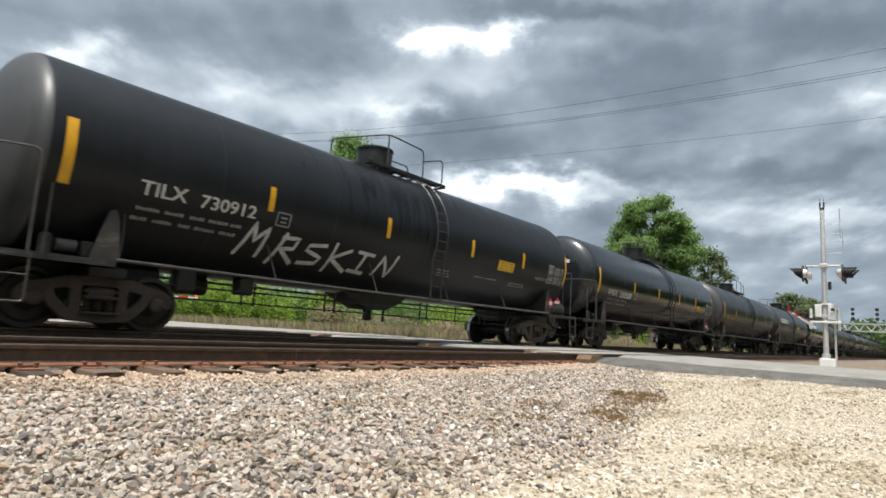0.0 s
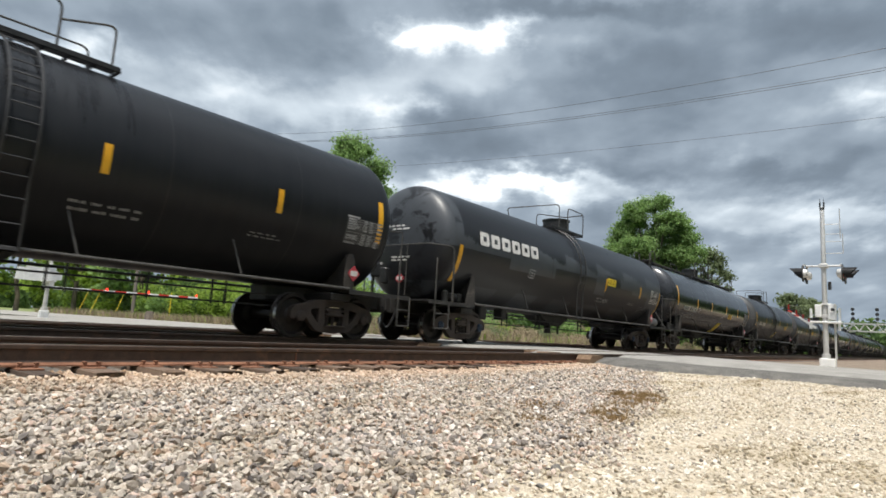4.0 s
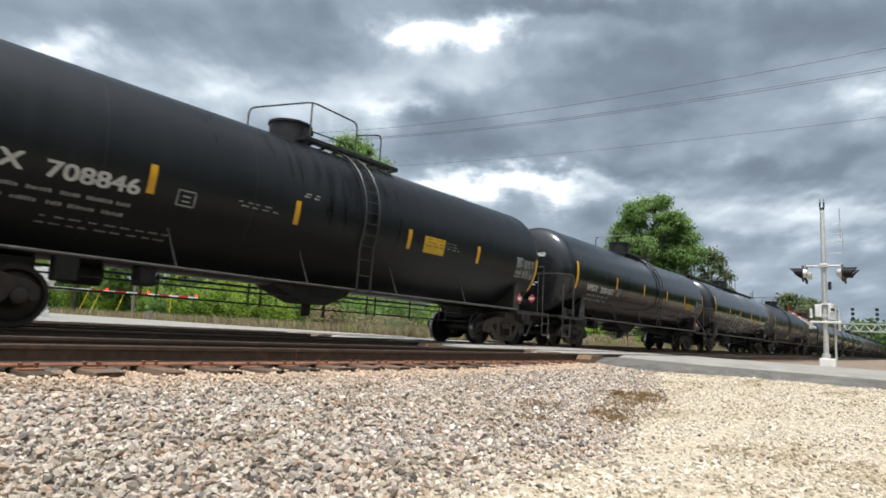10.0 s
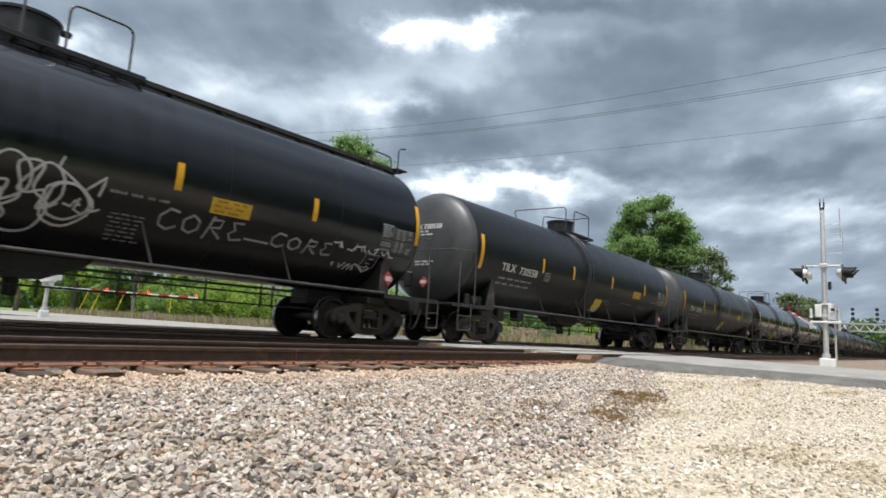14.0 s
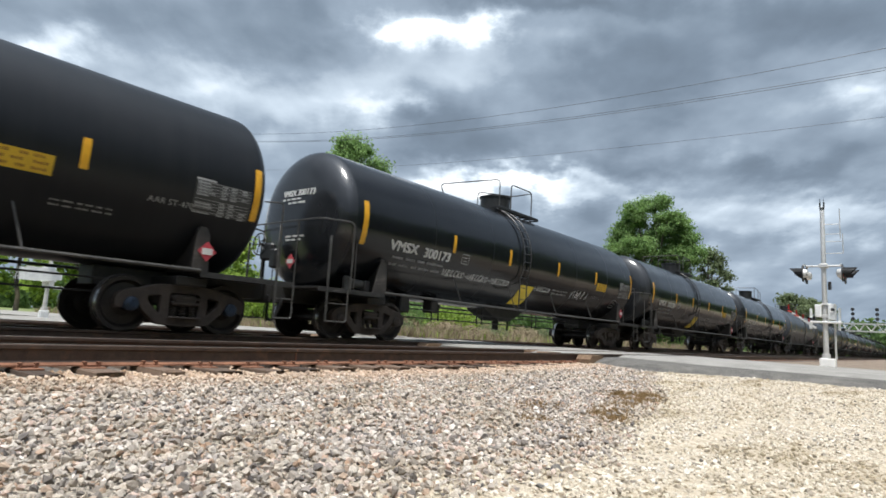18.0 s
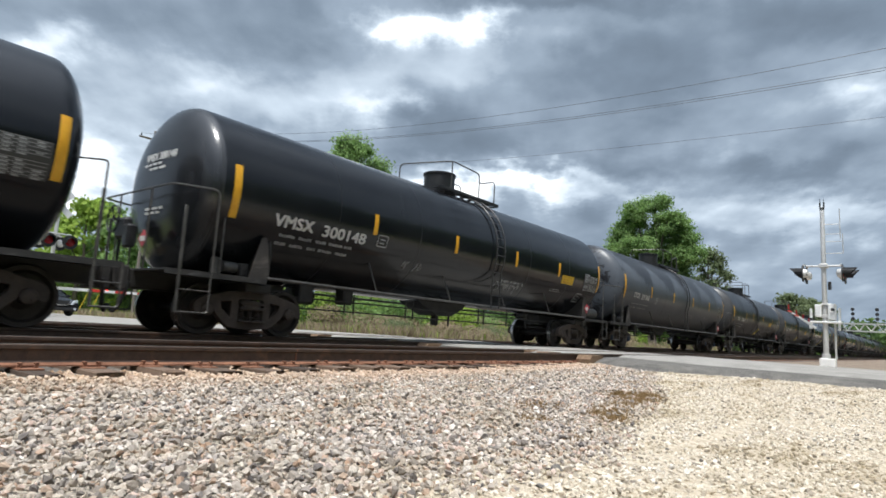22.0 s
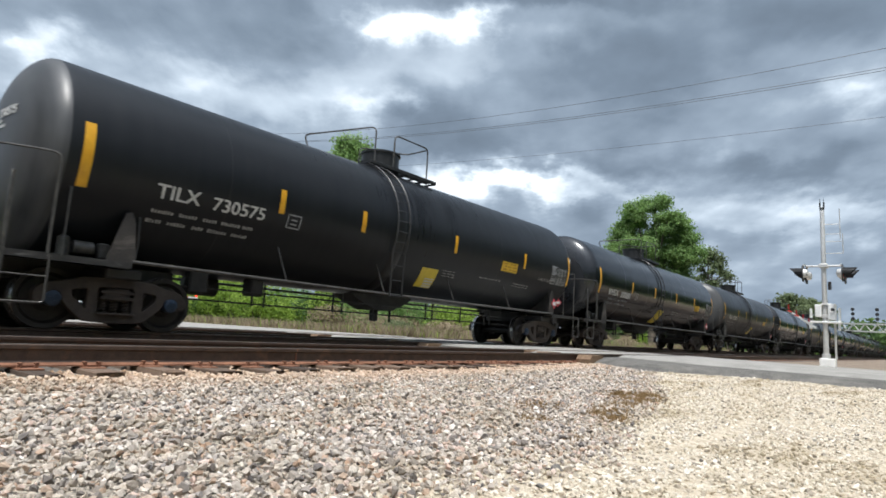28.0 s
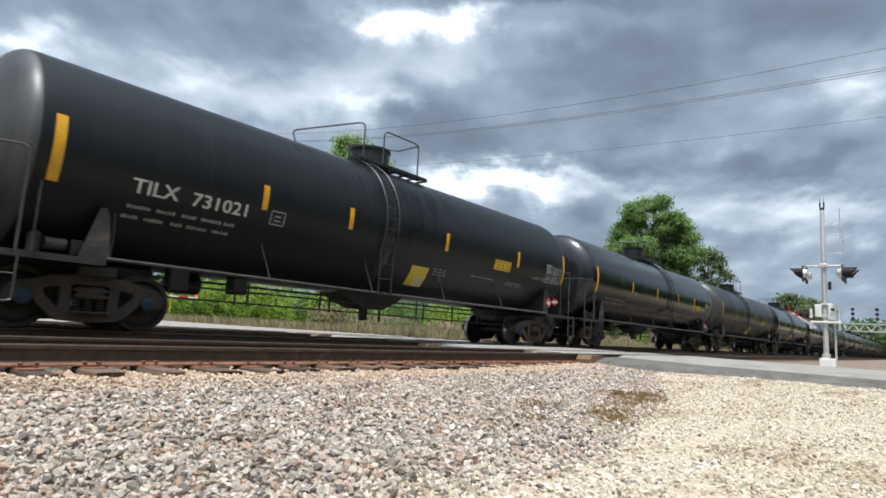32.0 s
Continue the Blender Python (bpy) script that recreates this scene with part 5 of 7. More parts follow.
    if "reservoir" in extras or style == "gloss":
        part("air_reservoir", cached(("reservoir", style), lambda: reservoir_mesh(1, RESERVOIR if style == "charred" else PIPE)), PIPE, car, "black cylindrical air reservoir" if style != "charred" else "grey cylindrical air reservoir")
    for sy in (-1, 1):
        part("side_handrail", cached(("side_pipe", sy), lambda: side_pipe_mesh(sy)), PIPE, car)
        for x in (-3.9, -1.2, 1.4, 4.1):
            part("rail_bracket", cached(("bracket", x, sy), lambda: bracket_mesh(x, sy)), PIPE, car)
    part("brake_rigging", cached("rods", rod_mesh), UNDER, car)
    part("bottom_outlet", cached("outlet", outlet_mesh), UNDER, car)
    part("brake_cylinder", cached("brake_gear", brake_gear_mesh), UNDER, car)
    part("brake_valve_box", cached("brake_box_a", lambda: brake_box_mesh(-3.9, -0.45, (0.30, 0.34, 0.34))), UNDER, car)
    part("brake_valve_box", cached("brake_box_b", lambda: brake_box_mesh(-5.2, -0.60, (0.36, 0.22, 0.44))), UNDER, car)
    # top fittings
    mr, mh = (0.50, 0.54) if top_kind == "hoops" else (0.46, 0.60)
    mx = {"older": -0.15, "wide": -0.88, "grey": -0.65, "gloss": -0.14, "charred": 0.45, "plain": -0.17}.get(style, -0.32)
    h = part("manway_housing", cached(("manway", mr), lambda: manway_mesh(mr, mh)), UNDER, car)
    h.location = (mx, 0, -0.16 if style == "wide" else 0)
    part("manway_lid", cached(("lid", mr), lambda: manway_lid_mesh(mr, mh)), UNDER, h)
    zt = MID + RAD
    if top_kind == "hoops":
        tagged(part("top_platform", cached("deck_a", lambda: top_deck_mesh(-1.2, 1.30)), UNDER, car), kind="stuff")
        hoops = (((-1.05, -0.70, zt), (-1.05, -0.70, 5.22), (-1.85, 1.10, 5.08), (-1.78, 1.02, 4.78), (-1.62, 0.85, 3.95)),
                 ((-0.38, -0.70, zt), (-0.38, -0.70, 5.20), (0.92, -0.70, 5.20), (0.92, -0.70, zt)),
                 ((-0.30, 0.70, zt), (-0.30, 0.70, 5.12), (0.95, 0.10, 5.16), (0.92, -0.66, 5.17)),
                 ((-2.0, 0.70, zt - 0.15), (-2.0, 0.70, 4.60), (-1.2, 0.80, 4.60)))
    elif top_kind == "walk":
        part("top_walkway", cached("walk", top_walk_mesh), UNDER, car, "narrow black steel walkway along the top")
        part("end_ladder", cached("head_ladder", head_ladder_mesh), PIPE, car)
        tagged(part("top_platform", cached("deck_b", lambda: top_deck_mesh(-1.75, 1.3)), UNDER, car), kind="stuff")
        hoops = (((-1.75, -0.70, zt), (-1.75, -0.70, 5.15), (-0.55, -0.70, 5.15), (-0.55, -0.70, zt)),
                 ((0.05, -0.70, zt), (0.05, -0.70, 5.12), (1.02, -0.70, 5.12), (1.02, -0.70, zt)),
                 ((-1.75, 0.70, zt), (-1.75, 0.70, 5.15), (-0.55, 0.70, 5.15), (-0.55, 0.70, zt)),
                 ((-8.25, -0.42, zt), (-8.25, -0.42, 4.96), (-7.62, -0.42, 4.96), (-7.62, -0.42, zt)),
                 ((-8.25, 0.42, zt), (-8.25, 0.42, 4.96), (-7.62, 0.42, 4.96), (-7.62, 0.42, zt)),
                 ((7.95, -0.45, zt), (7.95, -0.45, 5.0), (8.2, -0.45, 5.05)), ((7.0, -0.45, zt), (7.0, -0.45, 4.7), (7.7, -0.45, 4.7), (7.7, -0.45, zt)))
    else:
        tagged(part("top_platform", cached("deck_c", lambda: top_deck_mesh(-1.0, 1.95)), UNDER, car), kind="stuff")
        hoops = (((-1.0, 0.75, zt), (-1.0, 0.75, 5.10), (-0.35, -0.70, 5.16), (1.0, -0.70, 5.10), (1.0, -0.70, zt)),
                 ((-0.35, -0.70, zt), (-0.35, -0.70, 5.14)),
                 ((1.0, -0.70, 4.80), (1.82, -0.70, 5.05), (1.82, -0.70, zt)),
                 ((1.9, 0.70, zt), (1.9, 0.70, 5.08), (0.2, 0.75, 5.08), (0.2, 0.75, zt)))
    for i, pts in enumerate(hoops):
        o = part("safety_rail", cached(("hoop", top_kind, i), lambda: hoop_mesh(pts)), PIPE, car)
        o.location = ({"charred": 0.45, "wide": -0.5, "grey": -0.1, "gloss": -0.08, "panel": -0.06}.get(style, 0.0), 0, 0)
    if ladder is not None:
        part("side_ladder", cached(("ladder", ladder), lambda: side_ladder_mesh(ladder)), PIPE, car)
    # paint marks
    ends = (-7.39, 7.40) if style == "ochre" else (-7.63, 7.61)
    for x in ends:
        part("amber_stripe", cached(("stripe_end", x, lift), lambda: decal_mesh("amber_stripe", [(x - 0.075 + 0.025 * k, 2.09 + lift, x - 0.05 + 0.025 * k, 3.05 + lift, 0) for k in range(6)], YELLOW)), YELLOW, tank, "amber reflective stripe")
    for x in marks:
        part("amber_stripe", cached(("stripe", x, top), lambda: decal_mesh("amber_stripe", [(x - 0.06, top - 0.46, x + 0.06, top, 0)], YELLOW)), YELLOW, tank, "amber reflective stripe")
    ink = OCHRE if style == "ochre" else LETTER
    if mark:
        a, b = mark.split(" ")
        x0, x1, z0, hh = {"plain": (-6.56, -4.53, 2.15, 0.225), "older": (-6.58, -4.48, 2.15, 0.225), "gloss": (-6.76, -4.38, 2.09, 0.23),
                          "panel": (-6.76, -4.52, 2.09, 0.23), "walk": (-6.58, -4.30, 2.10, 0.23), "ochre": (-6.45, -4.67, 2.12, 0.23),
                          "wide": (-7.27, -4.62, 2.14, 0.24), "grey": (-6.62, -4.79, 2.18, 0.22)}[style]
        share, gap = {"gloss": (0.395, 0.10), "walk": (0.45, 0.08), "panel": (0.44, 0.10), "wide": (0.41, 0.10)}.get(style, (0.37, 0.115))
        cut = x0 + (x1 - x0) * share
        bold = {"plain": 0.006, "older": 0.006, "ochre": 0.009, "grey": 0.008, "panel": 0.014}.get(style, 0.011)
        part("lettering", flank_text(a, x0, cut, z0 + 0.02, hh, ink, bold), ink, tank, "painted lettering " + a)
        part("lettering", flank_text(b, cut + gap * (x1 - x0), x1, z0, hh, ink, bold), ink, tank, "painted number " + b)
        part("lettering", head_text(mark, 0.42, -0.68, 3.15, 0.14, ink), ink, tank, "painted lettering " + mark)
    quads = bars(-6.6, -4.6, 1.99, 2, 0.155, 0.056, 11) if style != "charred" else []
    if quads:
        print_part(("print", style), lambda: decal_mesh("small_print", quads, {"gloss": DULL_SPRAY, "panel": DULL_SPRAY, "walk": DULL_SPRAY, "ochre": OCHRE}.get(style, FAINT)), tank)
    bm_key = ("head_print", style)
    print_part(bm_key, lambda: head_print_mesh(ink), tank, "small print on the tank end")
    part("stencil_box", cached("stencil", lambda: decal_mesh("stencil_box", [(6.42, 2.06, 7.50, 2.60, 0)], STENCIL)), STENCIL, tank, "grey block of stencilled inspection data")
    rows_ink = LETTER if style == "charred" else DULL_SPRAY
    print_part(("stencil_rows", style == "charred"), lambda: stencil_rows_mesh(rows_ink), tank, "ruled rows of printed dates")
    if style in ("plain", "older", "gloss", "panel", "walk", "wide"):
        yx = {"plain": 3.50, "older": 3.55, "gloss": 4.74, "panel": 4.36, "walk": 2.30, "wide": 2.17}[style]
        y0, y1, yw = {"wide": (2.20, 2.60, 0.80), "walk": (2.10, 2.37, 0.78)}.get(style, (2.15, 2.43, 0.84))
        panel = part("yellow_panel", cached(("yrect", yx), lambda: decal_mesh("yellow_panel", [(yx, y0, yx + yw, y1, 0)], WARNING)), WARNING, tank, "yellow warning stencil panel")
        print_part(("yprint", yx), lambda: decal_mesh("small_print", [(a, b, c, d, e) for a, b, c, d, e in bars(yx + 0.05, yx + yw - 0.05, y1 - 0.03, 3, 0.085, 0.04, 5)], PRINT_BROWN, -1, 0.010), panel)
    if style == "charred":
        panel = part("yellow_panel", decal_mesh("yellow_panel", [(1.76, 2.42, 2.54, 2.70, 0)], LEMON), LEMON, tank, "yellow warning stencil panel")
        print_part("cprint", lambda: decal_mesh("small_print", bars(1.80, 2.50, 2.66, 2, 0.11, 0.06, 5), PRINT_BROWN, -1, 0.010), panel)
        print_part("cprint2", lambda: decal_mesh("small_print", bars(1.75, 2.40, 1.86, 1, 0.1, 0.045, 8, 0.06) + bars(5.5, 6.4, 1.86, 4, 0.07, 0.03, 9), DULL_SPRAY), tank)
    if "yellow" in extras:
        px = {"panel": -0.72, "walk": 0.62}[style]
        part("yellow_panel", cached(("ypanel", px), lambda: decal_mesh("yellow_panel", [(px, 1.29 if style == "panel" else 1.23, px + 0.74, 1.87 if style == "panel" else 1.77, 0.07 if style == "panel" else 0.02)], LEMON)), LEMON, tank, "large slanted yellow panel")
    if "buff" in extras:
        part("buff_panel", cached("bpanel", lambda: decal_mesh("buff_panel", [(0.20, 1.40, 0.84, 1.86, 0.13)], LEMON)), LEMON, tank, "slanted yellow panel half painted buff")
        part("buff_panel", cached("bpanel2", lambda: decal_mesh("buff_panel", [(0.52, 1.395, 0.86, 1.62, 0.09)], LETTER)), LETTER, tank, "buff corner of the panel")
    print_part(("lines", style), lambda: decal_mesh("small_print", side_print(style), FAINT), tank)
    if style in ("plain", "older"):
        part("lettering", cached("spec_text", lambda: flank_text("AAR ST-470", 5.70, 6.46, 2.09, 0.10, FAINT)), FAINT, tank, "painted lettering AAR ST-470")
    part("test_box", cached(("tbox", style), lambda: ribbon_mesh("test_box", [[(-4.02, 2.12), (-3.72, 2.12), (-3.72, 2.36), (-4.02, 2.36), (-4.02, 2.12)], [(-3.94, 2.19), (-3.80, 2.19)], [(-3.94, 2.27), (-3.80, 2.27)]], 0.026, DULL_SPRAY)), DULL_SPRAY, tank, "small outlined stencil square")
    if style in ("gloss", "panel", "walk"):
        part("test_box", cached("tbox2", lambda: ribbon_mesh("test_box", [[(6.10, 1.64), (6.50, 1.64), (6.56, 1.92), (6.16, 1.92), (6.10, 1.64)], [(6.24, 1.72), (6.38, 1.72)], [(6.28, 1.82), (6.44, 1.82)]], 0.022, FAINT)), FAINT, tank, "outlined stencil box")
    return car, tank, sets


def head_print_mesh(ink):
    bm = bmesh.new()
    rng = random.Random(4)
    for z, n in ((3.06, 4), (2.97, 3), (2.2, 3), (2.12, 3)):
        y = 0.44 if z > 3 else 0.2
        for _ in range(n):
            w = rng.uniform(0.1, 0.24)
            vs = [bm.verts.new(head_point(a, b)) for a, b in ((y, z), (y - w, z), (y - w, z + 0.045), (y, z + 0.045))]
            bm.faces.new(vs)
            y -= w + 0.05
    return done("small_print", bm, ink, 0)


def stencil_rows_mesh(ink):
    """A ruled table of inspection dates: thin lines, and short entries in columns."""
    rng = random.Random(6)
    quads = [(6.42, 2.606, 6.78, 2.640, 0)]
    for k, z in enumerate((2.585, 2.535, 2.485, 2.435, 2.385, 2.29, 2.24, 2.19, 2.14, 2.09)):
        quads.append((6.45, z, 7.47, z + 0.007, 0))
        for x0, x1 in ((6.46, 6.80), (6.90, 7.03), (7.08, 7.21), (7.30, 7.44)):
            if rng.random() < 0.82:
                quads.append((x0, z - 0.032, x1 - rng.uniform(0, 0.10) * (x1 - x0) * 4, z - 0.008, 0))
    return decal_mesh("small_print", quads, ink)


def letters(word_strokes, x0, z0, w, h, gap):
    out = []
    for i, sts in enumerate(word_strokes):
        for st in sts:
            out.append([(x0 + i * (w + gap) + u * w, z0 + v * h) for u, v in st])
    return out


def scribble(x0, x1, z0, h, seed):
    rng, out, x = random.Random(seed), [], x0
    while x < x1:
        st = [(x, z0 + h * rng.random())]
        for _ in range(rng.randint(3, 5)):
            st.append((st[-1][0] + rng.uniform(-0.05, 0.13), z0 + h * rng.random()))
        out.append(st)
        x += rng.uniform(0.16, 0.24)
    return out


def bubble(cx, cz, rx, rz, seed):
    rng = random.Random(seed)
    ph = rng.uniform(0, 6)
    return [(cx + rx * math.cos(k * math.tau / 18) * (1 + 0.12 * math.sin(3 * k * math.tau / 18 + ph)), cz + rz * math.sin(k * math.tau / 18)) for k in range(19)]


GLYPHS = {
    "M": [[(0, 0), (0.35, 1.2), (0.45, 0.55), (0.85, 1.1), (0.75, 0.0)]],
    "R": [[(0.1, -0.15), (0.4, 1.05)], [(0.25, 0.85), (0.9, 0.9), (0.8, 0.5), (0.3, 0.45), (1.0, -0.05)]],
    "S": [[(0.95, 0.85), (0.25, 0.75), (0.2, 0.55), (0.85, 0.35), (0.75, 0.1), (0.05, 0.05)]],
    "K": [[(0.2, 1.05), (0.1, -0.15)], [(0.95, 0.85), (0.15, 0.4), (1.05, -0.05)]],
    "I": [[(0.5, 0.8), (0.4, 0.0)], [(0.1, 0.85), (0.95, 0.8)], [(0.0, 0.05), (0.8, 0.0)]],
    "N": [[(0.1, 0.0), (0.3, 0.85), (0.8, 0.0), (1.0, 1.0)]],
    "C": [[(0.95, 0.9), (0.5, 1.0), (0.1, 0.6), (0.15, 0.15), (0.55, 0.0), (0.95, 0.2)]],
    "O": [[(0.5, 0.9), (0.1, 0.6), (0.15, 0.15), (0.5, 0.0), (0.85, 0.25), (0.85, 0.65), (0.5, 0.9)]],
    "E": [[(0.9, 0.95), (0.3, 0.9), (0.5, 0.55), (0.2, 0.3), (0.4, 0.0), (1.0, 0.1)]],
    "W": [[(0.0, 0.9), (0.2, 0.0), (0.45, 0.6), (0.65, 0.0), (0.95, 0.95)]],
    "-": [[(0.1, 0.4), (0.9, 0.35)]],
}


def word(text, x0, z0, w, h, gap=0.05):
    return letters([GLYPHS[c] for c in text], x0, z0, w, h, gap)


def swell(pts, x, z, w, h):
    """A rounded closed outline through a few corners of a box."""
    out, n = [], len(pts)
    for i in range(n):
        a, b, c, d = (Vector(pts[(i + k) % n]) for k in (-1, 0, 1, 2))
        for f in (0.0, 0.2, 0.4, 0.6, 0.8):
            p = 0.5 * (2 * b + (c - a) * f + (2 * a - 5 * b + 4 * c - d) * f * f + (3 * b - a - 3 * c + d) * f ** 3)
            out.append((x + p.x * w, z + p.y * h))
    return out + out[:1]


BIG_C = ((0.30, 1.0), (0.0, 0.62), (0.05, 0.18), (0.36, 0.0), (0.62, 0.22), (0.58, 0.42), (0.72, 0.62), (0.92, 0.70), (0.70, 0.98))
LUMP_B = ((0.0, 0.55), (0.30, 0.95), (0.62, 0.70), (0.95, 1.0), (1.0, 0.45), (0.62, 0.0), (0.1, 0.16), (0.34, 0.40))
PLUME = ((0.05, 0.62), (0.30, 1.0), (0.72, 0.95), (0.66, 0.50), (0.95, 0.40), (0.62, 0.10), (0.0, 0.0), (0.26, 0.30))
BEAN = ((0.30, 0.95), (0.75, 1.0), (0.66, 0.62), (1.0, 0.42), (0.85, 0.06), (0.35, 0.0), (0.0, 0.22), (0.46, 0.48))
DROP = ((0.0, 0.42), (0.5, 1.0), (0.95, 0.8), (1.0, 0.3), (0.55, 0.0), (0.62, 0.4), (0.2, 0.3))
EYE_RING = ((0.0, 0.5), (0.5, 1.0), (1.0, 0.5), (0.5, 0.0))
BUBBLES = ((BIG_C, -3.42, 1.60, 1.02, 0.86), (LUMP_B, -2.82, 1.58, 0.92, 0.62), (EYE_RING, -2.92, 1.80, 0.40, 0.34), (BEAN, -2.70, 2.02, 0.34, 0.36), (PLUME, -2.30, 1.36, 1.02, 1.20),
           (BEAN, -1.86, 1.50, 0.74, 0.84), (BEAN, -1.38, 1.44, 0.76, 0.92), (DROP, -0.98, 1.74, 0.62, 0.64), (EYE_RING, -0.90, 1.42, 0.38, 0.30), (BEAN, -0.72, 1.38, 0.66, 0.92), (DROP, -0.46, 1.70, 0.52, 0.62))


def graffiti(tank, kind):
    if kind == "tag":
        sts, width, ink = word("MRSKIN", -4.62, 1.50, 0.62, 0.50, 0.08), 0.074, SPRAY
    elif kind == "bubbles":
        sts = [swell(pts, x, z, w, h) for pts, x, z, w, h in BUBBLES]
        sts += [[(-2.42, 1.98), (-2.40, 1.99)], [(-1.52, 2.05), (-1.50, 2.06)], [(-0.98, 2.02), (-0.96, 2.03)]]
        dull = word("SORE", -4.45, 1.72, 0.22, 0.24) + word("CORE", 1.48, 1.72, 0.36, 0.32) + word("-", 3.05, 1.68, 0.66, 0.26)
        dull += word("CORE", 3.66, 1.74, 0.34, 0.25)
        g = part("graffiti", ribbon_mesh("graffiti", dull, 0.040, DULL_SPRAY), DULL_SPRAY, tank, "faded grey sprayed words")
        tagged(g, kind="stuff")
        sts += scribble(5.15, 6.6, 1.92, 0.16, 5) + scribble(5.35, 6.3, 1.52, 0.16, 6)
        sts += [bubble(0.15, 1.82, 0.33, 0.30, 3), bubble(0.16, 1.86, 0.28, 0.25, 7), [(0.0, 2.46), (-0.05, 2.3), (0.12, 2.2), (0.35, 2.05), (0.5, 2.2), (0.6, 2.3), (0.55, 2.0)]]
        sts += scribble(-0.08, 0.36, 1.70, 0.26, 8)
        width, ink = 0.034, SPRAY
    elif kind == "scrawl":
        sts = word("WRECKO-WRECKO-WRECKO", -4.60, 1.76, 0.13, 0.15, 0.03) + word("WRECKO", 0.10, 1.78, 0.14, 0.14, 0.03) + scribble(2.6, 3.9, 1.70, 0.34, 10)
        width, ink = 0.026, SPRAY
    else:
        sts, width, ink = scribble(-3.0, -2.2, 1.72, 0.2, 12) + scribble(1.0, 2.5, 1.56, 0.36, 13), 0.026, DULL_SPRAY
    g = part("graffiti", ribbon_mesh("graffiti", sts, width, ink), ink, tank, "white sprayed graffiti strokes")
    tagged(g, kind="stuff")


def company_blocks(tank):
    """A row of six heavy white emblem shapes on the flank."""
    bm = bmesh.new()
    for k in range(6):
        x = -6.80 + 0.55 * k
        a0, a1 = arc_of(2.72), arc_of(3.10)
        pts = [(x + 0.05, a0), (x + 0.40, a0), (x + 0.44, a0 + 0.06), (x + 0.44, a1 - 0.06), (x + 0.40, a1), (x + 0.03, a1), (x, a1 - 0.05), (x, a0 + 0.05)]
        bm.faces.new([bm.verts.new(shell(px, pa, 0.009)) for px, pa in pts])
    part("emblem", done("emblem", bm, LETTER, 0), LETTER, tank, "row of heavy white emblem shapes")
    bm = bmesh.new()
    for k in range(6):
        x = -6.80 + 0.55 * k
        a0, a1 = arc_of(2.84), arc_of(2.98)
        bm.faces.new([bm.verts.new(shell(px, pa, 0.014)) for px, pa in ((x + 0.14, a0), (x + 0.30, a0), (x + 0.30, a1), (x + 0.14, a1))])
    part("emblem", done("emblem", bm, PEEL_DARK, 0), PEEL_DARK, tank)


TILX = "satin black tank car with grey-white lettering and amber stripes"
VM = "glossy black tank car with white lettering and amber stripes"
ROSTER = (("", "gloss", -7.40, VM, (), ""), ("TILX 730912", "older", 10.57, "satin black tank car with angular white graffiti along its flank", ("reservoir",), "tag"),
          ("VMSX 300508", "gloss", 28.60, VM, (), ""), ("NATX 303711", "ochre", 46.50, "satin black tank car with ochre yellow lettering", (), ""),
          ("", "charred", 64.58, "charcoal tank car with peeling black paint and white emblem", ("reservoir",), "emblem"),
          ("VMSX 310428", "walk", 82.52, "glossy black tank car with a walkway along its top", ("yellow",), ""),
          ("TILX 730900", "plain", 100.48, TILX, ("buff",), ""), ("GBRX 708846", "wide", 118.36, "satin black tank car with large white lettering", (), ""),
          ("VMSX 300460", "gloss", 136.48, VM, (), ""), ("VMSX 311614", "walk", 154.46, "glossy black tank car with a top walkway and bubble graffiti", (), "bubbles"),
          ("TILX 730558", "plain", 172.44, TILX, ("buff",), ""), ("TILX 730507", "plain", 190.46, TILX, ("buff",), ""),
          ("VMSX 300173", "panel", 208.44, "glossy black tank car with small white graffiti scrawls", ("yellow",), "scrawl"),
          ("VMSX 300238", "panel", 226.38, "glossy black tank car with a slanted yellow panel", ("yellow",), ""),
          ("VMSX 300148", "gloss", 244.40, VM, (), "faint"), ("CTCX 301366", "grey", 262.22, "grey tank car with ragged peeling black paint", (), ""),
          ("TILX 730820", "plain", 280.25, TILX, ("buff",), ""), ("TILX 730575", "plain", 298.36, TILX, ("buff",), ""),
          ("VMSX 300081", "panel", 316.21, "glossy black tank car with a slanted yellow panel", ("yellow",), ""), ("TILX 731021", "plain", 334.40, TILX, ("buff",), ""))
CARS = []
for i, (mark, style, centre, label, extras, art) in enumerate(ROSTER):
    car, tank, sets = tank_car(mark, style, centre, label, extras, blue=style in ("plain", "charred", "grey"))
    if art == "emblem":
        company_blocks(tank)
    elif art:
        graffiti(tank, art)
    CARS.append((car, centre, sets))
FOLLOW = [CARS[0][0]]
for style, label in (("plain", TILX), ("panel", VM)):
    car, tank, sets = tank_car("", style, 352.38 + 17.98 * len(FOLLOW), label, ("yellow",) if style == "panel" else ("buff",))
    FOLLOW.append(car)
    CARS.append((car, 352.38 + 17.98 * (len(FOLLOW) - 1), []))
for k in (0, 3, 4, 5, 6, 7, 8, 9, 10, 11, 12):
    centre = 352.38 + 17.98 * k
    c = copy_thing(FOLLOW[k % 3], pose(centre, TRACKS[1], 0))
    CARS.append((c, centre, []))


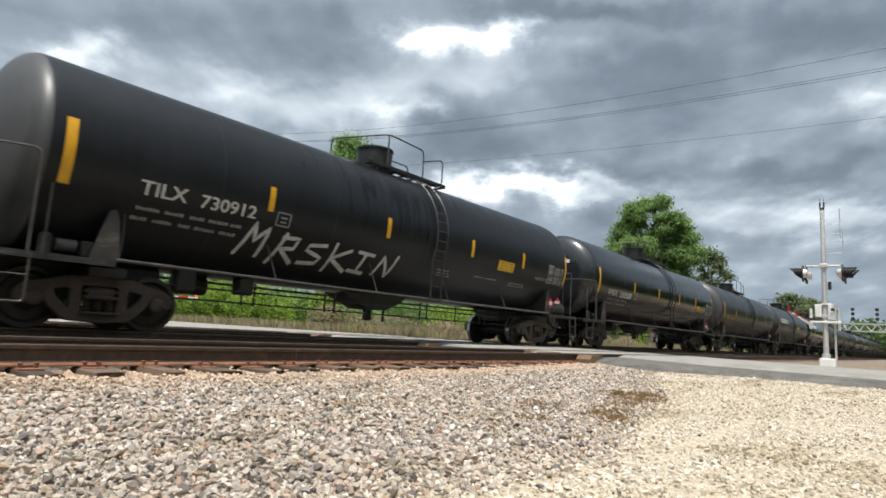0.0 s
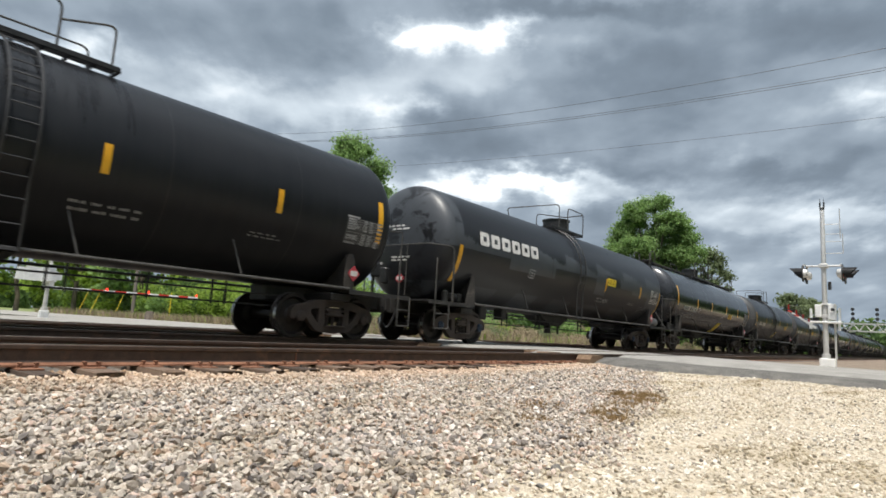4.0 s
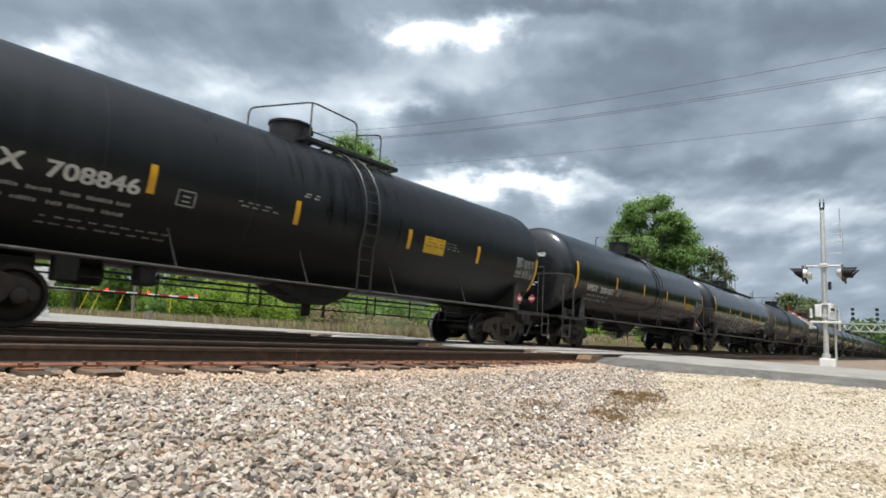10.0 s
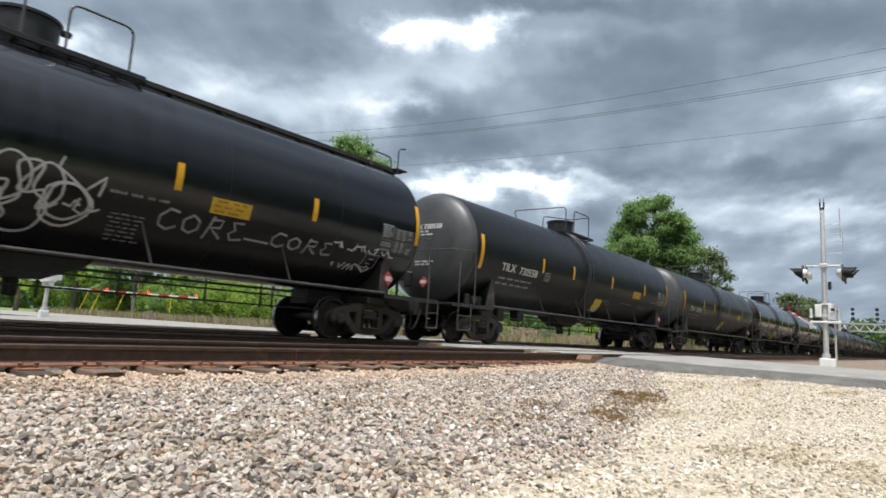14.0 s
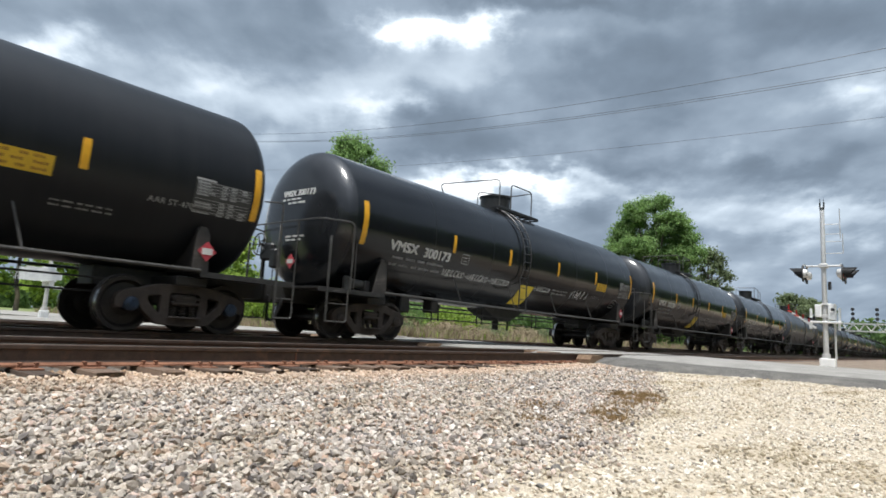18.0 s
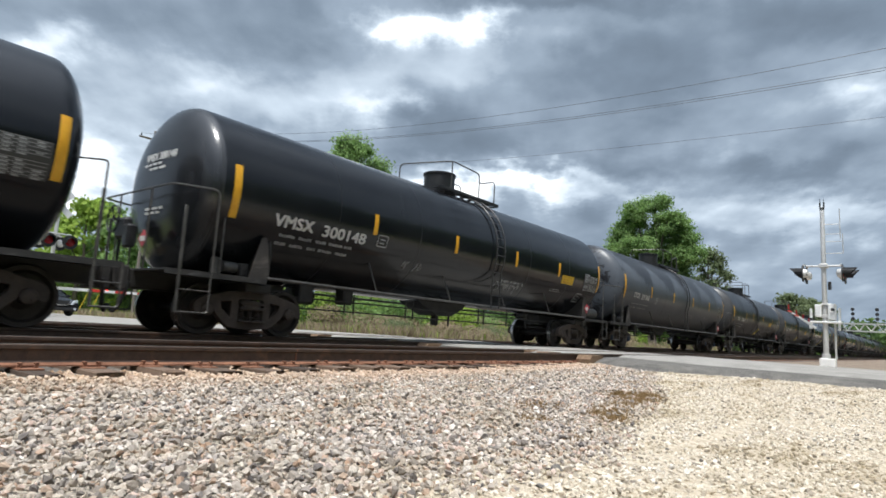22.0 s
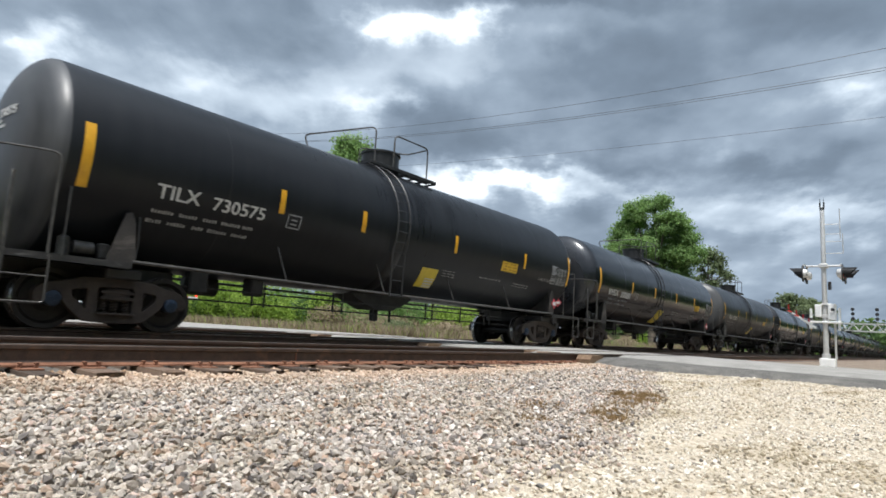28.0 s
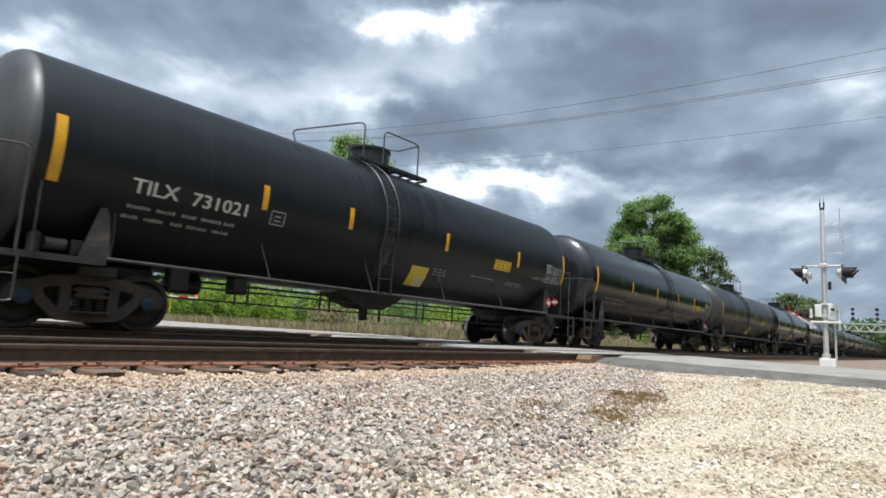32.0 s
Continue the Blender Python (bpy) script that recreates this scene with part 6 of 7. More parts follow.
# ---------------------------------------------------------------- crossing signals
def flasher(name, parent, x, y, z, facing, lit):
    """One flashing-light unit: round black backboard, hood and red lens, facing along +y or -y."""
    bm = bmesh.new()
    lathe(bm, [(-0.02, 0.25), (0.0, 0.255), (0.012, 0.25)], 28, "y", (x, y, z))
    back = part(name, bm, MATTE, parent, "round black signal backboard with hood")
    bm = bmesh.new()
    n = 20
    rows = []
    for d in (0.0, 0.36):
        rows.append([])
        for k in range(n + 1):
            a = radians(-20 + 220 * k / n)
            dd = d * (0.55 + 0.45 * max(0, math.sin(a)))
            rows[-1].append(bm.verts.new((x + 0.165 * math.cos(a), y + facing * dd, z + 0.165 * math.sin(a))))
    for k in range(n):
        bm.faces.new((rows[0][k], rows[0][k + 1], rows[1][k + 1], rows[1][k]))
    bmesh.ops.solidify(bm, geom=list(bm.faces), thickness=0.008)
    part("hood", bm, MATTE, back)
    bm = bmesh.new()
    lathe(bm, [(0.0, 0.15), (facing * 0.02, 0.14), (facing * 0.045, 0.02)], 24, "y", (x, y + facing * 0.012, z))
    part("lens", bm, LAMP_RED if lit else LENS, back, "red signal lens")
    bm = bmesh.new()
    lathe(bm, [(0.0, 0.14), (-facing * 0.10, 0.12), (-facing * 0.14, 0.03)], 20, "y", (x, y - facing * 0.02, z))
    part("lamp_housing", bm, ALU, back, "dull aluminium lamp housing")


def crossing_signal(at, gate_dir, arm_len, rise, face, tall, label, crossbuck, near):
    """A gated crossing signal: mast, foundation, gate machine with arm and counterweight, and two pairs of flashing lights."""
    g = thing("crossing_signal", label, "crossing signal", pose(*at))
    bm = bmesh.new()
    box(bm, (0, -0.04 if near else 0.0, 0.03), (0.36, 0.40, 0.40) if near else (0.26, 0.26, 0.44), None, 0.02)
    part("foundation", bm, WHITE, g, "white painted mast base")
    bm = bmesh.new()
    lathe(bm, [(0.1, 0.115), (0.35, 0.115), (0.36, 0.072), (2.0, 0.066), (tall - 0.03, 0.060), (tall, 0.052)], 20, "z")
    part("mast", bm, ALU, g, "dull aluminium mast")
    bm = bmesh.new()
    for sy in (-1, 1):
        lathe(bm, [(tall - 0.05, 0.012), (tall, 0.024), (tall + 0.14, 0.024), (tall + 0.15, 0.008), (tall + 0.26, 0.008)], 8, "z", (0, sy * 0.05, 0))
    lathe(bm, [(tall - 0.10, 0.058), (tall - 0.09, 0.067), (tall - 0.04, 0.067), (tall - 0.03, 0.058)], 16, "z")
    part("mast_cap", bm, MATTE, g, "dark clamp with two prongs")
    bm = bmesh.new()
    lathe(bm, [(0.2, 0.03), (1.45, 0.03)], 10, "z", (0.05, -face * 0.24, 0))
    part("conduit", bm, ALU, g)
    # gate machine: two cases astride the mast on a shelf, with a spindle housing at each side
    bm = bmesh.new()
    box(bm, (-gate_dir * 0.03, 0.165, 1.63), (0.30, 0.17, 0.36), None, 0.02)
    machine = part("gate_machine", bm, WHITE, g, "white painted gate machine case")
    bm = bmesh.new()
    box(bm, (-gate_dir * 0.03, -0.18, 1.60), (0.30, 0.20, 0.48), None, 0.02)
    part("relay_case", bm, WHITE, machine, "white painted relay case")
    bm = bmesh.new()
    lathe(bm, [(-0.185, 0.03), (-0.19, 0.05), (-0.16, 0.05)], 14, "x", (0, -0.21, 1.66))
    part("cover_plate", bm, MATTE, machine, "round dark cover plate")
    for sy, z0, hh in ((-1, 1.50, 0.46), (1, 1.55, 0.28)):
        bm = bmesh.new()
        box(bm, (0.0, sy * 0.36, z0), (0.14, 0.06, hh), None, 0.015)
        part("side_arm", bm, WHITE, machine)
    bm = bmesh.new()
    box(bm, (0.0, -0.02, 1.29), (0.26, 0.80, 0.06), None, 0.015)
    part("shelf", bm, WHITE, machine)
    bm = bmesh.new()
    box(bm, (0.0, face * 0.37, 1.17), (0.14, 0.08, 0.18), None, 0.015)
    box(bm, (0.0, -face * 0.35, 1.16), (0.14, 0.06, 0.20), None, 0.015)
    part("counterweight", bm, WHITE, machine)
    bm = bmesh.new()
    box(bm, (0, 0, 1.47), (0.20, 0.19, 0.09), None, 0.01)
    box(bm, (0, 0, 1.82), (0.20, 0.19, 0.07), None, 0.01)
    part("mast_clamp", bm, ALU, machine, "dull steel mast clamps")
    if not near:
        for sy in (-1, 1):
            bm = bmesh.new()
            plate(bm, [(-0.90, 1.30), (-0.86, 1.74), (-0.20, 1.72), (0.26, 1.58), (0.26, 1.34), (-0.30, 1.28)], sy * 0.46 - 0.02, sy * 0.46 + 0.02)
            part("counterweight_arm", bm, WHITE, machine, "broad white counterweight arm")
    n, first = max(6, int(arm_len / 0.42)), 6 if near else 2
    z = 1.08
    for k in range(n):
        x0, x1 = 0.35 + k * arm_len / n, 0.35 + (k + 1) * arm_len / n
        h = (0.06 if near else 0.11) - 0.03 * k / n
        bm = bmesh.new()
        box(bm, (gate_dir * (x0 + x1) / 2, (0.2 if near else -face * 0.52), z + rise * (x0 + x1) / 2), (x1 - x0 - 0.002, 0.03, h), None, 0.004)
        part("arm_segment", bm, ARM_RED if k % 2 and k > first else WHITE, machine, "red gate arm band" if k % 2 and k > first else "white gate arm band")
    for f in (0.33, 0.62, 0.99) if not near else (0.30, 0.52, 0.75, 0.99):
        bm = bmesh.new()
        zz = z + rise * (0.35 + f * arm_len)
        lathe(bm, [(zz + 0.03, 0.02), (zz + 0.045, 0.030 if not near else 0.015), (zz + 0.10, 0.030 if not near else 0.015), (zz + 0.14, 0.02)], 12, "z", (gate_dir * (0.35 + f * arm_len), 0.2 if near else -face * 0.52, 0))
        part("arm_lamp", bm, LAMP_RED if not near else LENS, machine, "small red lamp on the gate arm")
    # lights
    zl = 2.72
    bm = bmesh.new()
    tube(bm, [(0, -0.48, zl + 0.26), (0, 0.48, zl + 0.26)], 0.028, 8)
    for sy in (-1, 1):
        tube(bm, [(-0.36, sy * 0.46, zl + 0.26), (0.36, sy * 0.46, zl + 0.26)], 0.026, 8)
    box(bm, (0, 0, zl + 0.26), (0.24, 0.24, 0.12), None, 0.02)
    cross = part("light_crossarm", bm, ALU, g)
    for sx in (-1, 1):
        flasher("flashing_light", cross, sx * 0.34, 0.50, zl, 1, False)
        flasher("flashing_light", cross, sx * 0.34, -0.50, zl, -1, False)
    if crossbuck:
        for k, a in enumerate((45, -45)):
            bm = bmesh.new()
            box(bm, (0, -face * (0.10 + 0.03 * k), 4.15), (1.22, 0.012, 0.23), Euler((0, radians(a), 0)).to_matrix(), 0.004)
            part("crossbuck_board", bm, WHITE, g, "white crossbuck board")
    else:
        bm = bmesh.new()
        for dx, z0, z1 in ((0.50, 3.35, 3.95), (0.44, 3.80, 4.72)):
            tube(bm, [(0.03, -dx, z0), (0.03, -dx, z1)], 0.013, 6)
        for zz, dx in ((4.25, 0.44), (3.95, 0.44), (3.72, 0.48), (3.36, 0.50)):
            tube(bm, [(0.0, 0, zz), (0.03, -dx, zz)], 0.010, 6)
        part("sign_bracket", bm, ALU, g, "bare steel sign bracket seen edge on")
        bm = bmesh.new()
        box(bm, (0.0, -0.14, 2.38), (0.10, 0.08, 0.24), None, 0.01)
        part("junction_box", bm, MATTE, g)
    return g


crossing_signal((20.95, 2.26, -0.06), -1, 4.6, 0.05, 1, 4.80, "aluminium crossing signal with white gate machine and lowered arm", False, True)
crossing_signal((7.54, 24.3, -0.03), 1, 5.6, 0.012, -1, 4.7, "crossing signal with crossbuck and lowered red and white arm", True, False)


# ---------------------------------------------------------------- power line
def utility_pole(x, y, h, label):
    p = thing("utility_pole", label, "utility pole", pose(x, y, -0.3))
    bm = bmesh.new()
    lathe(bm, [(0, 0.125), (h * 0.5, 0.115), (h, 0.09)], 14, "z")
    part("pole", bm, POLE, p)
    bm = bmesh.new()
    box(bm, (0, 0, h - 0.7), (2.3, 0.11, 0.13), None, 0.01)
    c = part("crossarm", bm, POLE, p)
    for dx in (-1.0, 0.0, 1.0):
        bm = bmesh.new()
        lathe(bm, [(h - 0.64, 0.02), (h - 0.58, 0.06), (h - 0.52, 0.04), (h - 0.46, 0.05), (h - 0.40, 0.02)], 10, "z", (dx, 0, 0))
        part("insulator", bm, MATTE, c)
    return p


utility_pole(19.8, 45.5, 14.6, "weathered timber utility pole with a crossarm")
utility_pole(21.2, -22.0, 12.6, "weathered timber utility pole beside the road")


def overhead_cable(name, a, b, sag, r, label):
    bm = bmesh.new()
    pts = []
    for k in range(41):
        f = k / 40
        pts.append((a[0] + (b[0] - a[0]) * f, a[1] + (b[1] - a[1]) * f, a[2] + (b[2] - a[2]) * f - sag * 4 * f * (1 - f)))
    tube(bm, pts, r, 5)
    return tagged(new(name, done(name, bm, CABLE, 40)), label, "cable", "power line cables")


for ax, bx, za, zb, sag, r in ((21.2, 19.8, 10.85, 14.59, 3.1, 0.0085), (20.3, 19.0, 9.55, 13.93, 2.95, 0.0085), (20.6, 19.4, 9.60, 14.0, 2.95, 0.0085), (21.2, 19.8, 7.72, 11.6, 2.0, 0.006)):
    overhead_cable("overhead_cable", (ax, -22.0, za), (bx, 45.5, zb), sag, r, "thin dark sagging overhead cable")


# ---------------------------------------------------------------- vegetation
def leaf_cloud(name, blobs, n, size, material, parent, seed, label="", airy=False):
    """Many small leaf clumps spread through uneven blobs: rows of centre and radii."""
    rng = np.random.default_rng(seed)
    w = np.array([b[3] * b[4] * b[5] for b in blobs]) ** 0.67
    pick = rng.choice(len(blobs), n, p=w / w.sum())
    B = np.array(blobs)[pick]
    d = rng.normal(size=(n, 3))
    d /= np.linalg.norm(d, axis=1)[:, None]
    r = rng.uniform(0.55, 1.0, n) ** 0.6 * (1 + 0.10 * rng.normal(size=n))
    if airy:
        r = np.minimum(np.abs(rng.normal(0.0, 0.62, n)), 1.25)
    c = B[:, :3] + d * B[:, 3:6] * r[:, None]
    nrm = d * 0.7 + rng.normal(size=(n, 3)) * 0.6 + (0, 0, 0.35)
    nrm /= np.linalg.norm(nrm, axis=1)[:, None]
    t = np.cross(nrm, rng.normal(size=(n, 3)))
    t /= np.linalg.norm(t, axis=1)[:, None]
    b = np.cross(nrm, t)
    s = size * rng.uniform(0.55, 1.25, n)[:, None]
    shape = ((-0.5, -0.15), (0.0, -0.42), (0.55, 0.0), (0.05, 0.45), (-0.45, 0.22))
    V = np.stack([c + t * s * u + b * s * v + nrm * s * (0.12 if i in (1, 3) else 0.0) for i, (u, v) in enumerate(shape)], 1).reshape(-1, 3)
    me = bpy.data.meshes.new(name)
    me.vertices.add(n * 5)
    me.vertices.foreach_set("co", V.ravel())
    me.loops.add(n * 5)
    me.loops.foreach_set("vertex_index", np.arange(n * 5))
    me.polygons.add(n)
    me.polygons.foreach_set("loop_start", np.arange(0, n * 5, 5))
    me.update(calc_edges=True)
    me.materials.append(material)
    return part(name, me, material, parent, label)


def limb(bm, p, q, r0, r1, rng, seg=8, bends=4):
    p, q = Vector(p), Vector(q)
    rings = []
    for k in range(bends + 1):
        f = k / bends
        c = p.lerp(q, f) + Vector((rng.uniform(-1, 1), rng.uniform(-1, 1), 0)) * (q - p).length * 0.03 * math.sin(f * math.pi)
        r = r0 + (r1 - r0) * f
        rings.append([bm.verts.new(c + Vector((math.cos(a * math.tau / seg) * r, math.sin(a * math.tau / seg) * r, 0))) for a in range(seg)])
    for u, v in zip(rings, rings[1:]):
        for a in range(seg):
            bm.faces.new((u[a], u[(a + 1) % seg], v[(a + 1) % seg], v[a])).smooth = True


def tree(x, y, h, spread, low, material, seed, leaves, leaf, label, lumps=16, clump=1.0):
    """A tapered trunk with limbs, and a crown of many clumps with gaps."""
    rng = random.Random(seed)
    t = thing("tree", label, "tree", pose(x, y, -0.3))
    bm = bmesh.new()
    limb(bm, (0, 0, 0), (rng.uniform(-0.4, 0.4), rng.uniform(-0.4, 0.4), h * 0.82), h * 0.022, h * 0.006, rng, 10, 6)
    blobs = []
    for k in range(lumps):
        f = (k + 0.5) / lumps
        z = h * (low + (0.93 - low) * f)
        rr = spread * math.sin(math.pi * (0.25 + 0.67 * f)) ** 0.8
        a = k * 2.4 + rng.uniform(-0.4, 0.4)
        d = rr * rng.uniform(0.45, 0.85 + 0.16 * (1 - clump))
        c = (d * math.cos(a), d * math.sin(a), z)
        limb(bm, (0, 0, max(h * 0.22, z - d * 0.9)), c, h * 0.008, h * 0.002, rng, 6, 3)
        s = spread * rng.uniform(0.24, 0.42) * clump
        blobs.append((*c, s, s, s * rng.uniform(0.55, 0.8)))
    blobs.append((0, 0, h * 0.93, spread * 0.34, spread * 0.34, h * 0.07))
    part("trunk", bm, BARK, t)
    leaf_cloud("crown", blobs, leaves, leaf, material, t, seed, airy=True)
    return t


def spreading_tree(x, y, h, across, lobes, material, seed, leaves, leaf, label):
    """A broad old tree: a forked trunk, a limb to each lobe of the crown, and in each lobe many flat sprays of leaves with gaps between."""
    rng = random.Random(seed)
    t = thing("tree", label, "tree", pose(x, y, -0.3))
    bm = bmesh.new()
    limb(bm, (0, 0, 0), (0.2, 0.1, h * 0.36), h * 0.026, h * 0.017, rng, 10, 5)
    blobs = []
    for side, z, r in lobes:
        deep = rng.uniform(-1, 1) * 2.6 * (1 - abs(side) / 6.5)
        c = Vector((across[0] * side - across[1] * deep, across[1] * side + across[0] * deep, z))
        limb(bm, (0.2, 0.1, h * rng.uniform(0.26, 0.36)), c, h * 0.011, h * 0.003, rng, 7, 5)
        for _ in range(int(9 * r)):
            a, e, d = rng.uniform(0, math.tau), rng.uniform(-0.9, 1.1), r * rng.uniform(0.35, 1.12)
            q = c + Vector((math.cos(a) * math.cos(e), math.sin(a) * math.cos(e), 0.8 * math.sin(e))) * d
            limb(bm, c, q, h * 0.003, h * 0.001, rng, 5, 2)
            w = rng.uniform(0.70, 1.15)
            blobs.append((*q, w, w, w * rng.uniform(0.5, 0.75)))
    part("trunk", bm, BARK, t)
    leaf_cloud("crown", blobs, leaves, leaf, material, t, seed, airy=True)
    return t


spreading_tree(60.3, 21.3, 17.2, (0.33, -0.944), ((0.1, 14.6, 1.5), (-1.8, 13.8, 1.4), (1.8, 13.4, 1.4), (2.9, 11.5, 1.4), (3.3, 9.4, 1.2), (-2.9, 11.6, 1.3), (-3.4, 9.6, 1.2),
               (0.2, 12.0, 1.7), (1.3, 12.9, 1.5), (2.7, 10.4, 1.5), (-2.2, 12.6, 1.3), (1.3, 9.5, 1.8), (-1.2, 10.0, 1.7), (0.1, 7.6, 2.0), (-2.4, 7.8, 1.4), (2.4, 7.5, 1.2)), LEAF, 5, 130000, 0.18, "tall broad-crowned green tree in fresh leaf")
tree(85.5, 22.2, 14.2, 3.4, 0.36, LEAF_OLIVE, 8, 11000, 0.28, "slender pine-like tree with a thin crown", 26, 0.7)
tree(37.3, 42.6, 19.2, 5.1, 0.60, LEAF, 11, 30000, 0.23, "tall pine with a small high crown", 34, 0.62)
tree(138.0, 20.5, 12.4, 4.4, 0.30, LEAF_OLIVE, 14, 6500, 0.45, "rounded green tree beyond the railway", 12)
tree(162.0, 20.0, 13.3, 5.6, 0.40, LEAF_OLIVE, 17, 6500, 0.48, "flat-topped green tree beyond the railway", 12)
for k, (x, y, h) in enumerate(((23, 66, 12), (28, 74, 13.5), (15, 92, 14), (6, 96, 13), (-4, 92, 12.5), (34, 62, 11), (22, 80, 13), (10, 104, 14.5), (18, 86, 13), (26, 58, 10.5), (30, 52, 9.5))):
    tree(x, y, h, 4.6, 0.15, LEAF if k % 2 else LEAF_LIME, 30 + k, 9500, 0.46, "dense roadside tree in bright spring leaf", 12)


def shrub(x, y, r, h, material, seed, n, leaf, label):
    rng = random.Random(seed)
    t = thing("shrub", label, "shrub", pose(x, y, ground_z(x, y) - 0.03), "scrub beyond the railway")
    bm = bmesh.new()
    for k in range(5):
        a = k * 1.26 + rng.uniform(-0.3, 0.3)
        limb(bm, (0.1 * math.cos(a), 0.1 * math.sin(a), 0), (r * 0.55 * math.cos(a), r * 0.55 * math.sin(a), h * 0.7), 0.035, 0.01, rng, 5, 2)
    part("stem", bm, BARK, t)
    blobs = []
    for k in range(7):
        a = k * 0.9
        s = r * rng.uniform(0.38, 0.6)
        blobs.append((r * 0.5 * math.cos(a), r * 0.5 * math.sin(a), h * rng.uniform(0.3, 0.72), s, s, h * rng.uniform(0.22, 0.34)))
    leaf_cloud("foliage", blobs, n, leaf, material, t, seed)
    return t


rng = random.Random(21)
for k in range(46):
    f = k / 45
    y = 24.5 + 46 * f ** 1.3 + rng.uniform(-1, 1)
    x = 24.6 + rng.uniform(0, 3.0) + (6 * rng.random() if k % 3 == 0 else 0)
    m = (LEAF_LIME, LEAF, LEAF_LIME, LEAF_DEEP)[k % 4]
    if y < 29 and k % 4 > 1:
        m = DRY
    low = 0.42 if m is DRY else 1.0
    shrub(x, y, rng.uniform(1.5, 2.5), rng.uniform(2.4, 4.6) * low, m, 100 + k, 2600 if low == 1 else 5000, 0.15 if low == 1 else 0.065, "leafy bright green roadside bush" if m is not DRY else "tall dry brown roadside brush")
for k in range(34):
    x = 25 + 100 * (k / 33) ** 1.25 + rng.uniform(-1, 1)
    y = 23.5 + rng.uniform(0, 4) + 0.05 * x
    m = (DRY, DRY, LEAF, DRY, LEAF_LIME)[k % 5]
    shrub(x, y, rng.uniform(1.2, 2.0), rng.uniform(1.4, 2.6), m, 200 + k, 1500 if m is not DRY else 3600, 0.16 if m is not DRY else 0.075, "dry brown brush beside the railway" if m is DRY else "low green bush beside the railway")
for k in range(18):
    x, y = 22.5 + 30 * (k / 17) + rng.uniform(-0.8, 0.8), 20.6 + rng.uniform(0, 2.6)
    shrub(x, y, rng.uniform(0.8, 1.4), rng.uniform(0.8, 1.5), DRY if k % 5 else LEAF_OLIVE, 400 + k, 3000, 0.065, "dry brown brush beside the railway" if k % 5 else "low dull olive bush beside the railway")
for k in range(26):
    x = 60 + 190 * (k / 25) + rng.uniform(-3, 3)
    y = 26 + rng.uniform(0, 8) + 0.02 * x
    tree(x, y, rng.uniform(6.0, 9.5), 4.2, 0.08, (LEAF_DEEP, LEAF, LEAF_OLIVE)[k % 3], 300 + k, 5200, 0.48, "distant green tree beyond the railway", 9)


def far_woods():
    """The wood that closes the view: one uneven belt of foliage, with unseen trees added to darken the tanks'
    reflections.
    """
    rng = random.Random(9)
    blobs = []
    for k in range(420):
        # beyond the railway the wood is far off; behind the camera unseen trees are added nearer
        a = radians(-3 + 96 * k / 259) if k < 260 else radians(150 + 200 * (k - 260) / 159)
        d = 230 + 90 * rng.random() if k < 260 else 46 + 16 * rng.random()
        h = rng.uniform(9, 14) if k < 260 else rng.uniform(13, 19)
        blobs.append((d * math.cos(a), d * math.sin(a), h * 0.45, 6.5, 6.5, h * 0.55))
    # unseen row on the near side, added for the far tanks to mirror dark
    for k in range(150):
        h = rng.uniform(12, 18)
        blobs.append((26 + 300 * (k / 149) ** 1.3, -19 - 12 * rng.random(), h * 0.45, 5.5, 5.5, h * 0.55))
    ob = leaf_cloud("far_woods", blobs, 110000, 1.7, LEAF_DEEP, None, 77)
    tagged(ob, "dark green belt of distant woods and unseen nearer trees", "woods", kind="stuff")


far_woods()


def blades(name, label, category, spots, material, seed):
    """Upright grass blades as one object: spots are rows of x, y, z, height."""
    rng = np.random.default_rng(seed)
    P = np.array(spots)
    n = len(P)
    a = rng.uniform(0, math.tau, n)
    side = np.stack([np.cos(a), np.sin(a), np.zeros(n)], 1) * (0.002 + 0.045 * P[:, 3:4])
    lean = np.stack([rng.normal(0, 0.3, n), rng.normal(0, 0.3, n), np.ones(n)], 1) * P[:, 3:4]
    V = np.stack([P[:, :3] - side, P[:, :3] + side, P[:, :3] + lean], 1).reshape(-1, 3)
    me = bpy.data.meshes.new(name)
    me.vertices.add(n * 3)
    me.vertices.foreach_set("co", V.ravel())
    me.loops.add(n * 3)
    me.loops.foreach_set("vertex_index", np.arange(n * 3))
    me.polygons.add(n)
    me.polygons.foreach_set("loop_start", np.arange(0, n * 3, 3))
    me.update(calc_edges=True)
    me.materials.append(material)
    return tagged(new(name, me), label, category, kind="stuff")


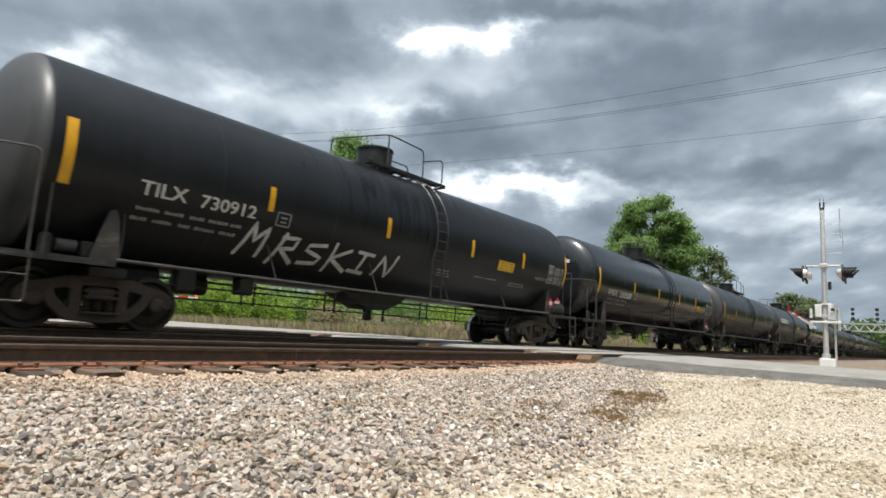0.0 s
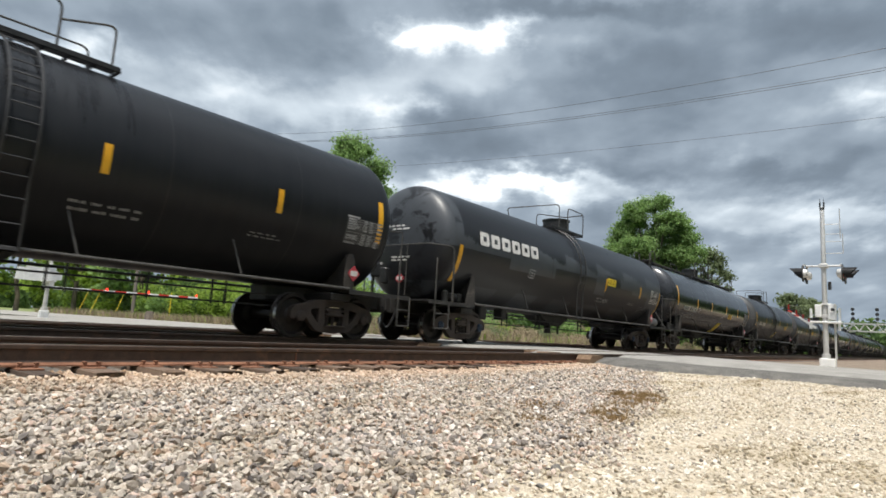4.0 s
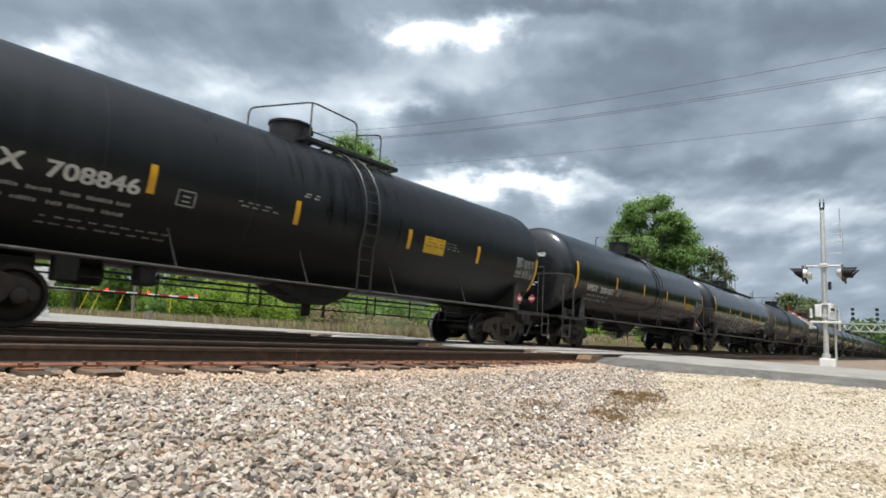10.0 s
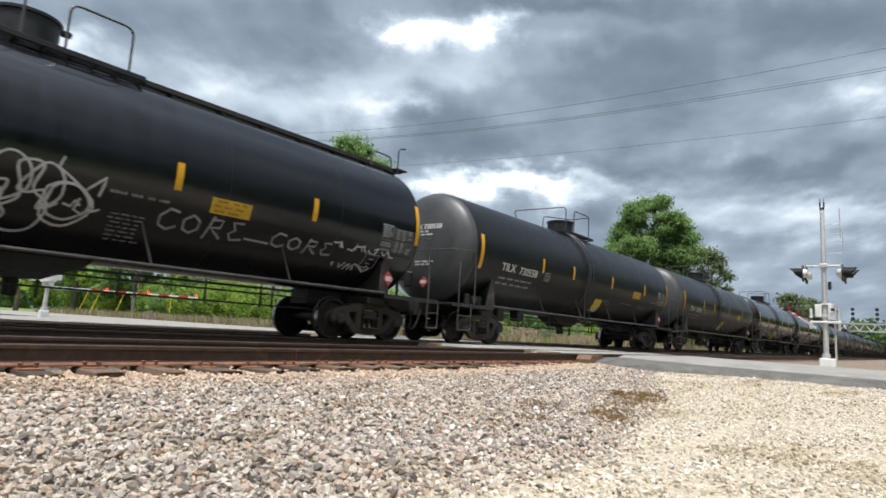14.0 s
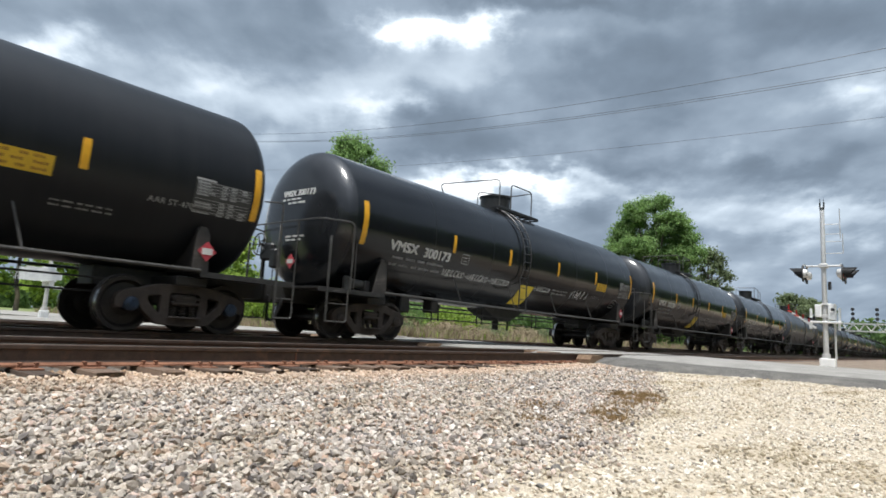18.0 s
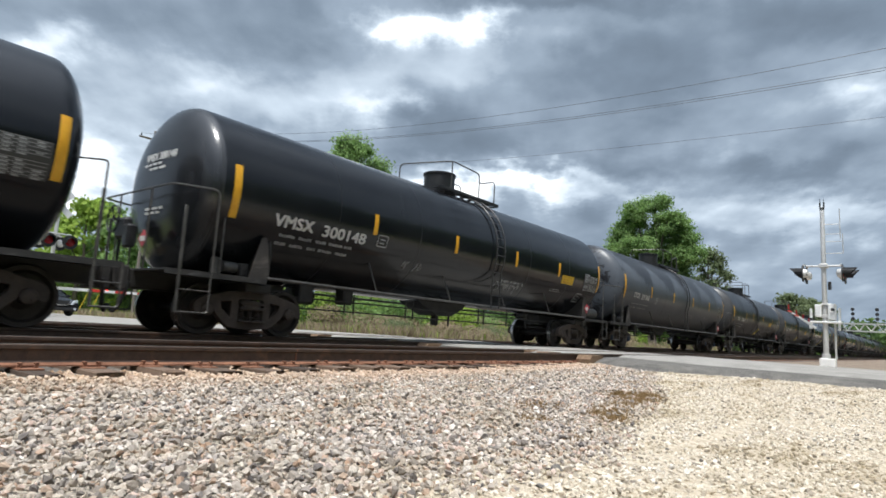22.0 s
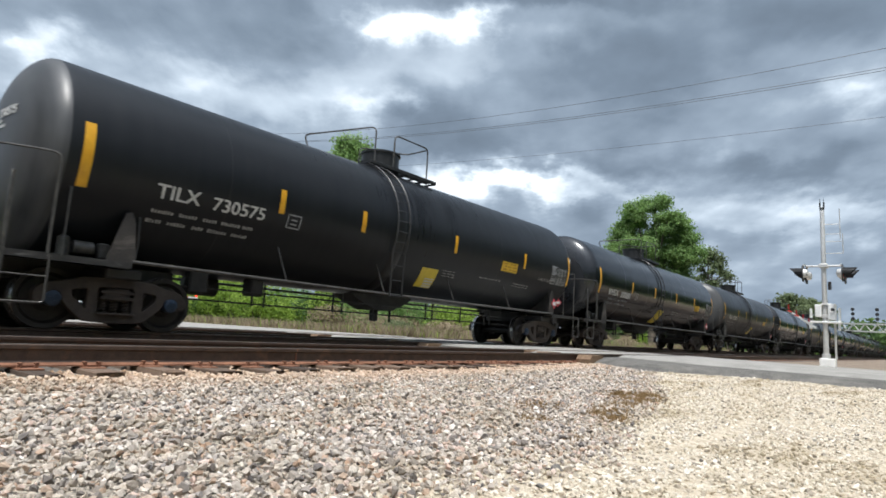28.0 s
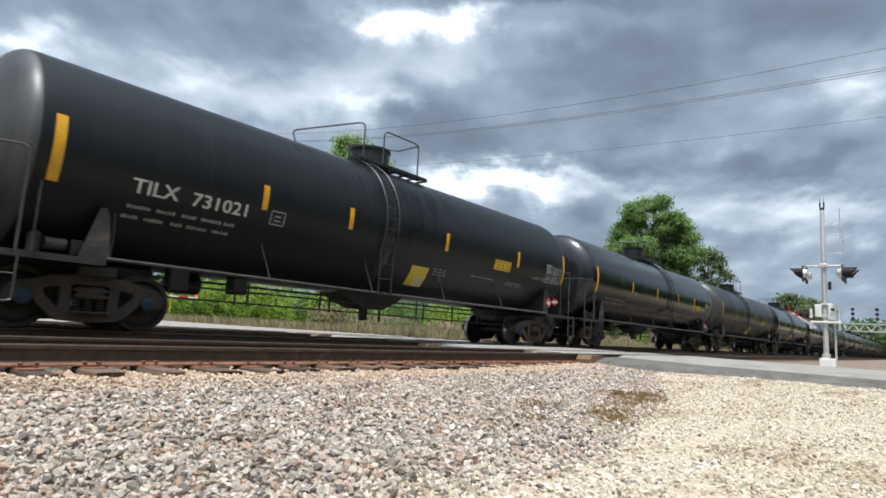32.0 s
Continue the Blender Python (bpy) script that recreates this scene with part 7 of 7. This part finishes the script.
def verges():
    rng = random.Random(31)
    green, dry, weeds = [], [], []
    for _ in range(46000):
        y = 18.6 + 34 * rng.random() ** 1.5
        x = 20.7 + skew(y) + 60 * rng.random() ** 2.2
        (green if rng.random() < 0.14 else dry).append((x, y, ground_z(x, y) - 0.02, rng.uniform(0.25, 0.85)))
    for _ in range(6000):
        x, y = -6 + 14 * rng.random(), 31 + 26 * rng.random()
        x += skew(y)
        green.append((x, y, ground_z(x, y) - 0.02, rng.uniform(0.05, 0.16)))
    for cx, cy, r, n in ((7.1, 2.62, 0.24, 3600), (6.85, 2.78, 0.24, 2200), (6.55, 2.52, 0.28, 1900), (6.0, 2.42, 0.26, 1000), (5.05, 2.22, 0.20, 1500), (5.5, 2.32, 0.24, 900), (4.9, 2.05, 0.2, 500), (4.85, 2.72, 0.26, 900), (4.15, 2.40, 0.22, 500), (8.1, 3.2, 0.25, 250), (3.75, 1.85, 0.2, 160)):
        for _ in range(n):
            x, y = rng.gauss(cx, r * 0.6), rng.gauss(cy, r * 0.36)
            weeds.append((x, y, ground_z(x, y) + 0.004, rng.uniform(0.02, 0.05)))
    blades("tall_grass", "mixed tall green verge grass", "grass", green, LEAF_LIME, 1)
    blades("tall_grass", "dry straw-coloured verge grass", "grass", dry, DRY, 2)
    blades("withered_weeds", "patch of withered orange-brown weeds in the gravel", "weeds", weeds, STRAW, 3)


verges()


def stump(x, y):
    bm = bmesh.new()
    lathe(bm, [(0, 0.34), (0.2, 0.27), (0.75, 0.24), (0.80, 0.20)], 12, "z")
    for v in bm.verts:
        v.co += Vector((noise.noise(v.co * 5), noise.noise(v.co * 5 + Vector((9, 0, 0))), 0)) * 0.06
    ob = new("tree_stump", done("tree_stump", bm, BARK, 40))
    ob.location = (x, y, ground_z(x, y) - 0.02)
    tagged(ob, "weathered grey-brown tree stump in the grass", "stump")


stump(17.6, 38.0)


def guy_marker(x, y, lean):
    bm = bmesh.new()
    tube(bm, [(0, 0, -0.1), (lean, 0.1, 2.2)], 0.026, 8)
    ob = new("guy_wire_marker", done("guy_wire_marker", bm, WARN_YELLOW, 40))
    ob.location = (x, y, ground_z(x, y))
    tagged(ob, "yellow plastic guy wire marker leaning in the verge", "marker", "yellow guy wire markers")


for x, y, l in ((18.3, 52.0, 0.8), (19.4, 52.6, 0.8), (20.3, 50.0, 0.7), (20.6, 41.5, 0.05)):
    guy_marker(x, y, l)


# ---------------------------------------------------------------- signal bridge far down the line
def signal_bridge():
    b = thing("signal_bridge", "grey steel lattice signal bridge across the tracks", "signal bridge", pose(186, 0, -0.2))
    for y in (4.0, 24.0):
        bm = bmesh.new()
        for dx in (-0.5, 0.5):
            box(bm, (dx, y, 4.2), (0.16, 0.16, 8.4))
        for k in range(8):
            tube(bm, [(-0.5, y, k), (0.5, y, k + 1)], 0.04, 5)
        part("leg", bm, ALU, b)
    bm = bmesh.new()
    for dx in (-0.5, 0.5):
        for z in (6.7, 8.6):
            box(bm, (dx, 14.0, z), (0.34, 20.4, 0.34))
        for k in range(16):
            y = 4 + k * 1.25
            tube(bm, [(dx, y, 6.7 if k % 2 else 8.6), (dx, y + 1.25, 8.6 if k % 2 else 6.7)], 0.13, 5)
    part("truss", bm, ALU, b)
    for y in (8.9, 14.0):
        bm = bmesh.new()
        tube(bm, [(0, y, 8.4), (0, y, 12.9)], 0.08, 6)
        head = part("signal_mast", bm, ALU, b)
        for z in (9.9, 11.1, 12.3):
            bm = bmesh.new()
            lathe(bm, [(-0.25, 0.02), (-0.24, 0.42), (-0.18, 0.43), (-0.17, 0.02)], 16, "x", (0, y, z))
            part("signal_head", bm, MATTE, head, "round black signal head")
    return b


signal_bridge()


# ---------------------------------------------------------------- the waiting car
def saloon():
    """A dark saloon that waits beyond the far gate, its nose towards the railway (-y)."""
    c = thing("car", "near-black four-door saloon waiting behind the gate", "car")
    prof = [(-2.14, 0.26), (-2.24, 0.48), (-2.20, 0.66), (-1.98, 0.78), (-1.20, 0.95), (-0.85, 1.12), (-0.30, 1.38), (0.25, 1.46), (0.85, 1.42), (1.45, 1.18), (1.75, 1.04), (2.12, 1.00), (2.22, 0.60), (2.15, 0.28)]
    bm = bmesh.new()
    # body as a loft of ribs across the width
    ribs = []
    for k in range(9):
        s = -1 + k / 4
        rib = []
        for y, z in prof:
            w = 0.86 if z < 1.0 else 0.86 - 0.50 * (z - 1.0)
            bow = 0.12 * s * s
            rib.append(bm.verts.new((s * w, y * (1 - bow * 0.45), z - (0.05 * s ** 4 if z > 0.7 else 0))))
        ribs.append(rib)
    n = len(prof)
    for u, v in zip(ribs, ribs[1:]):
        for i in range(n):
            bm.faces.new((u[i], u[(i + 1) % n], v[(i + 1) % n], v[i])).smooth = True
    bm.faces.new(ribs[0][::-1])
    bm.faces.new(ribs[-1])
    part("body", bm, CAR_PAINT, c, smooth=45)
    bm = bmesh.new()
    vs = [bm.verts.new(p) for p in ((-0.72, -1.16, 0.99), (0.72, -1.16, 0.99), (0.60, -0.36, 1.375), (-0.60, -0.36, 1.375))]
    bm.faces.new(vs)
    bmesh.ops.solidify(bm, geom=list(bm.faces), thickness=0.02)
    part("windscreen", bm, CAR_GLASS, c)
    for s in (-1, 1):
        for pts in (((-1.05, 1.02), (0.05, 1.02), (0.05, 1.40), (-0.45, 1.38)), ((0.10, 1.02), (1.45, 1.02), (1.15, 1.30), (0.10, 1.40))):
            bm = bmesh.new()
            bm.faces.new([bm.verts.new((s * (0.868 - 0.50 * max(0, z - 1.0)), y, z)) for y, z in pts])
            bmesh.ops.solidify(bm, geom=list(bm.faces), thickness=0.012)
            part("side_window", bm, CAR_GLASS, c)
        bm = bmesh.new()
        box(bm, (s * 0.95, -0.85, 1.02), (0.20, 0.12, 0.13), None, 0.03)
        part("wing_mirror", bm, CAR_PAINT, c)
        bm = bmesh.new()
        plate(bm, [(s * 0.40, 0.58), (s * 0.70, 0.56), (s * 0.86, 0.70), (s * 0.84, 0.82), (s * 0.62, 0.76)], -2.26, -2.08)
        for v in bm.verts:
            v.co.y += 0.55 * max(0, abs(v.co.x) - 0.4)
        part("headlight", bm, HEADLAMP, c, "clear swept headlight")
        bm = bmesh.new()
        lathe(bm, [(-2.22, 0.01), (-2.22, 0.05), (-2.08, 0.05)], 12, "y", (s * 0.66, 0, 0.36))
        part("fog_lamp", bm, HEADLAMP, c)
        for y in (-1.38, 1.32):
            bm = bmesh.new()
            lathe(bm, [(-0.10, 0.20), (-0.11, 0.29), (-0.08, 0.315), (0.08, 0.315), (0.11, 0.29), (0.10, 0.20)], 24, "x", (s * 0.79, y, 0.315))
            w = part("wheel", bm, TYRE, c)
            bm = bmesh.new()
            lathe(bm, [(s * 0.06, 0.20), (s * 0.095, 0.205), (s * 0.10, 0.19), (s * 0.07, 0.05), (s * 0.10, 0.04), (s * 0.10, 0.01)], 20, "x", (s * 0.80, y, 0.315))
            part("rim", bm, CHROME, w, "silver alloy rim")
    bm = bmesh.new()
    plate(bm, [(-0.36, 0.76), (0.36, 0.76), (0.26, 0.52), (-0.26, 0.52)], -2.27, -2.22)
    g = part("grille", bm, MATTE, c, "black grille with a chrome surround")
    bm = bmesh.new()
    tube(bm, [(-0.38, -2.275, 0.77), (-0.25, -2.285, 0.54), (0.25, -2.285, 0.54), (0.38, -2.275, 0.77)], 0.02, 6)
    part("grille_surround", bm, CHROME, g)
    bm = bmesh.new()
    box(bm, (0, -2.25, 0.36), (1.1, 0.06, 0.14), None, 0.02)
    part("lower_intake", bm, MATTE, c)
    return c


CAR = saloon()


# ---------------------------------------------------------------- what moves
def train_run(t):
    """How far the train has come, in metres: it slows a little."""
    u = t / 10
    return 112.6726 * u - 2.16602 * u ** 2 - 0.91377 * u ** 3 + 0.148197 * u ** 4


def motions():
    times = [float(k) for k in range(33)]
    for car, centre, sets in CARS:
        walk(car, [(t, pose(centre - train_run(t), TRACKS[1], 0)) for t in times])
        for w, x in sets:
            # wheels roll while their car is within sight and near
            ts = [k / 20 for k in range(641) if -9 < centre + x - train_run(k / 20) < 34]
            if not ts:
                continue
            rows = [(t, pose(x, 0, AXLE, 0, -math.degrees(train_run(t) / AXLE), 0)) for t in ts]
            if ts[0] > 0:
                rows.insert(0, (0, rows[0][1]))
            if ts[-1] < 32:
                rows.append((32, rows[-1][1]))
            walk(w, rows)
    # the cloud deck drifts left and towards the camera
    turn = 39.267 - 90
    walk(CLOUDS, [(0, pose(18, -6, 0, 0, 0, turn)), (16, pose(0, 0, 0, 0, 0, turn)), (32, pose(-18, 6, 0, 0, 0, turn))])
    # the saloon rolls up to the gate and waits
    rows = ((0, 132.0), (12, 88.0), (18, 56.0), (20, 44.4), (20.5, 41.2), (21.0, 38.1), (21.6, 36.4), (22.5, 34.5), (23.4, 33.3), (26, 32.6), (31, 32.3), (32, 32.3))
    walk(CAR, [(t, pose(11.25 + (32.14 - y) * 0.1375, y, -0.035, 0, 0, 7.9)) for t, y in rows])


motions()
